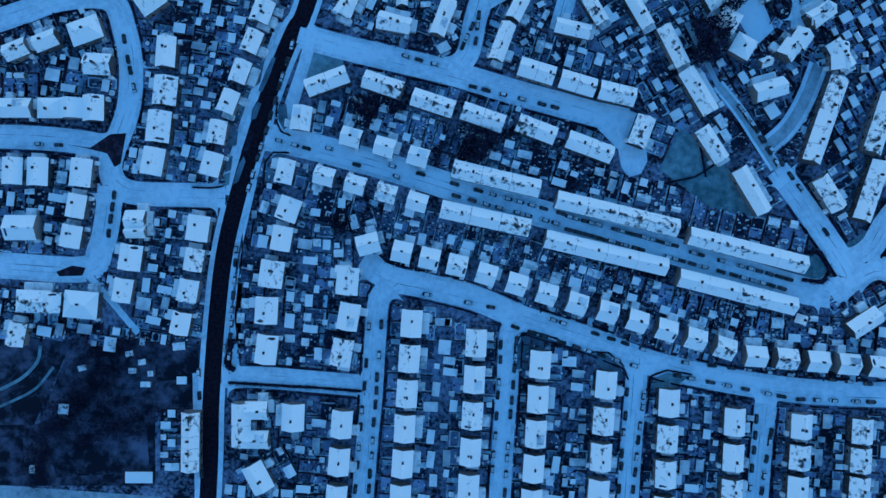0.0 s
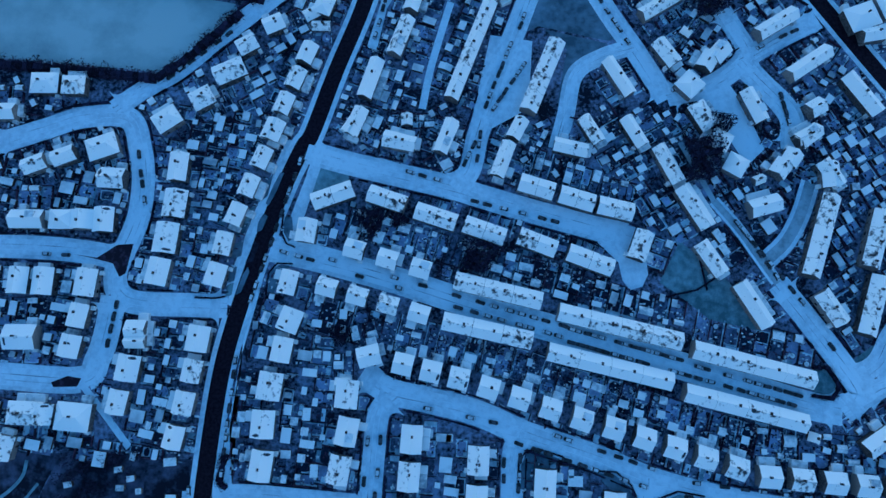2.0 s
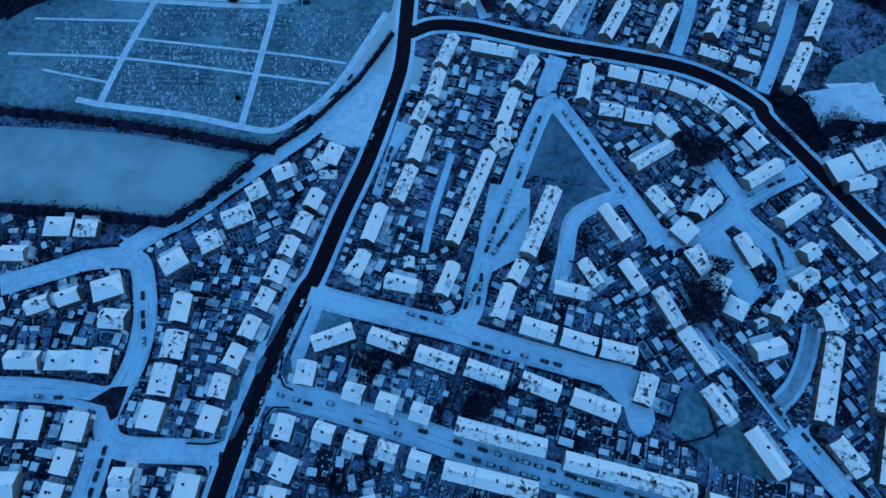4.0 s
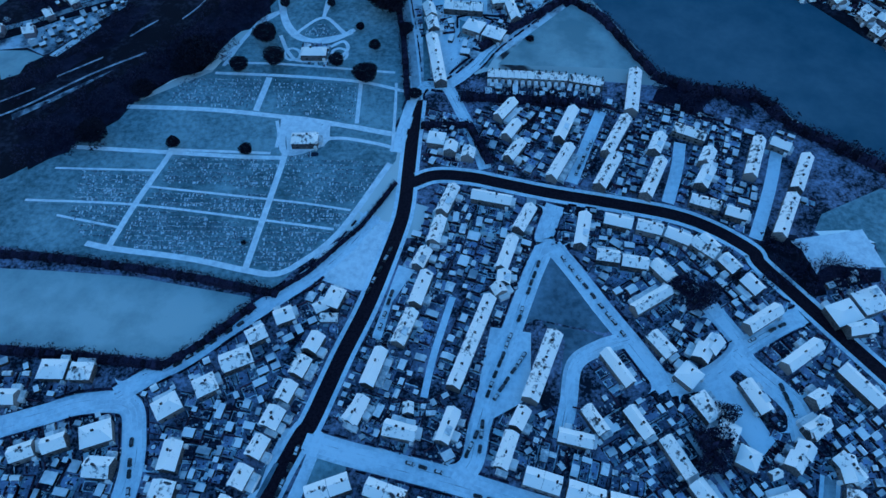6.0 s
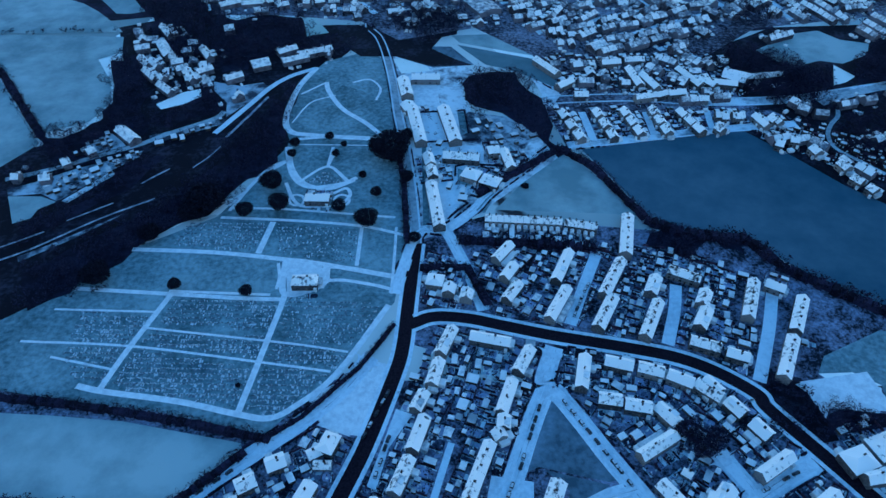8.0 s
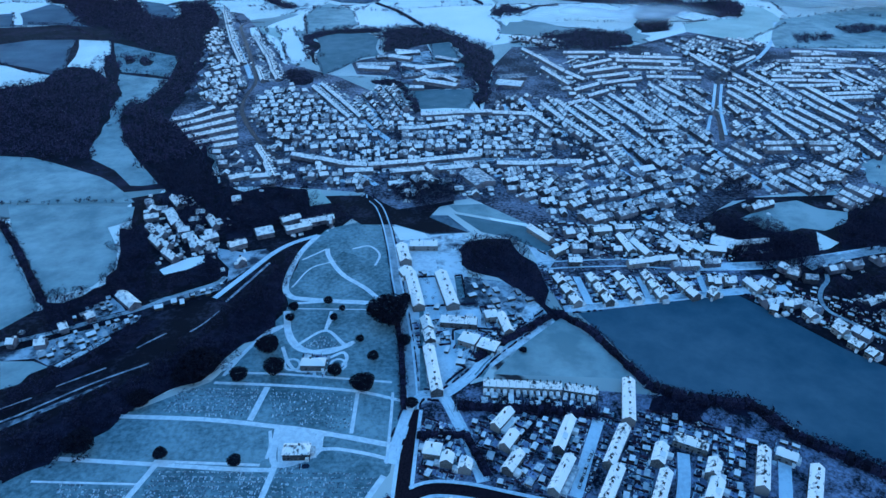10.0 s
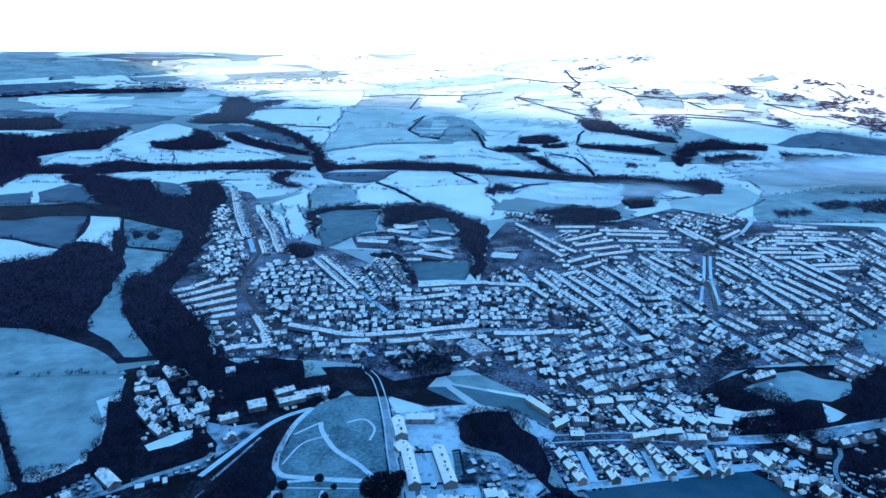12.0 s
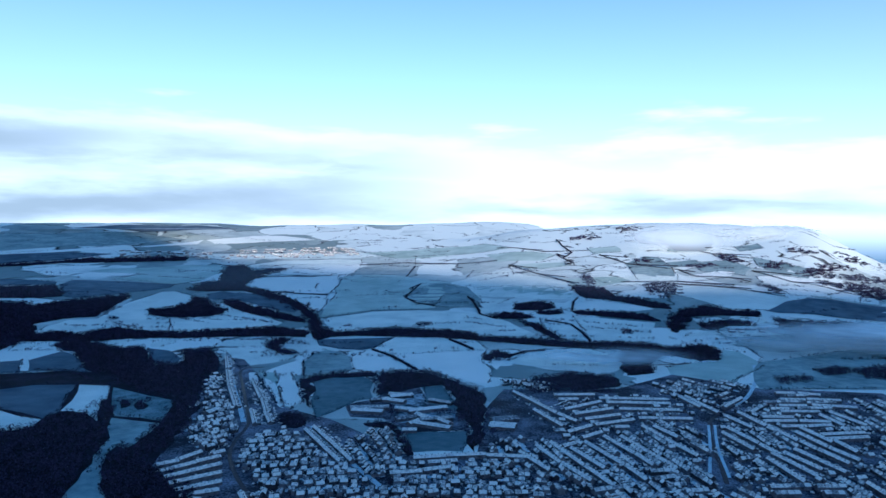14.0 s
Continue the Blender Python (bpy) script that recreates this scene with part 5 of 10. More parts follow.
road([(-20.7, -15), (-27.7, -22), (-29.7, -40.1), (-31.2, -65.2), (-33.6, -90.2), (-36.6, -130.4)], 6)
road([(32.5, -29.4), (30, -40), (29, -60), (27.1, -85.1), (24.7, -130.3)], 6)
road([(86.8, -48.4), (85.8, -65), (83.8, -90.1), (81.4, -130.2)], 6)
road([(144.5, -61.4), (143.1, -74.9), (141.1, -97.5), (138.9, -130.2)], 6)
road([(-97.9, -57.2), (-80.8, -57.2), (-60.8, -58.7), (-31.9, -61.1)], 6)
road([(-96.3, 23.3), (-113.6, 23.7), (-136.1, 24.5), (-144.9, 28.7), (-147.2, 37.5), (-144.2, 47.5), (-139.2, 62.6), (-138.2, 80.1), (-140.7, 95.2), (-147.5, 110.2), (-168.4, 110.4), (-186.2, 104.5), (-208.8, 97)], 7)
road([(-154.3, 114.5), (-140.8, 124.7), (-125.6, 134.5), (-108.1, 150.2), (-90, 165.7), (-71.5, 181.6), (-55.4, 199.4), (-42, 221.2)], 6)
road([(-226.3, 48.6), (-196.3, 49.4), (-168.7, 48), (-144.9, 44.5)], 7)
road([(-226.3, -7.3), (-196.2, -7.7), (-158.6, -9.2), (-151.6, -0.1), (-148.6, 12.4), (-147.1, 27.4)], 8)
road([(-158.6, -10.2), (-148.6, -21.4), (-134.8, -37.7)], 3, 'street', 0, False)
road([(108.3, 100.7), (115.9, 85.7), (123.4, 70.6)], 2.5, 'slush', 0, False, 'snowy footpath', 'path')
road([(122.2, 73.1), (132.2, 60.6), (142.3, 45.1), (148.6, 35.5)], 3.2, 'slush', 1.2)
road([(148.6, 35.5), (162.5, 16.7), (178.8, -7.1), (180.1, -14.6), (172.6, -20.2)], 7)
road([(166.9, 82), (161.1, 66.9), (153.6, 54.4), (143.6, 45.1)], 5, 'slush')
road([(178.8, -7.1), (190.1, 0.5), (197.1, 11.8), (210.2, 28.1)], 7)
road([(180.1, -14.6), (195.2, -8.3), (215.3, -19.6)], 7)
road([(54.8, 202.1), (66.8, 182.9), (78.4, 162.7), (89.8, 144.6), (103, 121.3)], 6.5)
road([(88.6, 147.6), (73.3, 142.4), (60.6, 133.4), (55.8, 113.7), (51.2, 96.9)], 4.5)
road([(103.1, 122.7), (121, 127.3), (135.3, 136.2), (141.7, 145.1), (137.3, 155.6), (131.4, 166.3)], 6)
road([(138.5, 140.6), (156.1, 151.2), (176.7, 162.1)], 6)
road([(138.5, 140.6), (145.7, 131.9), (159.8, 114.7), (160.3, 97.9)], 8)
road([(-11, 115.9), (-7.2, 136.2), (-0.7, 160.4), (2, 169.7)], 3.5, 'street', 0, False)
road([(-32.4, 267), (-20.3, 319.1), (-3, 323.1), (15.3, 342.1), (30.9, 365.1), (74.9, 412.3)], 5, 'street', 1.2, True)
road([(20.2, 254.7), (12.9, 281.4), (2.5, 310.3), (-3, 323.1)], 4)
road([(69.1, 245), (80.2, 273.4), (92, 301.9)], 7, 'street', 0, False, 'snow-covered parking court with parked cars')
road([(164.4, 207.9), (170.5, 220.7), (181.6, 244.8), (191.9, 270.7)], 7, 'street', 0, False, 'snow-covered parking court with parked cars')
road([(121.4, 231.6), (130.8, 256.6), (136.2, 276.6)], 7, 'street', 0, False, 'snow-covered parking court with parked cars')

# ---- thawed and open ground ----
patch('tarmac', [(-166.7, 46), (-156.2, 44.5), (-147.4, 50.5), (-140.2, 51), (-142.7, 37.5), (-145.4, 36), (-148.7, 42), (-158.7, 44.5)], 'thaw', 'thawed black patch of road', 0.25)
patch('tarmac', [(-171.1, -10.5), (-164.1, -7.7), (-158.1, -8.7), (-159.6, -12.2), (-169.9, -12.5)], 'thaw', 'thawed black patch of road', 0.25)
patch('snow_yard', [(-54.4, 178.6), (-38.9, 217.8), (-28.1, 214.6), (-40.3, 180.3), (-42.8, 172.4), (-51.3, 173.9)], 'path', 'snow-covered car park beside the main road', 0.04)
patch('snow_yard', [(-72.3, 194.4), (-48.8, 211), (-37.2, 211.1), (-48.4, 172.3), (-65.6, 178.5)], 'path', 'snow-covered yard', 0.045)
patch('snow_yard', [(20.9, 153), (40.7, 150.1), (38.5, 116.4), (18.4, 104.9), (12.6, 113.3)], 'street', 'snow-covered parking court', 0.05)
patch('snow_yard', [(109.8, 122.8), (129.7, 134), (136.7, 123.1), (147.2, 97.8), (138.4, 89.5), (122.7, 117.2)], 'street', 'snow-covered parking court', 0.05)
patch('snow_yard', [(185.6, 208.2), (224, 215.2), (228.5, 190.8), (194.8, 192.1), (191, 185.6)], 'path', 'wide snow-covered car park', 0.05)
patch('snow_yard', [(182.8, 206.7), (215.7, 213.2), (227.3, 204.9), (219.5, 189.6), (194.2, 193)], 'path', 'wide snow-covered car park', 0.055)
patch('snow_yard', [(63, 66.6), (81.5, 62.8), (83.1, 48.5), (90.5, 45), (91, 39), (88.2, 33.5), (82.6, 31.9), (79.4, 36.4), (77.9, 44.3), (69.3, 52.9)], 'street', 'snow-covered turning place at the end of the close', 0.06)
patch('snow_yard', [(-91, 40.1), (-78.5, 47.6), (-82.2, 30.1), (-89.7, -2.5), (-95.9, -50.2), (-89.6, -54), (-92.2, -30.1), (-88.5, 5)], 'pavement', 'snow-covered verge beside the main road', 0.045)
patch('snow_yard', [(-108.4, -45.2), (-105.3, -110.9), (-109.6, -110.9), (-110.9, -50.2)], 'pavement', 'snow-covered verge beside the main road', 0.045)
patch('snow_yard', [(-94.8, 27.5), (-86, 47.6), (-76, 80.2), (-67.3, 100.3), (-73.6, 100.3), (-86.1, 67.7), (-97.3, 32.6)], 'pavement', 'snow-covered verge beside the main road', 0.045)
patch('snow_yard', [(-73.5, 53.9), (-61, 91.6), (-56, 91.6), (-63.5, 65.2), (-71, 51.4)], 'pavement', 'snow-covered verge beside the main road', 0.045)
patch('snow_yard', [(-37.6, 146.4), (-26.5, 188.4), (-17.9, 185.3), (-28.6, 166.3), (-32.9, 144.9)], 'pavement', 'snow-covered lay-by beside the main road', 0.045)
patch('green', [(53.2, 195.6), (58.9, 196.3), (80.6, 152), (76.4, 150.5), (43.6, 157.7), (38, 154.6)], 'turf', 'triangular frosted green between streets', 0.035)
patch('green', [(46.4, 156.2), (76.3, 149), (59.4, 136.9), (55.8, 113.7), (52, 119.4), (57, 145.8)], 'turf', 'frosted grass beside the flats', 0.035)
patch('green', [(-63.5, 87.3), (-58, 90.3), (-44, 84.1), (-45.9, 72.8), (-62.2, 72.7)], 'frost', 'frosted corner lawn', 0.035)
patch('green', [(105.9, 54.3), (95.9, 35.4), (103.4, 30.4), (117.3, 19.2), (139.9, 14.2), (127.3, 35.5)], 'frost', 'frosted open lawn', 0.035)
patch('green', [(175.1, -0.8), (191.4, 10.5), (188.9, 0.5), (180.1, -6.6)], 'frost', 'frosted verge', 0.035)
patch('green', [(161.2, -2.1), (166.3, -0.8), (171.3, -9.6), (168.8, -13.9), (160, -12.1)], 'frost', 'frosted verge', 0.035)
patch('green', [(-206.2, -40.3), (-163.6, -40.3), (-181.1, -78.4), (-206.1, -78.5)], 'allotment', 'frosted playing field', 0.035)
patch('scrub', [(-163.6, -39), (-105.9, -42.7), (-107.1, -70.8), (-127.2, -72.8), (-127.1, -105.4), (-206.1, -105.5), (-206.1, -78.5), (-178.6, -77.9)], 'allotment', 'dark overgrown allotment ground', 0.03)
patch('green', [(-176, -82.9), (-130.9, -81.6), (-129.7, -99.2), (-171, -101.7)], 'allotment', 'frosted allotment ground', 0.04)
patch('green', [(-206.1, -85.5), (-186.1, -82.9), (-184.8, -100.5), (-206.1, -103)], 'allotment', 'frosted allotment ground', 0.04)
patch('snow_yard', [(-206.1, -104.5), (-123.4, -110.4), (-123.4, -115.5), (-206.1, -110.6)], 'slush', 'snowy track', 0.05)
patch('green', [(159.2, 203.1), (170.5, 213.7), (187.4, 210.6), (192.5, 185.6), (192.8, 174), (180.7, 171.4), (169.5, 171.3)], 'scrub', 'dark hedge bank beside the road', 0.03)
hedge([(-94.6, -59.5), (-78.3, -60.5), (-55.7, -61.7), (-35.7, -63.2)], 1.6, 1.6)
hedge([(-93.4, -40.2), (-95.4, -51.5), (-92.1, -54)], 4, 2)
wood([(-161.1, -40.3), (-133.5, -40.2), (-128.5, -50.3), (-146, -52.8), (-148.5, -65.3), (-166.1, -62.9)], 5, 5, False)
wood([(-172.3, -65.4), (-128.5, -62.8), (-128.5, -65.3), (-171, -87.9), (-181, -105.5), (-183.6, -88)], 5.5, 5, False)
wood([(-181.1, -79.2), (-171, -80.4), (-172.3, -103), (-183.5, -103)], 5, 5, False)
wood([(-171, -75.4), (-125.9, -74.1), (-127.2, -84.1), (-168.5, -84.2)], 6, 4, False)

# ---- semi-detached houses of the southern streets ----
house_row(-13.4, -32.6, -18.2, -109, 6, 11.3, 8.5, left=6, right=5)
house_row(14.9, -41.1, 11.6, -104.5, 5, 11.3, 8.5, left=6, right=5)
house_row(42.9, -50.4, 39.1, -110.9, 5, 11.3, 8.5, left=6, right=5)
house_row(71.7, -59.2, 68.4, -106.7, 4, 11.3, 8.5, left=6, right=5)
house_row(99.3, -67.1, 97.1, -114, 4, 11.3, 8.5, left=6, right=5)
house_row(128, -75.4, 126.2, -122.1, 4, 11.3, 8.5, left=6, right=5)
house_row(157.3, -77.3, 154.9, -118.1, 4, 10.1, 8.5, left=6, right=5)
house_row(183.9, -79.5, 182, -117.6, 4, 10.1, 8.5, left=6, right=5)
house_row(-43.8, -76.6, -46.2, -109.3, 3, 11.3, 8.5, left=6, right=6)
house_row(-40.9, -29.7, -43.8, -45.4, 2, 11.3, 8.5, left=12, right=5)
house(-41.4, -14.2, 85, 11.4, 9.1, 'semi', 0)
house(-43.6, -10.3, 0, 6.2, 5.3, 'bungalow', 0)
house(-65.1, -73.7, 88, 11.2, 9.3, 'semi', 0)
house(-80.3, -100.2, -62, 12.4, 9, 'semi', 0)
terrace(-87.7, -67.6, -87.7, -86.8, 2, 8, 1)
house(-81.1, -70.8, 0, 9.2, 7.3, 'semi', 0)
house(-81.1, -83.5, 0, 10.2, 7.3, 'semi', 0)
house(-68.8, 33.7, 78, 10.2, 7.2, 'semi', 1)
house(-67.3, 17.2, 70, 9.8, 9, 'semi', 0)
house(-70.2, 4.4, 80, 10.2, 8.1, 'semi', 0)
house(-74.6, -11.1, 82, 11.2, 9.8, 'semi', 0)
house(-76.8, -27, 87, 11.2, 9.3, 'semi', 0)
house(-76.7, -44, 83, 12.2, 8.8, 'semi', 0)
house_row(-17.6, -1.4, 6.5, -7.2, 3, 8, 8.7, left=16, right=5)
house(-32.4, 2, 15, 9.3, 8.3, 'semi', 0)
house_row(19.3, -11.1, 58.9, -23.9, 4, 8, 8.7, left=16, right=5)
house_row(72.4, -27.5, 123.6, -43.2, 5, 8, 8.7, left=15, right=5)
house_row(137.1, -46.8, 204.8, -52.4, 6, 8.5, 8.6, left=15, right=5)
house_row(-51.6, 31.7, -11, 20.5, 4, 8.3, 7.5, left=6, right=16)
house_row(-40, 48.7, -10.6, 40.2, 3, 8.3, 7.7, left=14, right=5)
house(-61.7, 57, 82, 10.2, 8.1, 'semi', 1)

# ---- terraces of the wide street and the close ----
terrace(-0.7, 17.5, 38.3, 9, 3, 7.6, 1, left=4, right=14)
terrace(44.9, 4.6, 98.4, -8, 4, 7.6, 1, left=4, right=14)
terrace(103.3, -12.2, 154.8, -25.1, 4, 7.6, 1, left=4, right=14)
terrace(4.4, 35.2, 42.7, 26.2, 3, 7.6, 1, left=14, right=4)
terrace(49.8, 21.8, 103.3, 9.1, 4, 7.6, 1, left=14, right=4)
terrace(107.9, 6, 159.2, -6.9, 4, 7.6, 1, left=14, right=4)
terrace(-59.6, 69.8, -41.5, 76.5, 2, 7.6, 1)
terrace(-34.6, 74.5, -17.7, 68.9, 2, 7.6, 1, left=6, right=15)
terrace(-13.3, 66.7, 5.1, 60.7, 2, 7.6, 1, left=6, right=15)
terrace(8.5, 60.7, 26.9, 54.3, 2, 7.6, 1, left=6, right=15)
terrace(32.6, 55.6, 49.7, 49, 2, 7.6, 1, left=6, right=15)
terrace(54.6, 48.3, 74.3, 40.9, 2, 7.6, 1, left=6, right=12)
terrace(33.5, 80.1, 49, 75.4, 2, 8, 1, left=14, right=6)
terrace(51.4, 74.7, 66.9, 70.1, 2, 8, 1, left=12, right=6)
terrace(68.8, 69.8, 84, 66.2, 2, 8, 1, left=10, right=6)
house(-21.2, 98.9, -15, 14, 6.5, 'semi', 2)
house(0.6, 101.8, -113, 12.5, 6.1, 'semi', 2)
house(26.1, 90.6, -110, 16.5, 6.1, 'semi', 2)
house(56.9, 96.4, -13, 15, 6.1, 'semi', 2)
house(32.9, 105.3, -117, 10, 6.1, 'semi', 2)
house(-42.2, 106.6, -122, 9.5, 6.5, 'semi', 2)
house(87.0, 51.5, -111, 13.0, 7.6, 'semi', 1)
house(117.8, 46.0, -57, 16.0, 6.6, 'semi', 1)
house(135.3, 25.7, -59, 21.5, 6.6, 'semi', 1)
house(111.9, 69.2, -59, 21.0, 7.1, 'semi', 1)
house(100.9, 89, -63, 18.5, 6.1, 'semi', 2)
house(86, 104.2, -60, 15, 5.7, 'semi', 2)
house(66.5, 105, -59, 13.5, 5.7, 'semi', 2)
house(125, 100.4, 60, 8.9, 9, 'hip', 1)
house(131.4, 88.8, 60, 8.9, 9, 'hip', 1)
house(143.3, 70.0, 16, 13.5, 7.6, 'semi', 1)
house(142.3, 82.5, 20, 4.5, 3.7, 'bungalow', 1)
house(151.6, 87.4, 53, 7.5, 7.6, 'semi', 1)
house(156.9, 92.3, 57, 7.0, 7.6, 'semi', 1)
house(165.7, 102.8, 37, 11, 6.5, 'semi', 2)
house(174.1, 85.2, -58, 13, 7, 'semi', 2)
terrace(173.8, 75.2, 161.1, 38.2, 5, 7.7, 1, right=8)
house(169.3, 24.5, -58, 15.5, 7.2, 'semi', 1)
terrace(192, 38.5, 183.2, 12.7, 3, 7.7, 1)
terrace(195.9, 67.9, 187.6, 42.6, 3, 7.7, 1)
house(185.0, -31.9, 33, 14.0, 7.6, 'semi', 0)
house(158.2, -30.9, -109, 3.5, 4.6, 'bungalow', 0)

# ---- houses west of the main road ----
house_row(-78.2, 103.6, -93.6, 64.3, 4, 9.5, 7.1, left=12, right=5)
house(-98.5, 50.8, 80, 9.8, 7.2, 'semi', 1)
house(-100.9, 36.8, 75, 9.8, 8.1, 'semi', 1)
house_row(-64.7, 141.3, -79.3, 103.9, 4, 9.5, 7.2, left=12, right=5)
house(-120.9, 85.9, 86, 12.7, 8, 'semi', 2)
house(-121.1, 68.9, 84, 12.2, 9.8, 'semi', 1)
house(-124, 53.2, 84, 13.2, 9.8, 'semi', 1)
house(-126.5, 38, 80, 11.5, 9, 'semi', 1)
house(-156.2, 95.1, 20, 13.3, 9.9, 'hip', 1)
house(-173.4, 90.7, 22, 9.8, 7, 'semi', 2)
house(-186.4, 86.7, 22, 9.8, 7, 'semi', 2)
house(-150.6, 80.4, -3, 11.2, 8.8, 'semi', 1)
house(-186.9, 61.2, 0, 14.2, 7.8, 'semi', 1)
house(-171.4, 61.2, 90, 8.2, 10.3, 'hip', 1)
house(-162.6, 61.2, 90, 8.2, 10.3, 'semi', 1)
house(-152.5, 61.2, 90, 10.7, 8.6, 'semi', 1)
house(-187.8, 33.7, 88, 11.2, 8.3, 'semi', 1)
house(-176.8, 33.4, 88, 11.7, 8.6, 'semi', 1)
house(-157.9, 33, 84, 11.7, 8.8, 'semi', 1)
house(-160, 18.5, 80, 9.8, 7.7, 'semi', 0)
house(-162.2, 5.2, 80, 9.3, 8.5, 'semi', 0)
house(-184.1, 8.9, 0, 13.2, 10.3, 'semi', 0)
house(-134, 12.2, 0, 8.2, 8.3, 'semi', 0)
house(-133.8, 7.3, 0, 8.2, 5.3, 'semi', 0)
house(-106.8, 8.8, 82, 10.7, 9.1, 'semi', 0)
house(-108.5, -5, 80, 9.3, 7.7, 'semi', 0)
house(-111.1, -18.5, 80, 9.3, 8.1, 'semi', 0)
house(-114.3, -32.7, 78, 9.3, 7.7, 'semi', 0)
house(-136.2, -4, 82, 10.7, 9.3, 'semi', 0)
house(-139.6, -18.3, 80, 9.8, 7.7, 'semi', 0)
house(-178.1, -23.3, -2, 15.2, 9.3, 'hip', 0)
house(-171.5, -23.5, 85, 8.2, 9.3, 'semi', 0)
house(-157.8, -24.7, -5, 14.2, 11.3, 'hip', 0)
house(-186, -37.5, 78, 9.8, 7.2, 'semi', 0)
terrace(-110, -97.6, -109.8, -71.6, 5, 7.5, 1, left=10)
shed(-133.5, -101, 0, 11.6, 4.6, True)
house(-100.4, 132, 25, 14.2, 9.2, 'semi', 2)
house(-93, 145.2, 30, 8.9, 7.7, 'semi', 1)
house(-81.1, 155.7, 25, 8.9, 7.7, 'semi', 1)
house(-112.3, 118.7, 30, 9.8, 9, 'hip', 1)
house(-127.8, 108.4, 35, 11.5, 9, 'hip', 1)
house(-185.6, 125.4, 0, 12.2, 9.3, 'hip', 1)
house(-172.2, 124.6, 0, 10.2, 8.3, 'hip', 1)
house(-203.6, 111.6, 0, 11.2, 7.1, 'semi', 2)
house(-57.4, 166.2, 70, 10.6, 8.1, 'hip', 1)
house(-63.5, 162.5, 30, 8, 5.5, 'bungalow', 1)
house(-59.1, 155.9, 0, 8.2, 4.3, 'bungalow', 1)

# ---- houses between the main road and the green ----
house(-14.3, 190.6, -113, 11.5, 6.5, 'semi', 2)
house(-14.2, 172.3, -107, 19, 6.5, 'semi', 2)
house(-21.2, 150.2, -110, 19, 6.5, 'semi', 2)
house(-34.8, 129, -108, 19, 6.5, 'semi', 2)
house(-41, 108, -112, 13, 6.5, 'semi', 2)
house(-21.2, 98.5, -10, 14.5, 6.5, 'semi', 2)
house(-17.9, 109.8, -89, 5.0, 4.6, 'bungalow', 1)
house(0.3, 101.3, -110, 16, 6.1, 'semi', 2)
terrace(20.8, 168, 2.3, 119.2, 6, 6.5, 1, left=8, right=8)
terrace(51.9, 148.5, 37.6, 113.7, 4, 7.8, 1)
house(30.3, 194.4, -109, 20.5, 6.1, 'semi', 2)
house(27.9, 179.1, -97, 7.0, 6.6, 'semi', 1)
house(25.2, 172.3, -64, 5.5, 6.6, 'semi', 1)
house(-1.1, 229.4, -111, 19, 6.5, 'semi', 2)
house(22.9, 230.7, -12, 22, 6.5, 'semi', 2)
house(40.5, 216.9, -117, 17.5, 6.5, 'semi', 2)
house(-6.8, 208.3, -104, 16, 6.5, 'semi', 2)

# ---- houses east of the green ----
house(82.7, 193.2, -8, 11.5, 7, 'semi', 2)
house(96.2, 189.5, -10, 13, 7, 'semi', 2)
house(110, 184.5, -53, 13, 7, 'semi', 2)
house(101.4, 167.4, 32, 22.5, 6.1, 'semi', 2)
house(154.8, 157.8, 32, 21, 6.5, 'semi', 2)
house(168.6, 138.2, 34, 22.5, 6.5, 'semi', 2)
house_row(136.7, 201.9, 154, 176.8, 3, 10.1, 7.7, left=6, right=8)
house(102.5, 142.9, -55, 13.5, 7, 'semi', 2)
house(112.6, 127.1, 45, 9.8, 9.9, 'hip', 1)
house(121.4, 138.7, 58, 8.5, 7.6, 'semi', 1)
house(127.1, 143.1, 48, 9.0, 7.6, 'semi', 1)
house(113, 154.3, -35, 4.5, 3.7, 'bungalow', 1)
house(141.6, 117.2, -66, 16, 6.5, 'semi', 2)
house(117.8, 112.0, -60, 13.0, 8.1, 'hip', 1)
house(170, 116.4, 30, 7.1, 7.2, 'semi', 1)
house(191.9, 123.2, -55, 22, 7, 'semi', 2)
house(165.3, 103.3, 27, 11.5, 5.7, 'semi', 2)
house(173.9, 84.5, -89, 11.5, 7.6, 'semi', 1)
house(79.9, 130.6, -59, 19.5, 5.7, 'semi', 2)
house(71.2, 209.7, -103, 21, 6.5, 'semi', 2)
house(90.9, 215.6, -15, 14.5, 7, 'semi', 2)
house(107.2, 211.8, -16, 13, 7, 'semi', 2)
house(121.5, 206.2, -27, 13, 7, 'semi', 2)
house(134.2, 199.2, -41, 14, 7, 'semi', 2)
house(195.3, 161.3, 20, 14.2, 11.6, 'hip', 1)
house(211.1, 168.5, 20, 15, 12.5, 'hip', 1)
house(201.1, 152.9, 10, 13.3, 6.2, 'semi', 2)

# ---- houses north of the branch road ----
house(-8.4, 274.3, 80, 8.9, 9.9, 'hip', 1)
house(0, 267.3, 80, 7.1, 7.2, 'semi', 1)
house(10.2, 263, 80, 7.1, 7.2, 'semi', 1)
house(33.2, 299, -126, 17, 6.5, 'semi', 2)
house(36.2, 282.2, -121, 13.5, 6.5, 'semi', 2)
house(37.2, 265.9, -122, 15.5, 6.5, 'semi', 2)
house(69, 287.4, -114, 27, 6.5, 'semi', 2)
house(63.2, 257.4, -118, 27, 6.5, 'semi', 2)
terrace(105.7, 293.2, 90.1, 263.7, 4, 7, 1)
terrace(95.8, 262.9, 83.2, 239.1, 3, 7.4, 1)
terrace(117.1, 334.8, 109.1, 297.5, 4, 7.8, 1)
house(120.9, 272.2, -115, 14.5, 7.4, 'semi', 2)
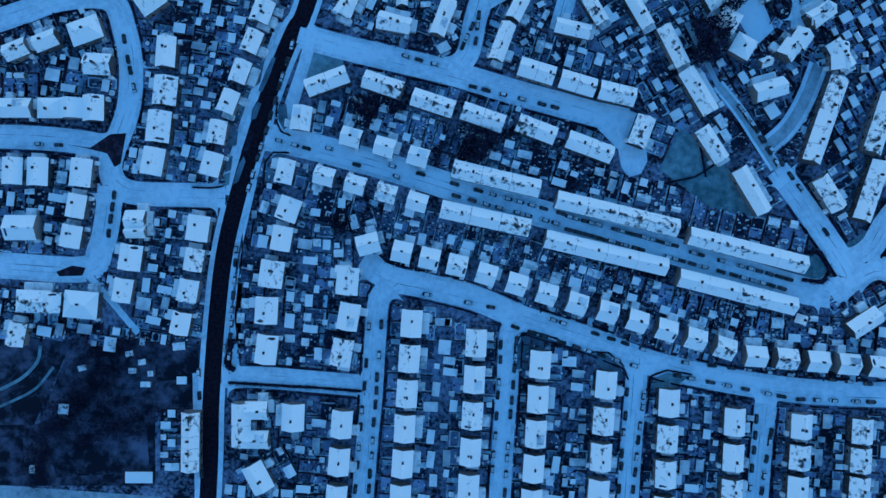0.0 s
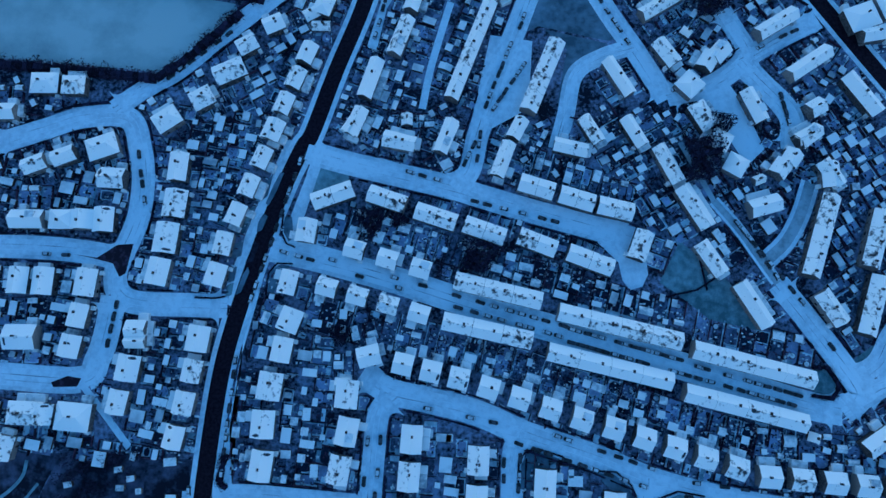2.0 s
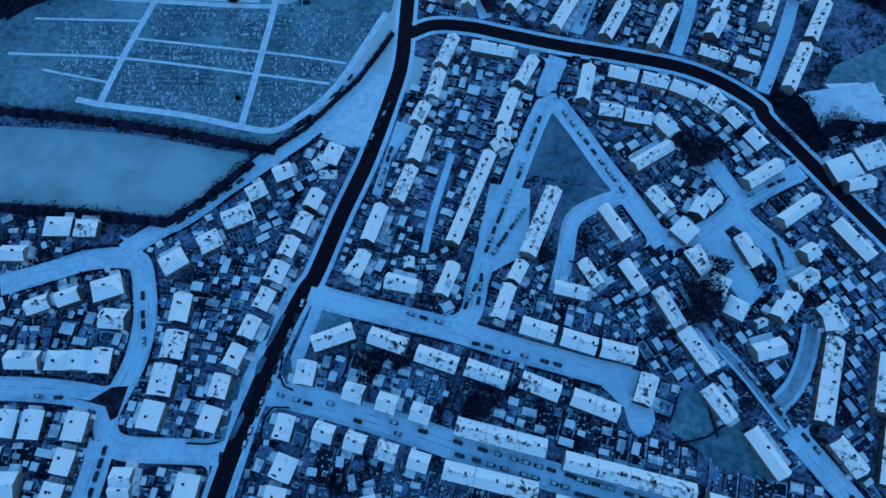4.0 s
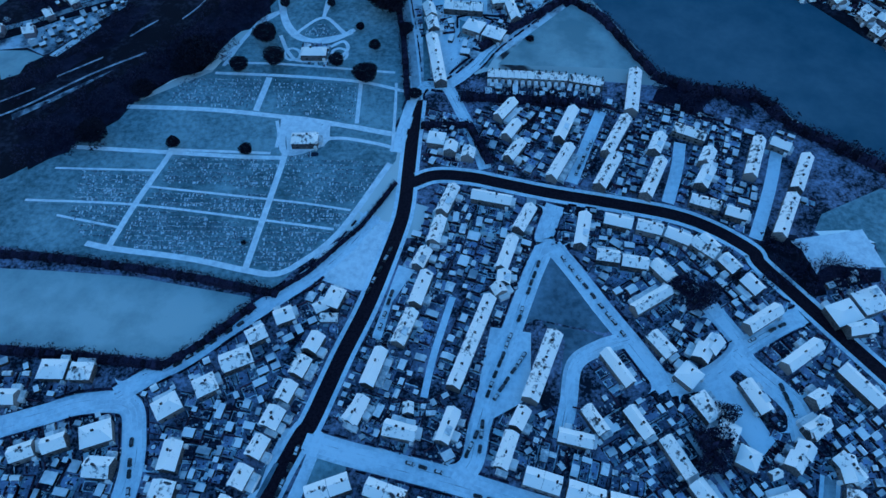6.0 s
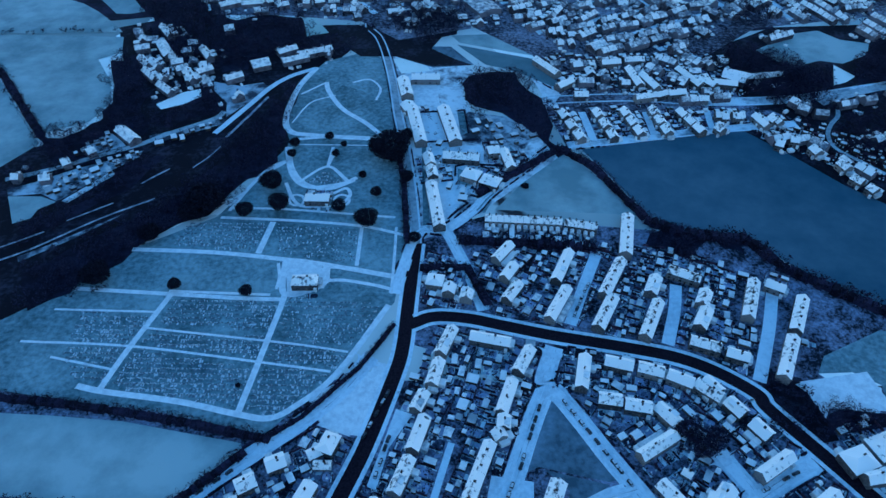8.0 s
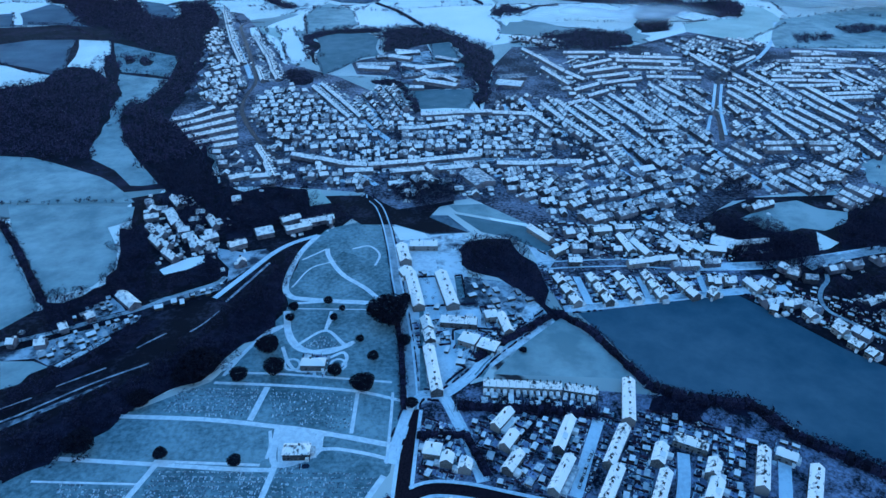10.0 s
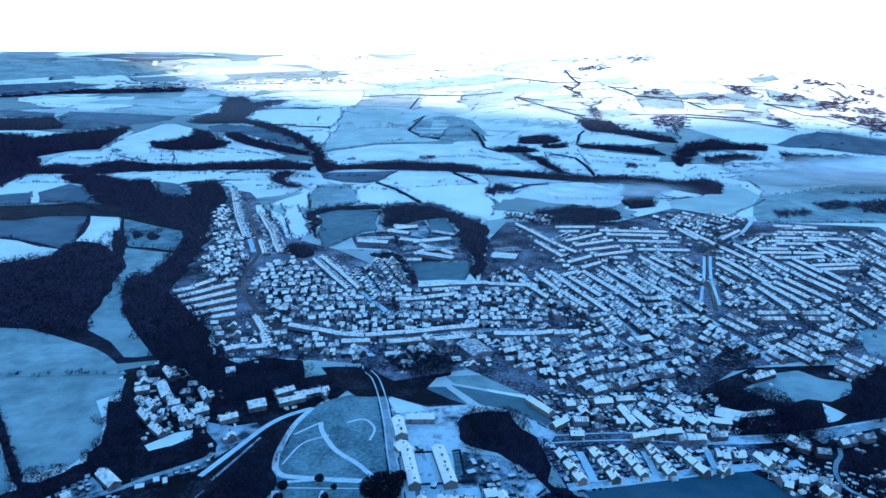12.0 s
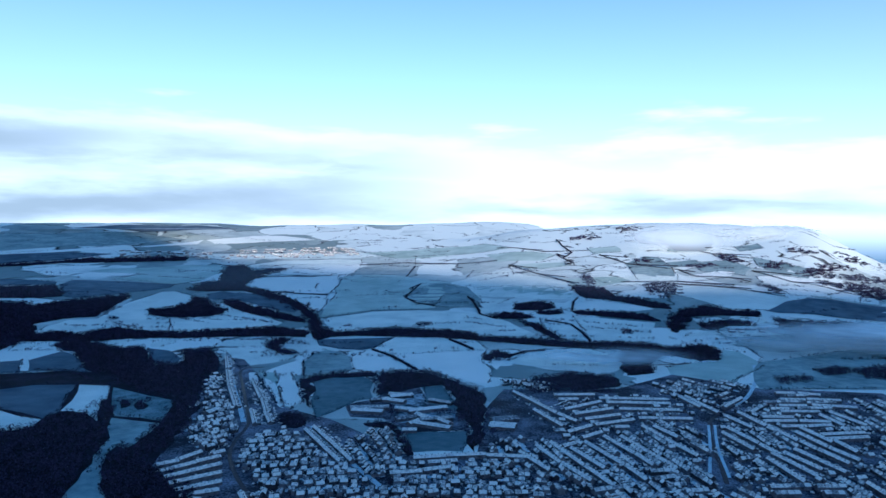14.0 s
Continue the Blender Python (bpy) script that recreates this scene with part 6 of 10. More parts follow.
terrace(121.4, 259.8, 108.3, 233.1, 4, 7, 1)
terrace(132.6, 285.6, 150.3, 277.2, 3, 7, 1)
house(148.2, 262.5, -117, 12, 7.4, 'semi', 2)
house(144, 247.4, -120, 15.5, 7.4, 'semi', 2)
terrace(181.8, 276.8, 169.5, 248, 4, 7, 1)
house(192.9, 272.7, -29, 11, 6.5, 'semi', 2)
terrace(206.1, 263.9, 192.8, 238.5, 4, 7, 1)
terrace(190.1, 234.5, 175.7, 207.6, 4, 7, 1)
terrace(132.6, 231.9, 148.1, 226.3, 3, 7, 1)
house(156, 222.1, -20, 11.5, 6.5, 'semi', 2)
terrace(22.8, 330, 73, 327.2, 12, 6.5, 1, right=12, wings=True)
terrace(74.4, 326.7, 95.3, 322.3, 5, 6.5, 1, right=12, wings=True)
terrace(-13.5, 366.3, -6.6, 321.1, 4, 7.8, 1)
house(-13.2, 378.2, -79, 11.5, 7.4, 'semi', 2)
house(-15.6, 392.9, -76, 12.5, 7.4, 'semi', 2)
terrace(-5.7, 398.2, 21.1, 395.4, 4, 8.7, 1)
house(14.7, 376.1, -25, 12.4, 10.7, 'hip', 1)
house(27.9, 369.1, -25, 13.3, 10.7, 'hip', 1)
house(41.1, 394.4, -78, 22, 6.5, 'semi', 2)
house(31.7, 405, 10, 8.9, 9, 'hip', 1)

# ---- school and estate beyond ----
terrace(-33.8, 507, -9.5, 507.3, 2, 9.7, 1)
terrace(-41, 505, -35.4, 477.5, 2, 9.7, 1)
house(-33.5, 462.1, -63, 10.5, 10.8, 'semi', 2)
terrace(-31.2, 461.3, -21.9, 413.2, 4, 9, 1)
terrace(-6.4, 461.6, 3.8, 414.9, 5, 9.7, 1)
patch('snow_yard', [(-33.8, 505.6), (-12.9, 505.8), (-8.8, 470), (-29, 468.1)], 'path', 'snow-covered school yard', 0.05)
patch('snow_yard', [(-52.7, 545.7), (-26.9, 548.2), (-18.3, 525.3), (-43.1, 520)], 'snowfield', 'snowed school field', 0.05)
patch('yard', [(-24.1, 461.5), (-7.3, 461.7), (-0.3, 416.2), (24.9, 416.5), (23.7, 389.8), (0, 333), (-10.9, 343.2), (-18.2, 423.1)], 'street', 'snow-covered courtyards between flats', 0.05)
patch('yard', [(13.1, 461.9), (48.8, 454.3), (64.2, 431.4), (43.7, 390.1), (32.5, 402.9), (24.9, 416.5), (3.9, 423.4)], 'yard', 'snow-covered yards and lots', 0.052)
house_row(88.5, 451.9, 96.9, 424.1, 3, 9.6, 7.2, left=8, right=6)
house_row(115.3, 454, 122, 425.9, 3, 9.6, 7.2, left=8, right=6)
house_row(137.2, 455.9, 143.3, 430.7, 3, 9.6, 7.2, left=8, right=6)
house_row(159.8, 457.9, 164.4, 432.5, 3, 9.6, 7.2, left=8, right=6)
house_row(181.7, 455.7, 189.7, 434.4, 3, 9.6, 7.2, left=8, right=6)
house(213.3, 451.7, 0, 5.0, 8.1, 'semi', 1)
house(223.9, 452.6, 1, 5.5, 8.1, 'semi', 1)
house(206.5, 439.6, -36, 4.5, 8.1, 'semi', 1)
house(240.6, 448.9, -75, 7.5, 8.1, 'semi', 1)
house(250.1, 448.2, -68, 6.5, 8.1, 'semi', 1)
house(244.4, 416.3, -27, 5.5, 8.1, 'semi', 1)
house(256.8, 421.5, -13, 6.0, 8.1, 'semi', 1)
house(268.1, 408.1, -73, 8.0, 8.1, 'semi', 1)
house(281.5, 390.1, -70, 9.0, 8.1, 'semi', 1)
house(284.4, 374.4, -56, 8.0, 8.1, 'semi', 1)
house(290.2, 364.1, -62, 6.0, 8.1, 'semi', 1)
terrace(231.9, 521.8, 251.6, 512.1, 3, 9.7, 1)
house(209.1, 507.6, 35, 13, 9.1, 'semi', 2)
house(227.3, 502.1, -10, 20, 7.4, 'semi', 2)
road([(103.8, 465), (106, 446.3), (108.2, 424.2)], 6, 'street', 0, False)
road([(154.4, 465.7), (155.2, 447), (155.4, 430.8)], 5, 'street', 0, False)
road([(204.7, 468.2), (203, 451.6), (202.3, 439.1)], 5, 'street', 0, False)
patch('yard', [(66.6, 523.5), (78, 513.7), (98.8, 477.8), (78.7, 470.6)], 'path', 'snow-covered open ground beside the street', 0.06)
patch('garden_ground', [(224, 440.9), (270.7, 447), (304.8, 453.1), (345, 409), (305.7, 344.4), (276.6, 373.2), (252.5, 406.3)], 'scrub', 'dark frosted gardens beside the field', 0.06)
road([(299.4, 479.9), (341.8, 498.6), (381.3, 510.5), (423.7, 521.8)], 9, 'slush', 0, False, 'slushy road out of the town')
house(114.4, 532, 1, 17.5, 6.5, 'semi', 2)
house(138.1, 534.4, 8, 16.5, 6.5, 'semi', 2)
house(159, 539.4, 4, 17, 6.5, 'semi', 2)
house(157.6, 480.3, 14, 18, 6.5, 'semi', 2)
house(172.2, 484.4, 25, 12.5, 6.5, 'semi', 2)
house(183.9, 485.9, 11, 14.5, 6.5, 'semi', 2)
house(198.5, 477.7, -5, 17.5, 6.5, 'semi', 2)
house(211.3, 453.6, 1, 9.5, 6.5, 'semi', 2)
house(224.2, 453.7, 1, 9.0, 7.6, 'semi', 1)
house(205.4, 434.8, -60, 6.5, 7.6, 'semi', 1)
house(239.9, 446.1, -71, 16, 6.5, 'semi', 2)
house(252.5, 448.1, -73, 11.5, 6.5, 'semi', 2)
house(81.8, 527.1, -56, 30, 7, 'semi', 2)
house(94.2, 499.1, 40, 17, 7, 'semi', 2)
house(105.6, 481.9, 0, 11, 7, 'semi', 2)
house(154.2, 510.7, -80, 29, 7, 'semi', 2)
house(165.8, 503.5, -70, 24.5, 7, 'semi', 2)
house(200.6, 511.2, -66, 31, 7, 'semi', 2)
house(264.2, 514.1, -170, 31.5, 7, 'semi', 2)
house(215.8, 501.5, -55, 10.5, 7, 'semi', 2)

# ---- hedges and lawns among the flats ----
hedge([(-24.3, 460.2), (-4.7, 462.1)], 1.6, 1.5)
hedge([(-22.8, 419.7), (0.0, 421.4), (20.9, 423.9)], 1.6, 1.5)
hedge([(3.5, 379.5), (3.5, 390.3), (12.3, 393.6), (24.3, 392.5), (42.3, 390.9)], 1.6, 1.5)
hedge([(28.3, 420.6), (28.6, 400.4)], 1.6, 1.5)
hedge([(4.9, 462.3), (10.7, 463.9), (13.4, 432.9)], 1.6, 1.5)
hedge([(13.9, 358.6), (19.6, 355.8), (27.5, 363.0)], 1.6, 1.5)
hedge([(-1.1, 334.0), (5.1, 342.4), (12.0, 349.9), (8.2, 352.1)], 1.6, 1.5)
patch('lawn', [(4.9, 460.8), (10.2, 462.4), (13.0, 432.9), (7.5, 429.3)], 'frost', 'frosted lawn between the flats', 0.09)
patch('lawn', [(-22.0, 418.3), (-18.6, 415.6), (-13.1, 324.0), (-17.6, 327.2)], 'frost', 'frosted lawn between the flats', 0.09)
patch('lawn', [(29.1, 418.5), (36.6, 418.6), (36.4, 404.5), (29.5, 403.7)], 'frost', 'frosted lawn between the flats', 0.09)
patch('lawn', [(5.1, 388.4), (16.2, 382.3), (19.2, 376.1), (12.1, 368.7), (5.1, 371.0)], 'frost', 'frosted lawn between the flats', 0.09)
patch('lawn', [(43.5, 417.4), (51.1, 404.1), (52.5, 394.3), (46.5, 394.2)], 'frost', 'frosted lawn between the flats', 0.09)
patch('lawn', [(17.5, 342.6), (24.2, 354.1), (31.3, 363.0), (27.1, 348.4), (23.1, 339.9)], 'frost', 'frosted lawn between the flats', 0.09)

# ---- cemetery ----
patch('cemetery_lawn', [(-306.5, 208.9), (-239.6, 197.1), (-201.3, 191.6), (-145.5, 184.5), (-90.4, 172.9), (-59.7, 209.3), (-32, 260.4), (-27.2, 312.3), (-34.4, 413.8), (-49.1, 477.8), (-91.2, 500.8), (-121.5, 461.4), (-122.4, 412.3), (-154.4, 333.8), (-197.8, 304.4), (-233.1, 263.6), (-257.8, 241.6), (-314.3, 224.3)], 'frost', 'frosted cemetery lawn with rows of graves', 0.02)
road([(-195, 199.7), (-178.8, 196.3), (-138.2, 190.9), (-107, 184.1), (-90.5, 182), (-78.3, 189.1), (-59.7, 209.3), (-35.2, 258.1)], 3.5, 'path', 0, False, 'snow-covered cemetery path', 'path')
road([(-182.1, 197.3), (-175.4, 226.7), (-164.5, 264.8)], 3.5, 'path', 0, False, 'snow-covered cemetery path', 'path')
road([(-106.6, 184.8), (-103.2, 212.3), (-97.9, 257.1), (-97.6, 265.9)], 3.5, 'path', 0, False, 'snow-covered cemetery path', 'path')
road([(-224.6, 268.2), (-166.2, 264.7), (-122, 261.9), (-98.6, 261.4)], 3, 'path', 0, False, 'snow-covered cemetery path', 'path')
road([(-166.8, 267), (-105.9, 264.9)], 2, 'path', 0, False, 'snow-covered cemetery path', 'path')
road([(-200.6, 301.9), (-147, 299.8), (-103.9, 294.6), (-82.5, 291.6), (-33.2, 280.6)], 3.5, 'path', 0, False, 'snow-covered cemetery path', 'path')
road([(-120.4, 299.3), (-116.6, 329.1)], 4, 'path', 0, False, 'snow-covered cemetery path', 'path')
road([(-152.3, 332.8), (-102.1, 330.4), (-57.7, 325.8), (-28.1, 317.4)], 2.5, 'path', 0, False, 'snow-covered cemetery path', 'path')
road([(-57.6, 324.8), (-57.3, 289.6)], 2.5, 'path', 0, False, 'snow-covered cemetery path', 'path')
road([(-102, 293.7), (-97.6, 265.9), (-76.7, 273), (-75, 287)], 4, 'path', 0, False, 'snow-covered cemetery path', 'path')
road([(-170.9, 238.9), (-109.9, 231.8), (-80.7, 228.2), (-55, 223.9)], 1.5, 'path', 0, False, 'snow-covered cemetery path', 'path')
road([(-238, 228.4), (-175.2, 225.9), (-100.8, 216.2), (-62.9, 210.8)], 1.6, 'path', 0, False, 'snow-covered cemetery path', 'path')
road([(-216.8, 218.1), (-180, 210.3)], 1.5, 'path', 0, False, 'snow-covered cemetery path', 'path')
road([(-228.9, 251.8), (-169.2, 250.7)], 1.5, 'path', 0, False, 'snow-covered cemetery path', 'path')
road([(-122.4, 412.3), (-113.5, 380.6), (-99.7, 365.8), (-77, 369.2), (-66.1, 376.5)], 3.5, 'path', 0, False, 'snow-covered cemetery path', 'path')
road([(-148.2, 339.4), (-135.9, 374.1), (-119.6, 394.2)], 2.5, 'path', 0, False, 'snow-covered cemetery path', 'path')
road([(-148.7, 342.1), (-133.8, 342.4), (-103.8, 341.2), (-36.3, 334.7)], 2, 'path', 0, False, 'snow-covered cemetery path', 'path')
road([(-115.8, 422.4), (-83.1, 426.4), (-45.6, 423.6)], 3, 'path', 0, False, 'snow-covered cemetery path', 'path')
road([(-107.8, 368.6), (-88.9, 388.4), (-69.4, 370.5)], 1.6, 'path', 0, False, 'snow-covered cemetery path', 'path')
road([(-88.9, 388.4), (-85, 406.3)], 1.6, 'path', 0, False, 'snow-covered cemetery path', 'path')
road([(-118.9, 415.6), (-41, 415)], 1.2, 'path', 0, False, 'snow-covered cemetery path', 'path')
road([(-117.3, 529.2), (-127.9, 495), (-130.2, 452.1), (-123.7, 432.9), (-107.6, 427.9), (-64.2, 424), (-38.6, 422.9)], 5, 'path', 0, False, 'snow-covered cemetery path', 'path')
road([(-105.5, 504.7), (-101.7, 490.8), (-87.4, 464.9), (-66.7, 445), (-54.1, 430)], 4, 'path', 0, False, 'snow-covered cemetery path', 'path')
road([(-123.7, 486), (-105.5, 504.7)], 2, 'path', 0, False, 'snow-covered cemetery path', 'path')
road([(-124.1, 444.3), (-114.1, 473), (-95, 484.6)], 1.5, 'path', 0, False, 'snow-covered cemetery path', 'path')
road([(-83.6, 504.9), (-69.5, 509.9), (-59.3, 495.9), (-61.3, 478)], 2, 'path', 0, False, 'snow-covered cemetery path', 'path')
road([(-115.5, 369.9), (-107.8, 352.9), (-98.6, 344.9), (-77, 346.7), (-69.2, 356.1), (-72.3, 364.5), (-80.9, 358.8)], 2.5, 'path', 0, False, 'snow-covered cemetery path', 'path')
house(-86.1, 272.6, 2, 15.2, 8.3, 'hip', 1)
house(-90, 348.7, 0, 16.2, 7.3, 'hip', 1)
patch('snow_yard', [(-102, 293.7), (-79, 291.7), (-74.8, 270.8), (-96, 265.9)], 'path', 'snowy forecourt of the chapel', 0.045)
GRAVES = Bulk()


def graves(poly, n):
    """Headstones in loose rows within an outline."""
    xs, ys = [p[0] for p in poly], [p[1] for p in poly]
    for _ in range(n * 6):
        x, y = random.uniform(min(xs), max(xs)), round(random.uniform(min(ys), max(ys)) / 3.2) * 3.2 + random.uniform(-0.3, 0.3)
        if inside(x, y, poly) and free(x, y):
            if random.random() < 0.9:
                GRAVES.box(x, y, 0, random.uniform(0.45, 0.75), 0.22, random.uniform(0.5, 1.0))
            if random.random() < 0.18:
                GRAVES.box(x, y - 1.0, 0, random.uniform(0.6, 0.9), random.uniform(1.2, 1.8), random.uniform(0.08, 0.2))


graves([(-176.9, 200), (-109.4, 188.6), (-104.8, 212.3), (-171.7, 224.7)], 420)
graves([(-171.2, 228.7), (-104.6, 220), (-101, 236), (-165.5, 236.9)], 200)
graves([(-163.9, 243.2), (-101.3, 238), (-99.9, 259.2), (-162, 261.2)], 160)
graves([(-103.3, 187.6), (-86.4, 183.8), (-59.9, 211.2), (-98.9, 214.3)], 220)
graves([(-99.6, 218.1), (-60.2, 213.8), (-54.9, 222.8), (-96.8, 230)], 120)
graves([(-95.9, 234), (-55.3, 226.7), (-35.2, 258.1), (-95.6, 263.7)], 160)
graves([(-210.6, 218.2), (-212, 250.8), (-168.3, 247.3), (-178.6, 226.6), (-181, 203.6), (-196.2, 203.3)], 220)
graves([(-176.5, 304.8), (-122.9, 303.2), (-119.8, 326.4), (-171.5, 328.1)], 120)
graves([(-108.4, 300.9), (-58.2, 292), (-59.2, 322.1), (-114.4, 326.4)], 90)
graves([(-103.9, 368.7), (-88.4, 384.1), (-71.2, 369.3)], 60)
tagged(new("headstones", GRAVES.mesh("headstones", "stone")), "grey headstones and kerbed graves dusted with snow", "headstone", kind="stuff")

# ---- single trees ----
tree(-43.7, 398.9, 15, 20)
tree(-54.8, 328.7, 8, 9)
tree(-74.2, 340.3, 5, 9)
tree(-163.3, 269.2, 4, 7)
tree(-119.7, 264.5, 4, 7)
tree(-136.3, 335.4, 6, 9)
tree(-114.2, 341.3, 7, 12)
tree(-123.7, 363.9, 8, 12)
tree(-50.7, 356.6, 4, 7)
tree(-33.2, 423.8, 5, 8)
tree(-84.1, 400.7, 3, 6)
tree(-91.5, 422.3, 3.5, 6)
tree(-116, 412.8, 4, 7)
tree(-116.2, 400.1, 4, 6)
tree(-191.6, 311.5, 7, 10)
tree(-211.5, 274.3, 9, 12)
tree(-164.6, 342.9, 14, 13)
tree(-169.9, 332.9, 9, 10)
tree(-22.4, 311.7, 4, 7)
tree(-62, 376.5, 3, 5)
tree(-110.1, 200.7, 1.5, 2)
tree(52, 367.5, 3, 2.5)
tree(-30.7, 372.9, 5, 8)
tree(-79.5, 412.9, 2.5, 5)
tree(118.7, 175.3, 7, 10, False)
tree(130.6, 170.6, 6, 11, False)
tree(123.5, 166.2, 6, 9, False)
tree(16.7, 47.5, 8, 7, False)
tree(-33.2, 62.4, 7, 6, False)
tree(-20.7, 62.5, 4, 5, False)
tree(118.4, 94.7, 9, 10, False)
tree(114.9, 86.2, 6, 8, False)
tree(126.1, 108.6, 6, 8, False)
tree(11.7, 43.8, 5, 5, False)
tree(-45.6, 11.3, 5, 5, False)
road([(-99.6, 351.4), (-100.6, 347.4), (-104, 345.7), (-108, 347.2), (-110.1, 351.2), (-109.2, 355.2), (-105.7, 357), (-101.7, 355.4), (-99.6, 351.4)], 2, 'path', 0, False, 'snowy cemetery path', 'path')
road([(-68.7, 351.9), (-69.8, 347.9), (-73.3, 346.2), (-77.2, 347.8), (-79.2, 351.7), (-78.1, 355.8), (-74.6, 357.5), (-70.6, 355.9), (-68.7, 351.9)], 2, 'path', 0, False, 'snowy cemetery path', 'path')
road([(-77.9, 288.3), (-61.2, 287.7), (-45.4, 284.2), (-33.2, 281.6)], 2.5, 'path', 0, False, 'snowy cemetery path', 'path')
road([(-79.7, 269.8), (-74.4, 276.2), (-63.6, 277.3), (-46.3, 274), (-34.3, 270.5)], 2.5, 'path', 0, False, 'snowy cemetery path', 'path')
road([(-76.8, 287.4), (-76.9, 279.9), (-72, 276.3)], 4, 'path', 0, False, 'snowy cemetery path', 'path')
road([(-35.1, 325.1), (-34.6, 304.7), (-34.4, 266.9)], 1.8, 'path', 0, False, 'snowy cemetery path', 'path')
road([(-106.1, 291.2), (-103.2, 279.5), (-103.2, 269.4)], 2, 'path', 0, False, 'snowy cemetery path', 'path')
road([(-150.1, 344.9), (-141.4, 362.2), (-130.2, 386.5), (-117.9, 396.1)], 3, 'path', 0, False, 'snowy cemetery path', 'path')
road([(-120.4, 412.3), (-114.4, 386.7), (-102, 368.7), (-84.1, 364.3), (-67.8, 374.1)], 4, 'path', 0, False, 'snowy cemetery path', 'path')
road([(-106.3, 371.6), (-88.6, 389), (-72.6, 372.2)], 2.5, 'path', 0, False, 'snowy cemetery path', 'path')
road([(-88.6, 389), (-87.8, 412.8)], 2.5, 'path', 0, False, 'snowy cemetery path', 'path')
patch('green', [(-127.2, -45.2), (-108.4, -43.2), (-107.9, -55.2), (-127.2, -57.3)], 'allotment', 'frosted garden plot behind the terrace', 0.045)
patch('green', [(-127.2, -59.3), (-107.9, -57.2), (-108.4, -70.8), (-126.4, -71.3)], 'allotment', 'frosted garden plot behind the terrace', 0.045)
road([(-196.1, -62.9), (-186.1, -57.4), (-179.6, -50.3), (-178.1, -43.3)], 1.5, 'frost', 0, False, 'worn path in the frosted field', 'path')
road([(-196.1, -70.4), (-181.1, -62.9), (-172.3, -52.8)], 1.2, 'frost', 0, False, 'worn path in the frosted field', 'path')

# ---- hedges and woods near the estate ----
hedge([(-243.6, 192.2), (-203, 189.3), (-163.8, 183.9), (-130.5, 178.5), (-87.5, 169.5)], 6, 4)
hedge([(-232.9, 138.2), (-188.4, 134.5), (-136, 129.7), (-122.1, 139.6), (-98.1, 163.2)], 6, 4)
hedge([(-90, 170.2), (-74.4, 182.2), (-47.8, 213.3), (-31, 243.3)], 3, 3)
hedge([(-41.7, 427.1), (-32.6, 369.9), (-27.1, 309.8)], 5, 5)
hedge([(19.3, 359.1), (47.1, 383.3), (81, 412.4), (102.7, 390.4), (129.1, 335.9)], 7, 6)
hedge([(128.7, 333.2), (155.3, 320.5), (190, 316), (207.2, 289.4), (234.6, 269.2), (260.5, 250.3)], 10, 6)
hedge([(95.2, 28.4), (112.4, 32.2), (128.3, 42.4)], 0.9, 1.2)
hedge([(113.9, 48.5), (116.9, 32.3)], 0.9, 1.2)
wood([(189.8, 193), (206.6, 195.1), (209.1, 184.2), (193.1, 180.3)], 4, 5, False)
hedge([(161.2, -1.3), (167.5, -1.3), (172.1, -9.1), (168.8, -14.6), (160, -13.4)], 2.5, 1.8)
wood([(125.3, 312.4), (138.3, 325.4), (165, 315.6), (156.6, 293.3), (129.4, 295.2)], 7, 8)
wood([(169.1, 318.2), (184.1, 321), (186.8, 303.4), (173.9, 308.2)], 6, 6)
hedge([(6, 312.9), (36.3, 310.9), (71.6, 309), (92.6, 306.8)], 9, 5)
wood([(192.8, 188.4), (203, 192.7), (225.1, 189), (222.6, 182.1), (189.1, 176.5)], 6, 8)
wood([(169, 209.4), (181.7, 206), (190.6, 181.6), (183.7, 168.3), (164.1, 202)], 8, 3, False)
hedge([(-18.1, 287.9), (11.2, 288.4), (22.6, 259.1)], 6, 5)
patch('snowfield', [(-247.6, 183.8), (-201.8, 181.9), (-163.1, 179.1), (-129.9, 173.1), (-101.4, 168.1), (-99.6, 164.1), (-123.5, 139.6), (-136.4, 133.2), (-189, 138), (-239.1, 141.4)], 'nearfield', 'snow-covered field between hedges', 0.025)
patch('field', [(30.2, 343.5), (52.4, 374.3), (82.4, 405.9), (101.9, 384.2), (127.7, 338.6), (104.1, 340.9)], 'nearfield', 'small snow-covered field behind the terrace', 0.03)
patch('field', [(97.3, 412.7), (225.6, 439.9), (270.6, 399.5), (323.4, 364.3), (275.8, 248.5), (236.1, 273.7), (214.4, 290.4), (190.9, 319.6), (138.5, 327), (130.5, 344.1), (110.2, 387.5)], 'darkfield', 'large barely snowed field beside the estate', 0.03)

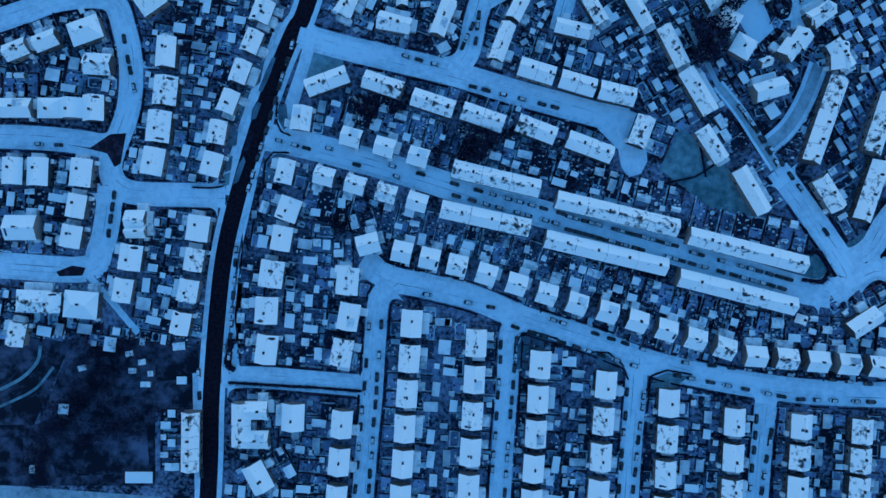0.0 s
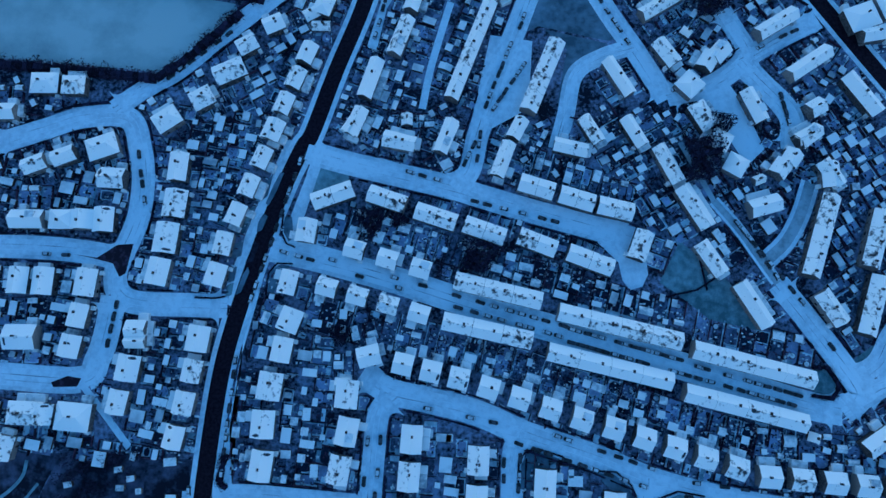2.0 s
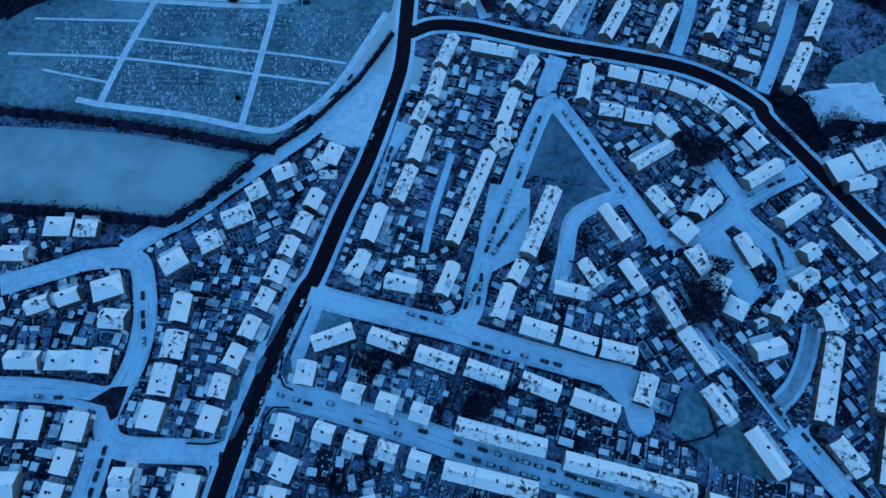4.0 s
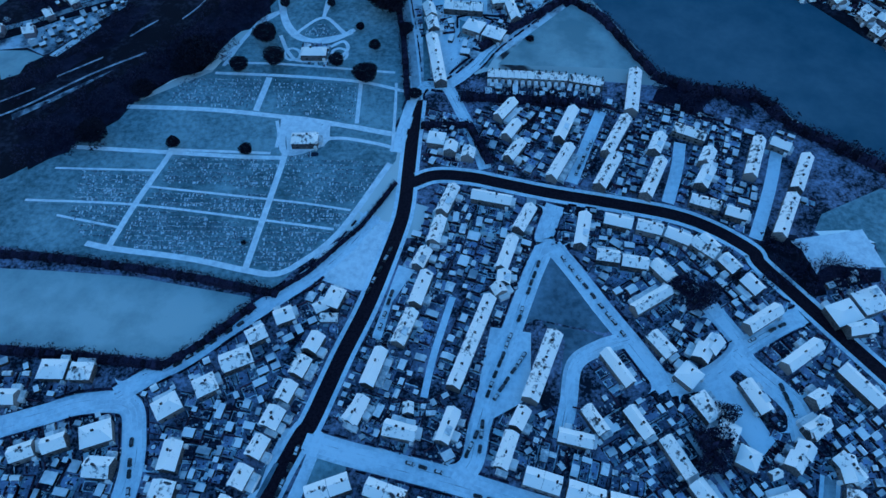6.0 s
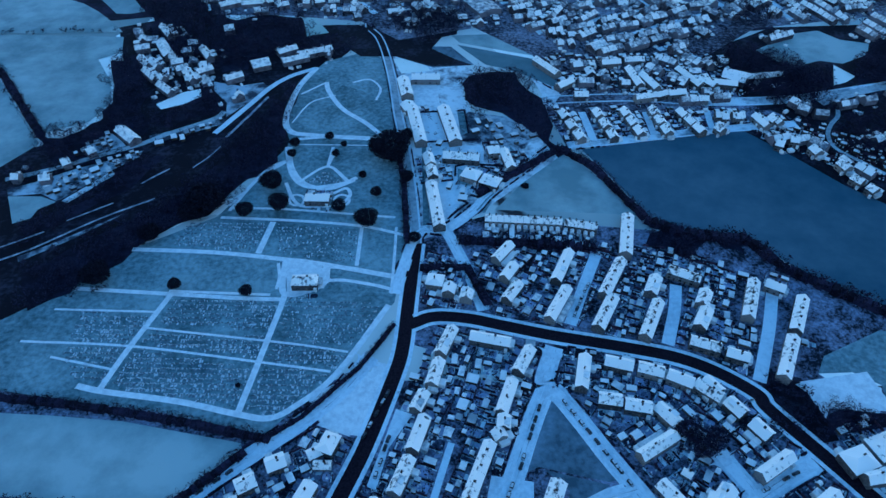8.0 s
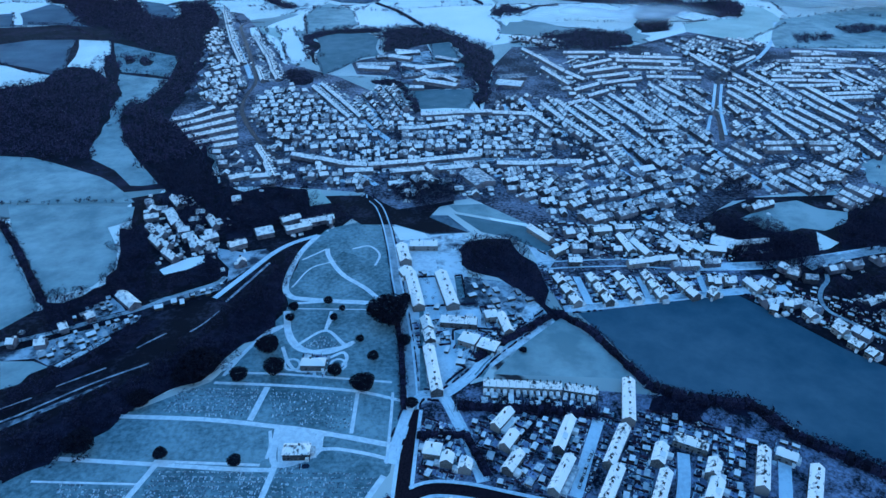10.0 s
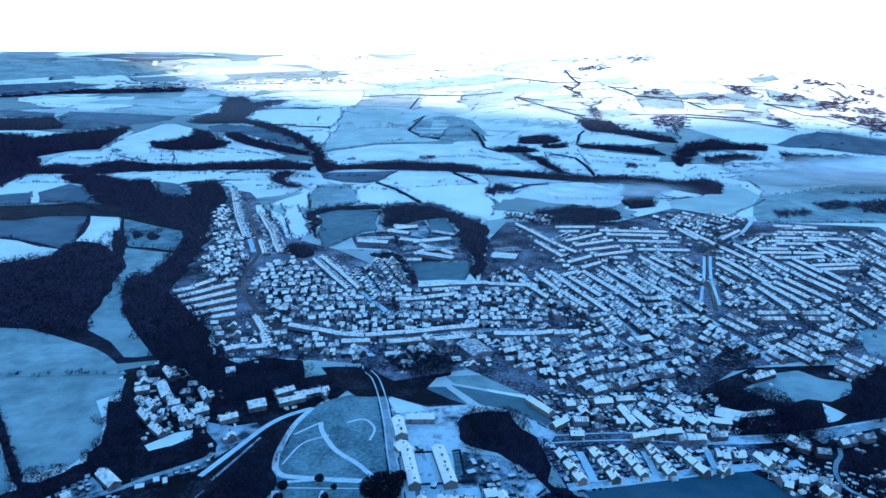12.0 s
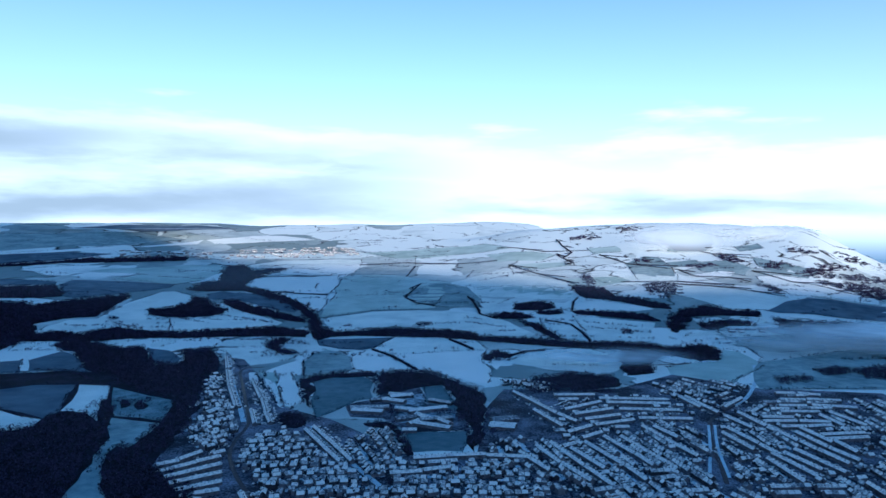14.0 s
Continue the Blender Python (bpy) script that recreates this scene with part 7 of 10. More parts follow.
# ---- along the railway ----
patch('garden_ground', [(-420, 330), (-345, 392), (-289, 420), (-262, 470), (-316, 600.6), (-234.3, 640), (-198.6, 600), (-106.2, 610), (-82.6, 579.1), (-120, 500), (-200, 400), (-260, 330), (-330, 270), (-420, 250)], 'scrub', 'dark frosted ground along the railway', 0.013)
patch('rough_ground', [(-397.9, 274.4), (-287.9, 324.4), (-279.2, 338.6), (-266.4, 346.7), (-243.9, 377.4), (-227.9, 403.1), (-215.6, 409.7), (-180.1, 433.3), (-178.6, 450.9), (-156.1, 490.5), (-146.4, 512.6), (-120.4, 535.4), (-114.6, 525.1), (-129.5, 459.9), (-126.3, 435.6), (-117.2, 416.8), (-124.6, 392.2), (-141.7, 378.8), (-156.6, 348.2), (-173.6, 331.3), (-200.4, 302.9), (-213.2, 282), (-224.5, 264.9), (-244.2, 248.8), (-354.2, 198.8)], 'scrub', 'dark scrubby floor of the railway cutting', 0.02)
road([(-294.2, 280), (-278.1, 291.3), (-264.2, 300.8), (-248, 315.3), (-228.1, 332.6), (-201.7, 350.8)], 1.5, 'rail', 0, False, 'frosted railway track in a wooded cutting', 'railway', 0.5)
road([(-299.6, 292.4), (-282.9, 303), (-263, 316.6)], 1.3, 'rail', 0, False, 'frosted railway track in a wooded cutting', 'railway', 0.5)
road([(-253, 327.4), (-240.6, 336.8), (-228.6, 345.9)], 1.3, 'rail', 0, False, 'frosted railway track in a wooded cutting', 'railway', 0.5)
road([(-216.5, 366.9), (-209.6, 375.4), (-201.7, 384.1)], 1.3, 'rail', 0, False, 'frosted railway track in a wooded cutting', 'railway', 0.5)
road([(-185.5, 385.6), (-178.2, 397.1), (-172.1, 411.5)], 1.2, 'rail', 0, False, 'frosted railway track in a wooded cutting', 'railway', 0.5)
road([(-170.7, 423.5), (-160.4, 451.2), (-150, 480.5)], 2.2, 'rail', 0, False, 'frosted railway track in a wooded cutting', 'railway', 0.5)
road([(-180.9, 428.7), (-164.3, 466.2), (-150.4, 497.1), (-136.9, 514.7), (-119, 527.1)], 5, 'street', 0, False, 'snowy lane beside the railway', 'lane', 0.15)
road([(-314.3, 370.1), (-285.2, 383.3), (-256.3, 400.6), (-234, 413.1), (-215.9, 428.2), (-186.9, 448.3), (-180.9, 459.2)], 5, 'slush', 0, False, 'slushy lane above the railway', 'lane', 0.15)
patch('yard', [(-307.9, 359.1), (-292.8, 367.3), (-269, 383.5), (-245.6, 395.3), (-229, 405.9), (-228.3, 398.9), (-243.6, 381.3), (-264.7, 350.8), (-268.9, 347.8), (-282.4, 355.3), (-303.8, 352)], 'yard', 'snowy goods yard beside the railway', 0.1)
patch('yard', [(-265.1, 347.9), (-260.1, 346.2), (-238.7, 377.5), (-242.8, 381.3)], 'path', 'snow-covered platform beside the railway', 0.1)
patch('yard', [(-267.6, 289.4), (-243.7, 309.2), (-221.5, 331.2), (-218.7, 335), (-232.7, 323.6), (-255.4, 304.6), (-270.3, 293.9)], 'yard', 'trampled snow beside the tracks', 0.1)
patch('yard', [(-274.2, 407.5), (-259.6, 427.6), (-248.2, 417.3), (-243.2, 411.5), (-267.8, 398.4)], 'yard', 'snowy farmyard', 0.1)
patch('yard', [(-230, 425), (-205.4, 436.1), (-182, 455), (-175.3, 442.8), (-183.7, 438), (-213.2, 420.7), (-223.6, 413.9)], 'yard', 'snowy yard above the railway', 0.1)
patch('yard', [(-303.8, 352), (-280.9, 352.3), (-268.3, 346.7), (-277.3, 338.7), (-278.1, 329.9), (-287.9, 324.4)], 'nearfield', 'snow-covered paddock beside the railway', 0.1)
patch('yard', [(-238.9, 468.6), (-222.5, 486.8), (-209, 492.5), (-205.2, 480.6), (-216.5, 469), (-232.3, 461)], 'deepsnow', 'snow-covered paddock', 0.1)
patch('yard', [(-201.2, 504), (-177.4, 497.7), (-159.3, 503.6), (-151.4, 495.2), (-177.6, 450.9), (-182.3, 472.1), (-197, 489.9)], 'yard', 'snowy yards between the houses', 0.1)
wood([(-281.4, 315), (-259.9, 339.4), (-239.5, 369.2), (-224.3, 395.7), (-209, 399.3), (-219.1, 372.6), (-233.4, 351.2), (-254.3, 324.7), (-276.3, 306.1)], 7, 8)
wood([(-262.4, 282), (-239.7, 303.2), (-214.5, 325.3), (-196.3, 344.1), (-182.6, 370.6), (-163.4, 399.9), (-167.7, 412), (-148.3, 459.2), (-138.5, 488.5), (-126, 511.7), (-130, 455.3), (-125.6, 423.6), (-125.3, 391.6), (-143.1, 373.7), (-156.1, 344.7), (-172.4, 329.5), (-198.7, 302.3), (-212.1, 281.4), (-224.9, 264.2), (-243.9, 250.1)], 7, 8)
wood([(-312.4, 421.1), (-283.2, 433), (-273.1, 445.1), (-275, 470.4), (-256.1, 429.5), (-259.1, 423.3), (-273.8, 408.4), (-283.3, 389.4), (-296.8, 399.5)], 7, 8)
wood([(-301.4, 538), (-285.1, 549.2), (-260, 498.1), (-250.6, 462), (-232.5, 429.8), (-236.9, 422.1), (-255.7, 435.7), (-271.3, 461.8), (-283.3, 497.8)], 7, 8)
wood([(-205.4, 487.6), (-190.8, 478.7), (-182, 464.7), (-188.2, 454.5), (-208.2, 446), (-226.1, 433.8), (-238.6, 445.5), (-229.1, 453.9), (-211.5, 462.6)], 7, 8)
wood([(-207.7, 544.8), (-181.9, 556.2), (-156.3, 560), (-147.3, 568.2), (-104.9, 572.3), (-103.3, 560.8), (-134.4, 556.9), (-153.9, 548.9), (-178.3, 542), (-176.4, 524.1), (-197.6, 518.7)], 7, 8)
wood([(-316.2, 375.2), (-283.3, 389.4), (-234.6, 411.1), (-231.1, 407.5), (-280, 382.8), (-313.3, 370.1)], 6, 6)
town_row(-252.7, 428.2, -235.4, 412.7, 9, big=True)
town_row(-278.3, 383.5, -273.9, 386.9)
town_row(-306.5, 368.3, -301.4, 368.4)
town_row(-287, 367.3, -279.9, 368.7)
town_row(-265.4, 396.6, -261.1, 400.8)
town_row(-282.7, 551.4, -271.3, 556)
town_row(-263.6, 564.1, -248.3, 538.7, 9, big=True)
town_row(-273.5, 537.2, -261.3, 522.7)
town_row(-262.5, 516.5, -248.2, 500.9)
town_row(-242.9, 493.3, -228.4, 479.6)
town_row(-242.7, 527.1, -233.6, 530.4)
town_row(-226.6, 517, -215.6, 498.4)
town_row(-217.1, 512.1, -205.6, 520.4)
town_row(-223.2, 554.5, -211.3, 536)
town_row(-272.1, 595.4, -258.1, 576)
town_row(-223.8, 501.2, -213.2, 506.2)
town_row(-189.5, 500.7, -176.9, 508.7)
town_row(-147.2, 531.6, -126.3, 542.6)
town_row(-262.7, 533.1, -252, 520.7)
town_row(-250.7, 507.7, -240.9, 501)
quarter([(-123.9, 543.7), (-96.2, 557.5), (-94.4, 544.2), (-119.5, 533.1)], 20, spacing=13, length=9, fill=0.8, loose=3, D=6.4, gap=3)
quarter([(-300.6, 590), (-258.7, 596.9), (-206.6, 533.9), (-196.2, 498.7), (-223.7, 493.6), (-237.9, 479.5), (-256.4, 493.1)], 20, spacing=15, length=10, fill=0.7, loose=4, D=6.4, gap=3)
infill([(-300.6, 590), (-258.7, 596.9), (-206.6, 533.9), (-194.8, 494), (-222.1, 488.9), (-237.9, 479.5), (-256.4, 493.1)], 60, 20)
infill([(-183.9, 489.4), (-156.3, 494.5), (-153, 480.7), (-172.8, 450.1)], 14, 20)

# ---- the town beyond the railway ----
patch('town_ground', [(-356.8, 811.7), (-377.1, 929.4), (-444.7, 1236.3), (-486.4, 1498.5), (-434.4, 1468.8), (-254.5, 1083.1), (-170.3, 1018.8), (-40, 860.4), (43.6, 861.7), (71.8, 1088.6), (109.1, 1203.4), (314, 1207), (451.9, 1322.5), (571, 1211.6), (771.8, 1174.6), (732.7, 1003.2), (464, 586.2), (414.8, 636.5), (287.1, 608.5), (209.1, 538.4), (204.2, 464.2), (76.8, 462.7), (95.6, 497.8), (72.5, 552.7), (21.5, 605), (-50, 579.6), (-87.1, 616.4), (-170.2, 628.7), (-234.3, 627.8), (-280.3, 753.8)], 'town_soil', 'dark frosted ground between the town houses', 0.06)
road([(-369.3, 1388.5), (-401.8, 1382.8), (-407.1, 1348), (-386.6, 1283.5), (-346.6, 1169.7), (-311.6, 1065.9), (-292, 1005.1), (-286.5, 963.2), (-286.1, 924), (-280.1, 880.5), (-269.2, 842.6), (-248.2, 795.5), (-230.7, 761.6), (-211.7, 730), (-193.1, 705.4), (-173.4, 696.1), (-146.9, 688.7), (-114.6, 681.4), (-78, 674.4)], 5.5, 'thaw', 0, False, 'dark cleared main road of the town')
road([(-78.6, 680.5), (-72, 648.3), (-74.2, 615.8), (-85.6, 590.4), (-97.5, 575.8)], 5.5, 'thaw', 0, False, 'dark cleared main road of the town')
road([(-78.3, 677.4), (-22, 690.6), (21.9, 699.1), (66.3, 703), (103.2, 694.1), (152.6, 690.2)], 5, 'slush', 1.5, False, 'slushy main street of the town')
road([(325.4, 763.1), (342.5, 821.1), (352.5, 863.8), (369.9, 922.6), (394.5, 988.6), (421.3, 1032.4), (478, 1096.4)], 6, 'thaw', 0, False, 'dark cleared main road of the town')
road([(478, 1096.4), (521.3, 1148.9), (568.3, 1225.7), (613.7, 1311.8), (653.5, 1408.9)], 5, 'street', 1, False, 'snow-covered street of the town')
road([(-193.6, 984), (-153.1, 906.5), (-113.1, 830.2), (-71, 756.9)], 5, 'street', 1, False, 'snow-covered street of the town')
road([(-489.5, 1530.7), (-432.1, 1362.2), (-384.1, 1228.1), (-331.9, 1091.8), (-299.6, 1005)], 6, 'street', 1, False, 'snow-covered street of the town')
road([(305.9, 483.3), (340.8, 496.6), (379.9, 508.4)], 9, 'slush', 0, False, 'slushy main street of the town')
road([(305.2, 762.8), (332.9, 831.2), (359.5, 898.2), (392.8, 988.6)], 4, 'street', 0, False, 'snow-covered street of the town')
road([(336.6, 781.8), (365.5, 886.6), (402, 988.8)], 4, 'street', 0, False, 'snow-covered street of the town')
patch('field', [(-49.8, 953.9), (34.2, 960.6), (38.5, 917), (25.8, 874.1), (-38.4, 870.8), (-47.3, 915.6)], 'park', 'frosted field at the edge of the town', 0.14)
patch('field', [(-40.1, 1222.3), (-1.8, 1235.3), (21.6, 1104.9), (28.2, 1065.6), (3.2, 1081.3), (-28.5, 1117.7)], 'park', 'frosted field at the edge of the town', 0.14)
patch('field', [(-246.1, 1264.3), (-209, 1295.9), (-157.4, 1310.5), (-130.7, 1253.7), (-118, 1137.2), (-146.6, 1122.5), (-160.9, 1088.2), (-194.8, 1027.5), (-223.8, 1135.2)], 'park', 'frosted field at the edge of the town', 0.14)
patch('field', [(-318.8, 1312), (-301.2, 1331), (-251.5, 1171.5), (-233.2, 1114), (-252, 1086.5), (-274.8, 1134.3), (-305.1, 1229.5)], 'deepsnow', 'frosted field at the edge of the town', 0.14)
patch('field', [(-388.2, 1338.8), (-375.2, 1343.8), (-344.6, 1249.7), (-355.8, 1241)], 'deepsnow', 'frosted field at the edge of the town', 0.14)
patch('field', [(-366.4, 1339.2), (-335.8, 1339.8), (-309.7, 1250.3), (-331.4, 1237.3)], 'thinfield', 'frosted field at the edge of the town', 0.14)
patch('field', [(-346.7, 1293.2), (-309.9, 1241.9), (-273.3, 1127.2), (-257.9, 1079.8), (-273, 1099.6), (-307.3, 1189.6)], 'deepsnow', 'frosted field at the edge of the town', 0.14)
patch('field', [(274.9, 566.3), (320.1, 598.8), (345.1, 605.4), (359, 587.3), (382.9, 580.5), (372.5, 559.9), (343.6, 543.2), (325.3, 548.3), (300, 537.3), (286.2, 547.7)], 'nearfield', 'frosted field at the edge of the town', 0.14)
patch('field', [(334.8, 540.9), (345.9, 521.6), (333.6, 511.6), (321.4, 506.6)], 'snowfield', 'frosted field at the edge of the town', 0.14)
patch('field', [(166.1, 1238.5), (211.1, 1268.8), (261.6, 1261.2), (252.7, 1211.8), (201.6, 1203)], 'park', 'frosted field at the edge of the town', 0.14)
wood([(-130.2, 1307), (-84.6, 1350.5), (-29.4, 1337.1), (3.3, 1287), (53.3, 1215.9), (72.3, 1158.2), (62.1, 1030.8), (61.2, 946.2), (40.7, 872.4), (40.2, 945.9), (30.9, 1030.2), (17.6, 1157.2), (-1.8, 1235.3), (-41.9, 1218.1), (-73.2, 1185.8), (-103.7, 1173.8), (-115.6, 1154.8)], 8, 9)
wood([(-269.9, 1281.7), (-252.8, 1304.6), (-213.5, 1328.7), (-133.1, 1339.8), (-133.4, 1307), (-208.8, 1296.4), (-247.2, 1260.2), (-225.3, 1123.8), (-214, 1079.6), (-236.1, 1141.6)], 7, 8)
wood([(-74.9, 965.2), (-61, 965.5), (-39.2, 871.1), (-45.2, 855.2), (-59.2, 906.2)], 6, 7)
wood([(-251, 1019.2), (-244.9, 1053.2), (-226, 1047.2), (-203.9, 996.6), (-212.3, 973.8), (-239.5, 984.6)], 7, 8)
wood([(-119.5, 998), (-90.6, 1007.3), (-64.8, 973.6), (-79, 965.2), (-109.4, 981.2)], 6, 7)
wood([(240.4, 560.2), (264.9, 555), (283.4, 535.9), (306.3, 530), (323.4, 534.4), (323.4, 520.1), (311.2, 496.8), (253.3, 496), (255.2, 525.2), (241.3, 543.7)], 8, 9)
wood([(353, 541.1), (378.1, 552.2), (409.3, 563.7), (384.7, 519), (343.5, 503.8), (347.4, 521.5)], 8, 9)
wood([(-56.6, 650.5), (-29.1, 632.8), (2.9, 640.2), (17.7, 647.4), (2.9, 606.9), (-13.6, 587.9), (-30.3, 593.8), (-52.9, 599.7)], 8, 9)
wood([(-237.4, 636.5), (-208.6, 616.7), (-177.3, 630.6), (-147, 624.3), (-137.1, 586.1), (-105.6, 577), (-83.4, 572.6), (-102.8, 557.4), (-125.3, 565), (-157.3, 564.6), (-182.9, 539.7), (-200.5, 528.9), (-221.3, 572.9)], 8, 9)
wood([(145.1, 1186), (209, 1256.1), (258.9, 1248.6), (261.5, 1207.8), (316.7, 1189.2), (281.7, 1162.1), (237.6, 1183.9), (198.5, 1183.2), (156.7, 1159.8)], 8, 10)
patch('rough_ground', [(-110.4, 608.8), (-53.9, 612.2), (-20.3, 628.5), (2.9, 610.5), (-9.2, 586.7), (-18.4, 564.3), (2.9, 545.7), (18.3, 535.3), (-17.6, 532.7), (-49.4, 549.3), (-80.8, 548.9), (-105.6, 575.7)], 'scrub', 'dark scrubby ground beside the railway', 0.12)
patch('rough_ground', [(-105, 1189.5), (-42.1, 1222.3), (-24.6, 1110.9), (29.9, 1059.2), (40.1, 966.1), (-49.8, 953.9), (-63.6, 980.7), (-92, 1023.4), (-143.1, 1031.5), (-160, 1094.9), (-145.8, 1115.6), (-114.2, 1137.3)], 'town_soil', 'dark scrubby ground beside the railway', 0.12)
wood([(-53.5, 1034.8), (-41.3, 1060), (-31.7, 1035.2), (-43.9, 1011)], 5, 6)
wood([(-33.2, 1086.2), (3.1, 1067.2), (29.6, 1048.7), (33.3, 1024.2), (3.1, 1042), (-23.5, 1060.3)], 5, 6)
wood([(-97.8, 1098.4), (-83.5, 1091.9), (-67.6, 1053.2), (-84, 1034.3)], 5, 6)
town_row(-349.5, 812.5, -328, 827.5)
town_row(-329.4, 831.8, -312, 860.8)
town_row(-294.5, 852.1, -282.8, 863.6)
town_row(-337.4, 792.4, -305.1, 823.6)
town_row(-305.1, 823.6, -281.7, 843.4)
town_row(-323.8, 773.1, -272.4, 817.9)
town_row(-310.7, 754.6, -262.5, 789.6)
town_row(-296.1, 736.9, -253.8, 762.9)
town_row(-271.3, 726.8, -248.2, 737.6)
town_row(-480.3, 1485.7, -436.2, 1356.9)
town_row(-433.4, 1347.1, -387.1, 1213.4)
town_row(-383.8, 1205.3, -332.7, 1074.6)
town_row(-359.9, 1264.8, -306.3, 1126.8)
town_row(-310.6, 1144.9, -277.4, 1049.6)
town_row(-279.1, 1049.6, -255.3, 989.6)
town_row(-303.5, 1058.7, -276.5, 983.5)
town_row(-327.4, 1182.5, -296.6, 1109.2)
town_row(-196.6, 957.2, -156.7, 882)
town_row(-156.7, 882, -126.7, 826.6)
town_row(-186.7, 971, -152.6, 906.2)
town_row(-152.6, 906.2, -112.3, 826.8)
town_row(-176.3, 704.8, -146.9, 692.3)
town_row(-147.2, 693.9, -120.4, 681.8)
town_row(-120.1, 680.2, -88.7, 674.6)
town_row(-87.7, 676.1, -46.5, 684.5)
town_row(-45.3, 684.5, -3.3, 696.2)
town_row(-2.1, 696.2, 34.5, 704.8)
town_row(52.2, 682.9, 92.1, 682)
town_row(92.9, 683.5, 120.9, 690.2)
town_row(-111.1, 659.3, -81.4, 662.7)
town_row(-63.1, 660, -27.4, 668)
town_row(-12.2, 668.2, 21.3, 676.3)
town_row(-62.7, 787, -24.9, 793.5)
town_row(-23.5, 795.5, 13.6, 808.1)
town_row(-37.1, 838.8, 3, 845.9)
town_row(4.5, 846, 54.6, 851.2)
town_row(56, 849, 119.7, 841.3)
town_row(-18.5, 822, 17.4, 828.9)
town_row(-221.8, 729.3, -197.3, 680.6)
town_row(-200.4, 680.5, -184.6, 643.7)
town_row(-229.1, 640.2, -211.1, 650.5)
town_row(-208.5, 644.8, -187, 649.4)
town_row(-173, 639.7, -162.5, 645.5)
town_row(-154, 546.7, -139.4, 557)
town_row(-135.8, 543.7, -122.2, 549.4)
town_row(-172.6, 525.1, -158.9, 531.6, 14, big=True)
town_row(-122.2, 549.4, -107.6, 556.3)
town_row(-143.3, 1058.4, -93.8, 1049.7, 16, big=True)
town_row(-99.6, 1123.4, -63.2, 1106.5, 14, big=True)
town_row(-92.6, 1156.4, -53.8, 1146, 9, big=True)
town_row(-75.6, 1069.3, -45.6, 1057, 12, big=True)
town_row(-40.4, 1035.1, -18.1, 1005.4, 12, big=True)
town_row(-51.1, 984.6, -31, 1011, 10, big=True)
town_row(-43, 990.5, 11.2, 963.5, 13, big=True)
town_row(-57.8, 954.2, -37.5, 954.5, 8, big=True)
town_row(-5.4, 1005.6, 11.4, 982.9, 9, big=True)
town_row(69.5, 981.1, 105.9, 970.6, 26, big=True)
town_row(-369.6, 1041.6, -359.6, 1067.5, 14, big=True)
town_row(-212.5, 591.5, -204.3, 594.1, 12, big=True)
town_row(191.6, 1058, 260.3, 1105.5)
town_row(202, 1030.2, 269.4, 1062.6)
town_row(213.3, 1006.5, 273, 1031.4)
town_row(222.3, 978.1, 286.5, 1004.9)
town_row(175.4, 942.3, 214.6, 972.5)
town_row(191, 917, 223.6, 943.1)
town_row(158.6, 882.5, 177.6, 897.1)
town_row(262.7, 1126.5, 373.8, 1118)
town_row(268.1, 1098.9, 370.4, 1090.6)
town_row(280, 1062.8, 373.2, 1054.9)
town_row(296.4, 1010.9, 375.5, 1006.4)
town_row(248.3, 964.8, 268.7, 965.2)
town_row(190, 1146.8, 259.4, 1148.1)
town_row(193.4, 1118.2, 225.9, 1118.8)
town_row(146.9, 1117.3, 176.9, 1035.8)
town_row(178.2, 1032.8, 199.8, 991.8)
town_row(144.6, 1057.2, 175.5, 969)
town_row(124, 1171.7, 146.9, 1117.3)
town_row(290.6, 971, 303.5, 913.9)
town_row(304.3, 911.4, 324.4, 844.7)
town_row(307.1, 971.3, 324.5, 919.2)
town_row(247.6, 925.5, 269.5, 843.8)
town_row(270.4, 841.7, 282, 798.4)
town_row(223.9, 925.1, 246.5, 854.4)
town_row(247.5, 852.2, 257.7, 812.1)
town_row(191.9, 899.8, 222.2, 811.5)
town_row(223.2, 809.5, 235, 763.3)
town_row(168.9, 875.7, 195.5, 801)
town_row(145.6, 899, 172.7, 810.7)
town_row(173.7, 808.7, 194.2, 744.6)
town_row(124.9, 886.7, 145.8, 820.6)
town_row(147, 818.5, 171, 762.3)
town_row(99.9, 863.1, 128.4, 796)
town_row(577, 1161.3, 608.9, 1158.2)
town_row(613.7, 1158.3, 644.8, 1144.3)
town_row(562.9, 1118, 603.1, 1115.2)
town_row(607.5, 1118.8, 659.8, 1109.4)
town_row(542.2, 1080.5, 585.7, 1078)
town_row(596.3, 1081.4, 659.8, 1066.4)
town_row(527, 1045.1, 586.8, 1043.1)
town_row(485.2, 1017.2, 531, 1015)
town_row(475.7, 993.8, 526.1, 994.7)
town_row(530.3, 994.8, 573.7, 989.9)
town_row(490.2, 969, 527.1, 969.7)
town_row(528.8, 969.7, 566.8, 975.8)
town_row(524.8, 930.2, 592.3, 939)
town_row(523, 910.2, 585.5, 918.7)
town_row(432.8, 1025.2, 447, 962.9)
town_row(460.1, 1040.9, 469.6, 968.7)
town_row(470.2, 966, 477.2, 929.4)
town_row(410.2, 962.2, 423, 891.7)
town_row(423.5, 889.3, 430.6, 846.5)
town_row(394.6, 940.8, 406.3, 868.2)
town_row(465.8, 1010.9, 478.7, 942.2)
town_row(479.2, 939.7, 488.7, 869.6)
town_row(489.1, 867.4, 499, 816)
town_row(471.5, 963.3, 480.8, 902.2)
town_row(498.8, 942.6, 507, 876.8)
town_row(507.4, 874.5, 518.5, 826.6)
town_row(515.2, 961.3, 523.7, 895.8)
town_row(407.9, 835.4, 413, 757.1)
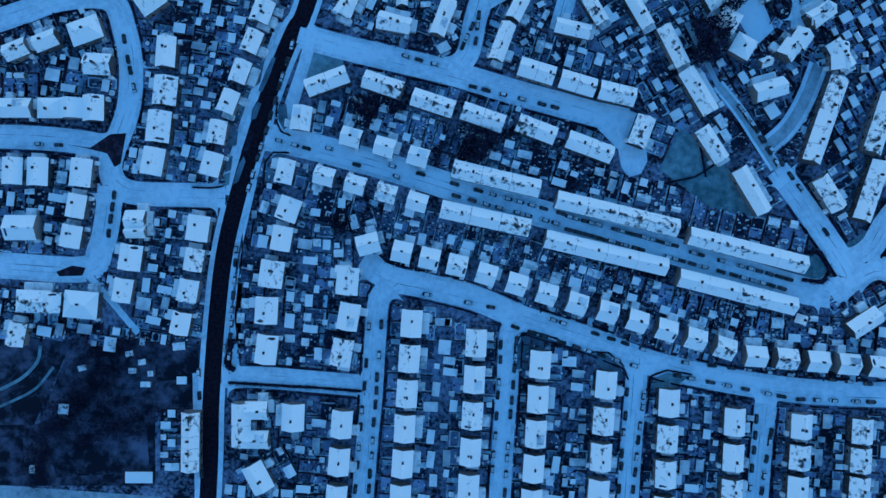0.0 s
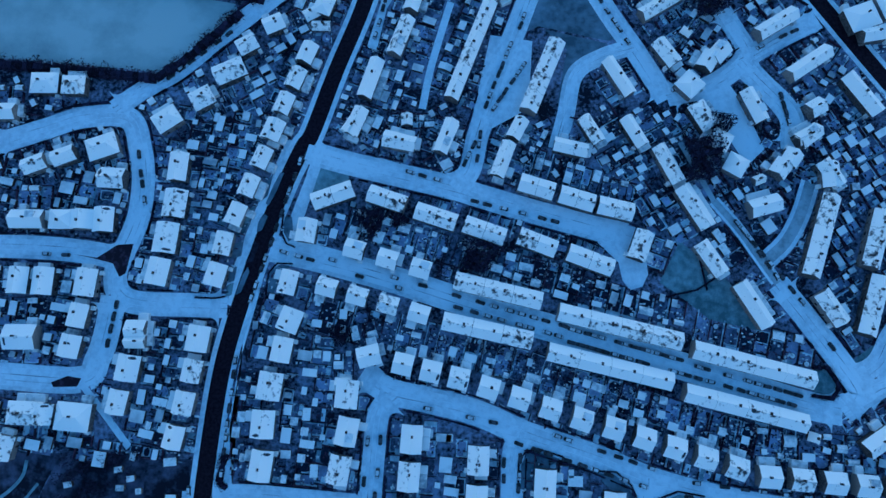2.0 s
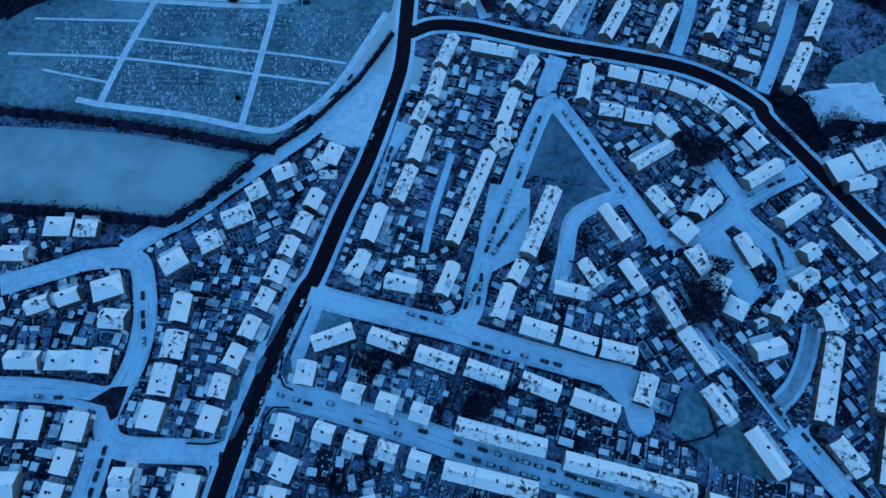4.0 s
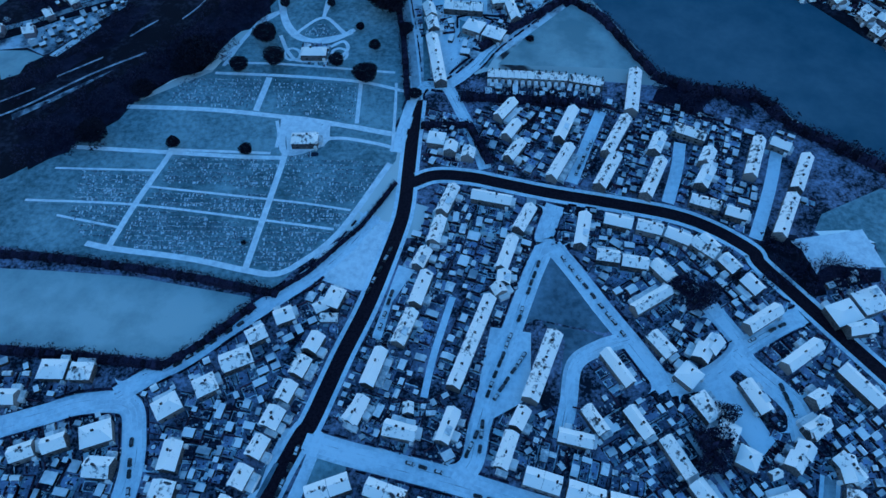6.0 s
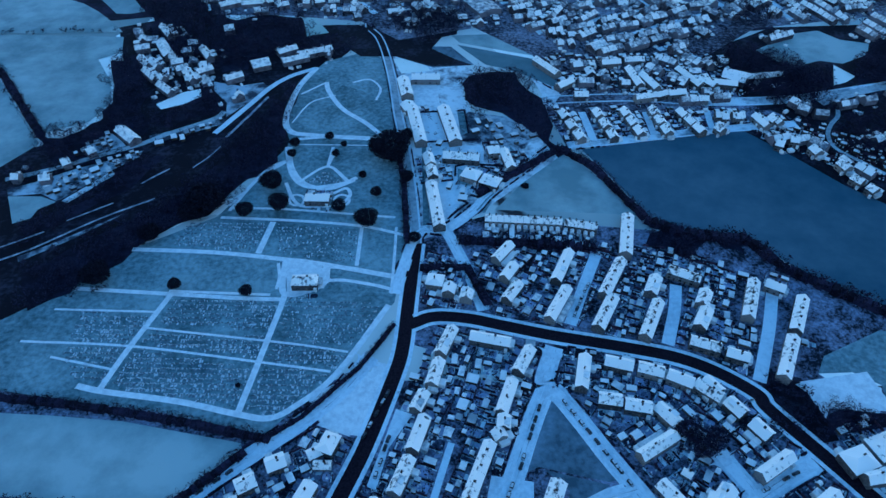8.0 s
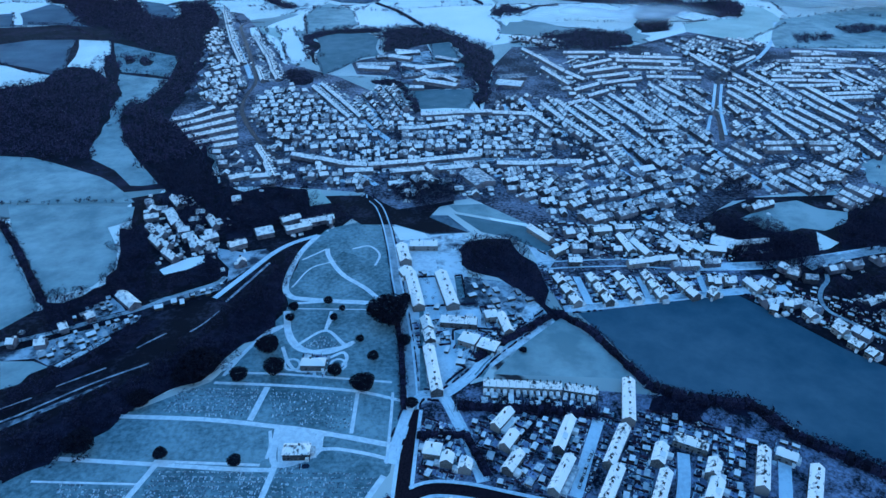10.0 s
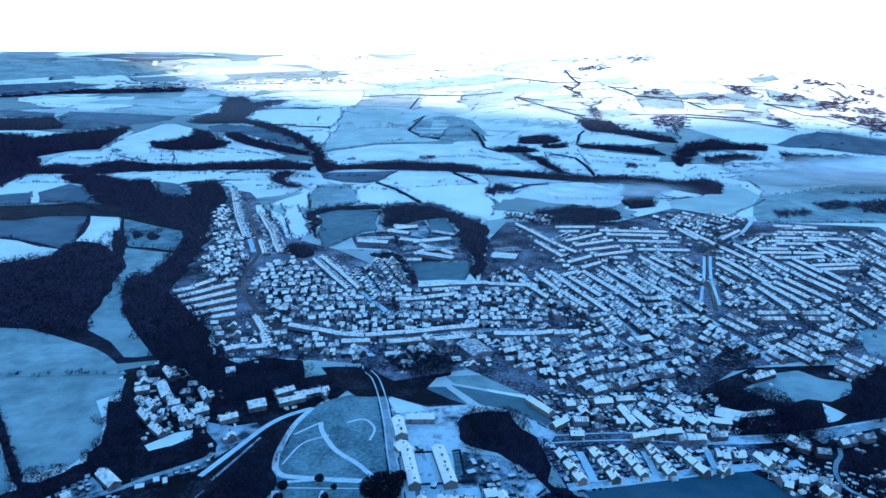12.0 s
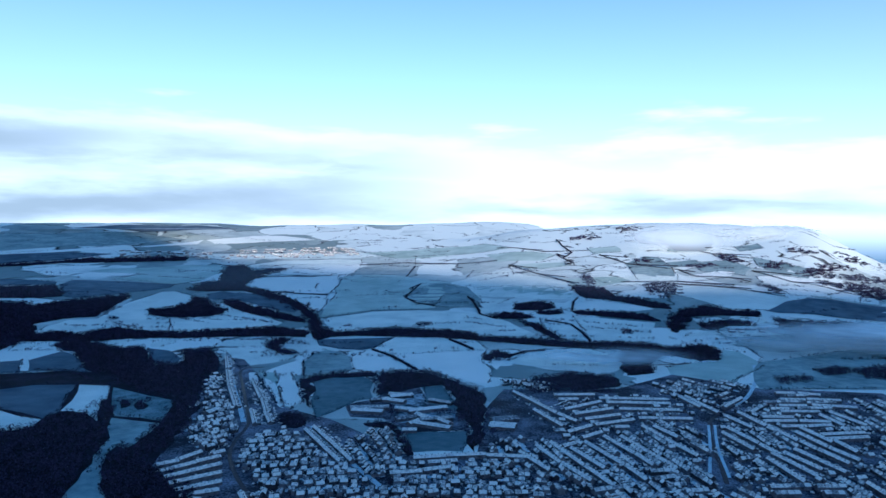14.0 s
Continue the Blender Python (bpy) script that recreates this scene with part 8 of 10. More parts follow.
town_row(424.1, 857.3, 438.2, 775.9)
town_row(438.9, 857.6, 454.1, 795.3)
town_row(458.7, 869.1, 477.1, 786)
town_row(579.5, 1027.8, 584.7, 970.7)
town_row(604.3, 1043.4, 617.6, 971.2)
town_row(532.3, 905.5, 535.3, 859.2)
town_row(415.8, 1104.9, 428.5, 1049.6)
town_row(413, 1140, 429.6, 1040.3)
town_row(399.6, 1158, 413.9, 1071.6)
town_row(449.7, 1072.3, 503.4, 1130.9)
town_row(469.7, 1141, 498.2, 1167.3)
town_row(477.6, 1041.2, 523.8, 1090)
town_row(337, 666.1, 367.5, 681.6)
town_row(348.4, 657.6, 365.2, 616.7)
town_row(361.1, 666.5, 377.2, 618.2)
town_row(383.5, 643.9, 403.9, 649.9)
town_row(289, 579.5, 314.5, 591.9)
town_row(211.6, 480.5, 226.3, 482.5)
town_row(184.5, 475.6, 206.1, 477.7)
town_row(230.6, 516.7, 246.9, 507.1, 14, big=True)
town_row(103.8, 529.1, 122.1, 532.5)
town_row(130.2, 535.8, 143.4, 538.1)
town_row(151.1, 538.2, 164.4, 540.5)
town_row(124, 559.7, 137.3, 569.1, 12, big=True)
town_row(202.1, 667, 219.1, 674.8, 12, big=True)
town_row(94.2, 620.5, 113.1, 655.4)
town_row(121.8, 614.4, 138.9, 632)
town_row(117.1, 685.4, 145.7, 690.6)
town_row(165.9, 733.7, 200.8, 744.7)
town_row(20.9, 661.3, 37.6, 630.4, 24, big=True)
town_row(393.6, 617.1, 403, 592)
town_row(406, 630.6, 417.9, 604.7)
town_row(382.2, 605.4, 391, 584.6)
town_row(382.9, 681.8, 395, 649.7)
town_row(398.7, 689.8, 414.8, 660)
town_row(329.8, 738, 346.1, 696.8)
town_row(315.7, 725.8, 330.6, 688.7)
town_row(371.7, 834.8, 401.3, 846)
town_row(417.4, 744.7, 450.3, 745.2)
town_row(364.6, 743.8, 412.3, 748.1)
town_row(416, 727.4, 438.6, 727.7)
town_row(361, 726.5, 390.1, 727)
town_row(266.1, 731.8, 293.2, 735.7)
town_row(245.5, 792, 270.4, 794.3)
town_row(243.1, 769, 272.4, 777)
quarter([(-278.6, 910.5), (-241.8, 958), (-198.4, 953.4), (-155.2, 871.8), (-110.1, 807.5), (-69.6, 741.7), (-66.6, 704.4), (-123.1, 700.3), (-176.7, 715.9), (-209.9, 748.4), (-247.8, 805.2)], 5, spacing=15, length=10, fill=0.9, loose=3, D=6.4, gap=4)
quarter([(-108.9, 828.3), (-70, 839.6), (-36.7, 829.5), (53.8, 835.2), (103.1, 821.2), (106.6, 727.1), (53.3, 701.4), (-9.8, 711.9), (-60.6, 707.8)], 0, spacing=15, length=13, fill=0.85, loose=3, D=6.4, gap=4)
quarter([(-455.5, 1287.5), (-438.6, 1334.6), (-380.7, 1183.6), (-330.7, 1060.1), (-290.7, 957.2), (-279.3, 869.7), (-315.2, 876.1), (-351.2, 916.8), (-374.5, 983.5), (-389.1, 1075.4)], 40, spacing=14, length=12, fill=0.85, loose=2, D=6.4, gap=4)
quarter([(-134.9, 920.5), (-112.6, 933.7), (-70, 839.6), (-37.4, 760.3), (-60.9, 759.9), (-106.4, 839)], -66, spacing=14, length=12, fill=0.9, loose=1, D=6.4, gap=4)
quarter([(-109.7, 960.3), (-82.7, 960.8), (-50.5, 857.6), (-66.3, 839.7)], -68, spacing=11, length=9, fill=0.9, loose=1, D=6.4, gap=4)
quarter([(-189.7, 674.2), (-117.7, 663.3), (-56.2, 646.8), (-28.8, 626.4), (-33.3, 600.2), (-59.4, 612.7), (-112.3, 625.2), (-150.7, 645.3)], 5, spacing=16, length=12, fill=0.8, loose=3, D=6.4, gap=4)
quarter([(58.3, 923.8), (113.6, 924.8), (147.6, 832.5), (168, 745.5), (130.1, 710.8), (67.4, 723.1), (61.4, 841.8)], -75, spacing=17, length=14, fill=0.7, loose=3, D=6.4, gap=4)
quarter([(107.5, 1276), (195.5, 1234.8), (197, 1175.1), (121.1, 1193)], -40, spacing=18, length=12, fill=0.7, loose=3, D=6.4, gap=4)
quarter([(388.3, 1238.5), (436.4, 1198.9), (475.2, 1143.1), (427.1, 1032.9), (394.1, 1123.8)], -60, spacing=18, length=14, fill=0.8, loose=2, D=6.4, gap=4)
quarter([(388.3, 1238.5), (436.4, 1198.9), (475.2, 1143.1), (427.1, 1032.9), (394.1, 1123.8)], -60, spacing=18, length=14, fill=0.7, loose=2, D=6.4, gap=4)
quarter([(395.8, 632.8), (432, 647.2), (435.8, 613.6), (415.3, 576.5), (381.1, 580.7)], -60, spacing=15, length=18, fill=0.85, loose=2, D=6.4, gap=4)
quarter([(362.2, 690.4), (453, 724.1), (449.4, 669), (398.2, 626.1), (361, 632.3)], -60, spacing=14, length=16, fill=0.85, loose=2, D=6.4, gap=4)
road([(74.2, 479.6), (145.5, 484.9), (214.1, 479.6), (287.1, 486.6), (380.2, 510.7)], 9, 'track', 1.5, False, 'slushy main street of the town')
road([(87.8, 417.2), (131.5, 424.9), (200, 438.9), (269.7, 449)], 6, 'track', 1.5, False, 'slushy main street of the town')
quarter([(117.4, 893.9), (266.4, 1017), (396.3, 1002.4), (318.3, 757), (243.8, 682.1), (182.2, 681.2)], -79, spacing=15.6, length=52, gap=6, D=5.8)
quarter([(219.7, 826.6), (349.5, 852.6), (297.2, 704.8), (187.7, 685.8)], 10, spacing=19.7, length=26)
quarter([(415.6, 1021), (493.3, 1057.2), (476.5, 686.1), (399.4, 668.4), (324.9, 758)], -89, spacing=15.6, length=68, gap=5, fill=1, D=5.8)
quarter([(410.7, 1029.1), (555, 1187.7), (710.2, 1168.6), (603.6, 909.2), (515.9, 907.9), (474.9, 996.8)], 3, spacing=19.7, length=60, gap=5, D=5.8)
quarter([(555.2, 1014.7), (760.6, 1169.7), (707.2, 953.9), (530.7, 682.5), (482.3, 716.9)], -93, spacing=18, length=52, gap=5, D=5.8)
quarter([(410.1, 1283.6), (580.3, 1237.3), (483.4, 1106.1), (391.5, 1144.8)], -62, spacing=19.7, length=30, D=5.8)
quarter([(31.6, 696.7), (192.2, 698.9), (258.3, 666), (220.3, 566), (106, 546.4), (55, 632)], 26, spacing=18, length=24, loose=2)
quarter([(176.1, 698.3), (281.1, 699.7), (310.3, 650.4), (214.6, 553.4), (165.7, 590.8)], -65, spacing=18, length=22, loose=1)
quarter([(335.7, 682), (412.8, 700.3), (419.2, 635.5), (366.2, 606), (316.3, 619.4)], -69, spacing=14.8, length=34, D=5.8)
quarter([(284.5, 731.4), (364.5, 732.6), (321.9, 631.2), (270.5, 630.5)], -74, spacing=19.7, length=20, loose=2)
quarter([(-151.1, 675.6), (53.8, 686.9), (-50.4, 600.7), (-112.1, 599.9)], -55, spacing=14.8, length=20, loose=2)
quarter([(134.2, 545.1), (236.9, 546.4), (219.8, 497.2), (124.6, 496.1)], -47, spacing=19.7, length=20, loose=2)
quarter([(270.2, 484), (297.1, 465.6), (288.4, 447.8), (258.1, 456.2)], -49, spacing=14.8, length=18, loose=2)
quarter([(-245.1, 672.2), (-177.4, 673.1), (-170.2, 641.1), (-228.8, 640.3)], 1, spacing=14.8, length=22, loose=2)
infill([(-148.7, 703.5), (108.7, 715.4), (181.2, 692), (243, 648.1), (213.9, 571.3), (109.1, 553.2), (62, 618.4), (21.7, 611.4), (-88.7, 629.8)], 420, 10)
infill([(-278.6, 910.5), (-198.4, 953.4), (-69.6, 741.7), (-63.2, 661.1), (-180.6, 674.3), (-247.8, 805.2)], 160, 8)
infill([(-112.5, 828.2), (118.7, 832), (117.3, 663.9), (-93.3, 660.7)], 300, 0)
infill([(-351.2, 916.8), (-455.5, 1287.5), (-438.6, 1334.6), (-290.7, 957.2), (-279.3, 869.7)], 60, 40)
infill([(194.3, 1156.2), (418.4, 1142), (371.8, 968.6), (267, 940.2), (154, 877)], 260, 0)
infill([(125.2, 888.2), (289.7, 967.2), (339.6, 846.4), (285.1, 681.5), (156.2, 679.5)], 420, -78)
infill([(435.8, 1057.8), (657.6, 1061.8), (548.2, 828.5), (413.1, 668.4), (320.7, 730.5)], 500, -80)
infill([(-271, 729.8), (-194.6, 681.8), (-182.9, 630.9), (-229.2, 630.2)], 60, 10)
infill([(81.7, 542.1), (238.4, 549.4), (248.8, 509.1), (207.7, 488.3), (90.2, 493.1)], 140, 4)

# ---- fields and woods round the town ----
patch('yard', [(-93.6, 1154.8), (-23.9, 1178), (25.6, 1083.7), (13.4, 991.9), (-71.2, 1003.2)], 'yard', 'snowy yards round the works', 0.1)
town_row(-148.3, 1070.5, -87.3, 1077, 16, big=True)
town_row(-90.5, 1139.9, -52.6, 1154.8, 14, big=True)
town_row(-55.1, 1051.3, 5.4, 1073.7, 14, big=True)
town_row(-35.6, 1003.2, 13.7, 1014.8, 10, big=True)
town_row(-71.6, 1009, -42.3, 1020.7, 12, big=True)
town_row(72.9, 1003.2, 112.4, 1014.8, 20, big=True)
town_row(-121.8, 1118.1, -89.6, 1128.9, 9, big=True)
town_row(-22.7, 1118.1, 14.8, 1097.2, 9, big=True)
town_row(68.9, 969.9, 99.8, 975.3, 9, big=True)
patch('rough_ground', [(229.2, 564.5), (280.2, 595.8), (302.6, 611.1), (402.1, 619), (523.6, 640.7), (324.1, 327.2), (295.2, 360), (286.6, 441.3), (239.5, 482.4)], 'scrub', 'dark frosted scrub between woods and houses', 0.011)
wood([(384.4, 578.2), (429.2, 598), (505.1, 620.5), (447, 528.1), (383.1, 514.3), (345.5, 506), (350.4, 523.7), (356.5, 542.3)], 7, 9)
wood([(305.4, 451.1), (318.4, 461.1), (334.8, 466.4), (357.8, 458.4), (395.8, 446.8), (363.4, 395.4), (313, 392.7), (298.2, 407.5), (294.8, 420.3)], 7, 9)
wood([(257.4, 518.4), (287.2, 530.9), (318, 526.3), (313.5, 499.9), (286.9, 483.1), (258.4, 482.7)], 7, 8)
road([(310.1, 469.4), (305.7, 459.3), (295.8, 447.8), (288.3, 433.6), (287.3, 418.7), (295.4, 406), (312, 384.9), (326.1, 360.4)], 3.4, 'slush', 0, False, 'narrow slushy lane between woods', 'lane', 0.15)
town_row(310.4, 471.2, 325.6, 475.7)
town_row(332.6, 478.4, 343.4, 481.2)
town_row(359, 484.1, 374.4, 489.7)
town_row(275.5, 467.2, 283.4, 462.3)
town_row(285.6, 459, 296.3, 457.5)
town_row(315.4, 420.6, 331.4, 429.7)
town_row(334.8, 432.7, 343.2, 428.3)
town_row(283.5, 400.4, 287, 391)
town_row(289.9, 391.1, 298, 379.6)
town_row(240, 421.7, 254.4, 425.6)
town_row(258.5, 422, 268.4, 425.1)
town_row(269.2, 422.1, 277.9, 411.4)
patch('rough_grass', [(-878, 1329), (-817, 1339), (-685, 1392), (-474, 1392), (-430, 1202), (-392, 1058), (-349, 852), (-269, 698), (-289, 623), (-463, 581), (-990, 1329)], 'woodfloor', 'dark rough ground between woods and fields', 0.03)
patch('field', [(-887, 1202), (-795, 1202), (-755, 1236), (-676, 1240), (-609, 1061), (-613, 1024), (-713, 1077), (-817, 1108)], 'bluefield', 'dark ploughed field barely dusted with snow', 0.1)
patch('field', [(-819, 1097), (-707, 1067), (-612, 1018), (-604, 986), (-620, 959), (-638, 962), (-670, 896)], 'snowfield', 'snow-covered field between hedgerows', 0.1)
patch('field', [(-673, 1240), (-612, 1232), (-573, 1144), (-565, 1108), (-522, 1009), (-565, 1054), (-609, 1064)], 'snowfield', 'snow-covered field between hedgerows', 0.1)
patch('field', [(-600, 1219), (-514, 1162), (-457, 1129), (-439, 1074), (-426, 1009), (-511, 1036), (-549, 1108)], 'frost', 'frosted pasture dotted with bushes', 0.1)
patch('field', [(-509, 1027), (-422, 998), (-418, 907), (-420, 882), (-439, 898), (-438, 873), (-413, 803), (-392, 759), (-361, 713), (-302, 634), (-329, 629), (-401, 698), (-421, 748), (-433, 799), (-449, 856), (-464, 931)], 'nearfield', 'darker field tone for thin snow and painted shade', 0.1)
patch('field', [(-549, 707), (-468, 700), (-392, 662), (-348, 633), (-309, 591), (-472, 589)], 'nearfield', 'darker field tone for thin snow and painted shade', 0.1)
wood([(-695, 919), (-633, 954), (-597, 975), (-601, 1048), (-558, 1042), (-511, 992), (-471, 936), (-455, 860), (-435, 797), (-424, 746), (-403, 691), (-439, 693), (-516, 716), (-566, 732)], 8, 10)
wood([(-387, 756), (-408, 803), (-431, 865), (-432, 886), (-416, 873), (-410, 898), (-359, 812), (-332, 809), (-280, 728), (-242, 643), (-221, 555), (-229, 514), (-293, 628), (-353, 701)], 8, 10)
wood([(-649, 1329), (-656, 1392), (-543, 1420), (-482, 1365), (-424, 1162), (-390, 1027), (-369, 919), (-364, 869), (-389, 860), (-409, 902), (-418, 998), (-430, 1064), (-455, 1140), (-521, 1178), (-597, 1245)], 8, 10)
wood([(-572, 1118), (-574, 1140), (-527, 1058), (-493, 992), (-496, 981), (-534, 1042)], 8, 10)
wood([(-540, 1118), (-537, 1133), (-513, 1084), (-519, 1077)], 8, 10)
wood([(-509, 1104), (-505, 1125), (-480, 1084), (-488, 1070)], 8, 10)
patch('field', [(-430.4, 584.2), (-304.7, 581), (-296.6, 553.5), (-312.6, 539.2), (-288, 502.4), (-276, 471), (-282.7, 442.4), (-311.6, 426.9), (-389.5, 520.7)], 'nearfield', 'snow-covered field between hedgerows', 0.1)
patch('field', [(-478.8, 574), (-405.7, 530.7), (-309, 412.6), (-330.3, 373.4)], 'nearfield', 'snow-covered field between hedgerows', 0.1)
patch('field', [(456.1, 695.8), (510.6, 729.4), (556.7, 730.1), (480, 611), (438.6, 647.9)], 'nearfield', 'snow-covered field between hedgerows', 0.1)
patch('field', [(-1, 589.8), (32.3, 592.7), (62.3, 587), (85.2, 549.6), (57.2, 558), (7.2, 575.6)], 'nearfield', 'snow-covered field between hedgerows', 0.1)
patch('field', [(4.5, 572.1), (71.9, 547.3), (93.5, 499.6), (81.9, 503.2), (54.6, 526.2), (29.9, 536.2)], 'park', 'thinly snowed green field between hedgerows', 0.1)
patch('field', [(-145.3, 626.3), (-134.8, 626.4), (-115.5, 593.2), (-135.2, 585.6)], 'thinfield', 'thinly snowed green field between hedgerows', 0.1)
patch('field', [(-54.5, 567.9), (-0.9, 568.5), (19.7, 536), (-16, 530.4), (-47.7, 547.9)], 'turf', 'rough dark pasture below the town', 0.1)
wood([(215.8, 560), (271.8, 555.2), (306.9, 529.4), (315.2, 500.5), (260.9, 480.1), (245.1, 499.6), (234.7, 538.8)], 8, 10)
wood([(11.3, 492.2), (15.2, 517.8), (54.5, 524.2), (61.9, 497.4), (76.8, 462.7), (74, 424.2), (87.8, 417.2), (79.3, 402.1), (56.7, 442.6), (40.3, 460.6), (18.8, 470.3)], 8, 10)
wood([(-49.8, 616.9), (-1.2, 644.8), (4.6, 592.3), (-39.1, 579.7)], 8, 10)
wood([(266.9, 648.4), (320.5, 663.5), (304.1, 608.7), (264.5, 608.2)], 8, 10)
mist(1032, 1667, 1000, 620, 3, 14)
mist(393.8, 1399, 420, 260, 1)
mist(-1792.9, 3870.3, 2600, 420, 1, 30)
mist(2308.3, 4340.4, 1300, 400, 1, 40)
quarter([(-1675.8, 3427.3), (-457.2, 3787.6), (-424.6, 3516), (-1553.2, 3235.8)], 15, spacing=44, length=26, fill=0.5)
mist(1086, 3120, 620, 420, 1, 45, "mist", 22)
mist(1485, 3253, 520, 300, 1, 45, "mist", 22)
# wide sheets added to pale the distance like aerial haze
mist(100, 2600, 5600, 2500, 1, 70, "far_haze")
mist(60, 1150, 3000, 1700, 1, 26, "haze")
wood([(248.2, 578.5), (282.8, 556.3), (321.9, 517.4), (308.4, 469.7), (247.6, 467.1), (256.6, 504.8), (243.1, 544.9)], 8, 9)
hedge([(-415.5, 546.5), (-375.4, 501.3), (-309.7, 419.7)], 8, 5)





shed(-166.8, -70.9, -5, 4, 4, True)
shed(-130.7, -60.0, 0, 4, 2, True)
shed(-137.8, -46.5, 10, 3, 2, True)
shed(-132.3, -50.2, 10, 3, 2, True)
shed(-128.5, -55.3, 5, 2, 2, True)
shed(-136.5, -54.0, 0, 3, 2, True)
shed(-158.6, -52.8, 15, 3, 2, True)
shed(-180.6, -97.5, 85, 3, 2, True)
shed(-116.0, -43.2, 5, 5, 3, True)
shed(-114.7, -58.2, 0, 4, 3, True)
# verges, front gardens and corner hedges along the main road
patch('lawn', [(-78.6, 78.3), (-75.7, 84.6), (-73.9, 84.6), (-77.0, 75.8), (-80.2, 69.1), (-81.7, 70.1)], 'turf', 'dark grass verge between road and lane', 0.30)
patch('lawn', [(-84.6, 61.3), (-82.4, 65.4), (-80.3, 64.2), (-82.7, 57.7), (-85.0, 56.7)], 'turf', 'dark grass verge between road and lane', 0.31)
patch('lawn', [(-89.4, 42.6), (-85.9, 52.6), (-83.6, 51.3), (-85.9, 43.4)], 'scrub', 'dark muddy verge between road and lane', 0.32)
patch('lawn', [(-93.1, 28.2), (-90.3, 37.3), (-88.1, 40.9), (-87.3, 38.6), (-90.6, 29.4)], 'turf', 'dark grass verge between road and lane', 0.33)
patch('lawn', [(-91.0, 66.4), (-86.3, 68.8), (-88.1, 62.3), (-92.7, 60.2)], 'frost', 'frosted front garden lawn', 0.34)
patch('lawn', [(-92.9, 59.2), (-88.6, 61.3), (-90.3, 56.2), (-94.5, 54.6)], 'turf', 'frosted front garden lawn', 0.35)
patch('lawn', [(-96.2, 40.1), (-92.9, 41.1), (-93.8, 34.7), (-96.5, 33.7)], 'turf', 'frosted front garden lawn', 0.36)
patch('lawn', [(-96.8, 32.7), (-94.0, 33.7), (-94.6, 28.2), (-97.4, 27.6)], 'frost', 'frosted front garden lawn', 0.37)
patch('lawn', [(-94.7, 51.3), (-90.5, 53.1), (-91.3, 45.9), (-95.8, 44.4)], 'turf', 'frosted front garden lawn', 0.38)
patch('lawn', [(-84.1, 75.2), (-80.7, 81.9), (-78.7, 84.3), (-80.8, 73.7), (-83.8, 71.1)], 'turf', 'frosted front garden lawn', 0.39)
patch('lawn', [(-78.8, 29.8), (-78.0, 38.4), (-74.5, 41.7), (-69.0, 41.5), (-74.3, 32.6), (-76.0, 29.3)], 'turf', 'frosted corner lawn behind a hedge', 0.310)
patch('lawn', [(-72.7, 64.0), (-69.4, 64.0), (-68.2, 54.2), (-70.4, 52.7), (-72.8, 56.8)], 'turf', 'frosted corner lawn behind a hedge', 0.311)
patch('lawn', [(33.0, -53.4), (33.3, -43.3), (36.0, -38.9), (40.5, -37.9), (50.1, -40.8), (43.9, -45.2), (37.7, -45.3), (37.5, -53.3)], 'turf', 'frosted corner lawn behind a hedge', 0.312)
patch('lawn', [(66.2, -46.6), (73.4, -47.3), (78.8, -51.9), (81.0, -57.2), (77.3, -57.7), (68.7, -51.0)], 'turf', 'frosted corner lawn behind a hedge', 0.313)
patch('lawn', [(92.3, -61.5), (94.1, -57.2), (100.1, -54.9), (109.4, -56.6), (103.2, -61.5)], 'frost', 'frosted corner lawn behind a hedge', 0.314)
hedge([(-79.5, 28.8), (-78.7, 38.4), (-75.0, 42.7), (-68.2, 42.5)], 0.9, 1.3)
hedge([(-73.2, 65.0), (-74.1, 57.3), (-71.4, 51.7), (-67.6, 50.2)], 0.9, 1.3)
hedge([(32.0, -54.3), (32.3, -42.8), (35.2, -37.9), (40.5, -36.6), (51.4, -40.0)], 0.9, 1.3)
hedge([(64.7, -45.6), (73.9, -46.0), (80.1, -51.4), (82.5, -57.7)], 0.9, 1.3)
hedge([(90.8, -62.5), (92.9, -56.2), (99.8, -53.7), (110.7, -55.6)], 0.9, 1.3)
hedge([(-97.4, 27.6), (-101.9, 26.8), (-110.7, 27.0)], 0.9, 1.3)

# ---- open country ----
patch("field", [(-2141, 3103), (-1952, 3221), (-1829, 3342), (-1705, 3488), (-1674, 3455), (-1802, 3291), (-1929, 3182), (-2117, 3069)], "deepsnow", "snow-covered field between hedgerows", 0.1)
patch("field", [(-2109, 3058), (-1788, 3266), (-1621, 3315), (-1738, 3079), (-1989, 2881)], "bluefield", "dark ploughed field barely dusted with snow", 0.1)
wood([(-1974, 2859), (-1745, 3046), (-1661, 3179), (-1569, 3209), (-1281, 3371), (-1240, 3262), (-1546, 3107), (-1705, 3021), (-1793, 2916), (-1952, 2827)], 7, 8)
patch("field", [(-1781, 2826), (-1720, 2916), (-1514, 3042), (-1547, 2912), (-1542, 2761), (-1622, 2749), (-1700, 2802)], "deepsnow", "snow-covered field between hedgerows", 0.1)
patch("field", [(-1527, 2765), (-1515, 2851), (-1293, 2888), (-1328, 2809), (-1401, 2767)], "deepsnow", "snow-covered field between hedgerows", 0.1)
patch("field", [(-1475, 2963), (-1308, 3037), (-1170, 3147), (-1035, 3175), (-986, 2949), (-995, 2766), (-1067, 2685), (-1164, 2700), (-1335, 2727), (-1277, 2863), (-1517, 2879)], "thinfield", "thinly snowed green field between hedgerows", 0.1)
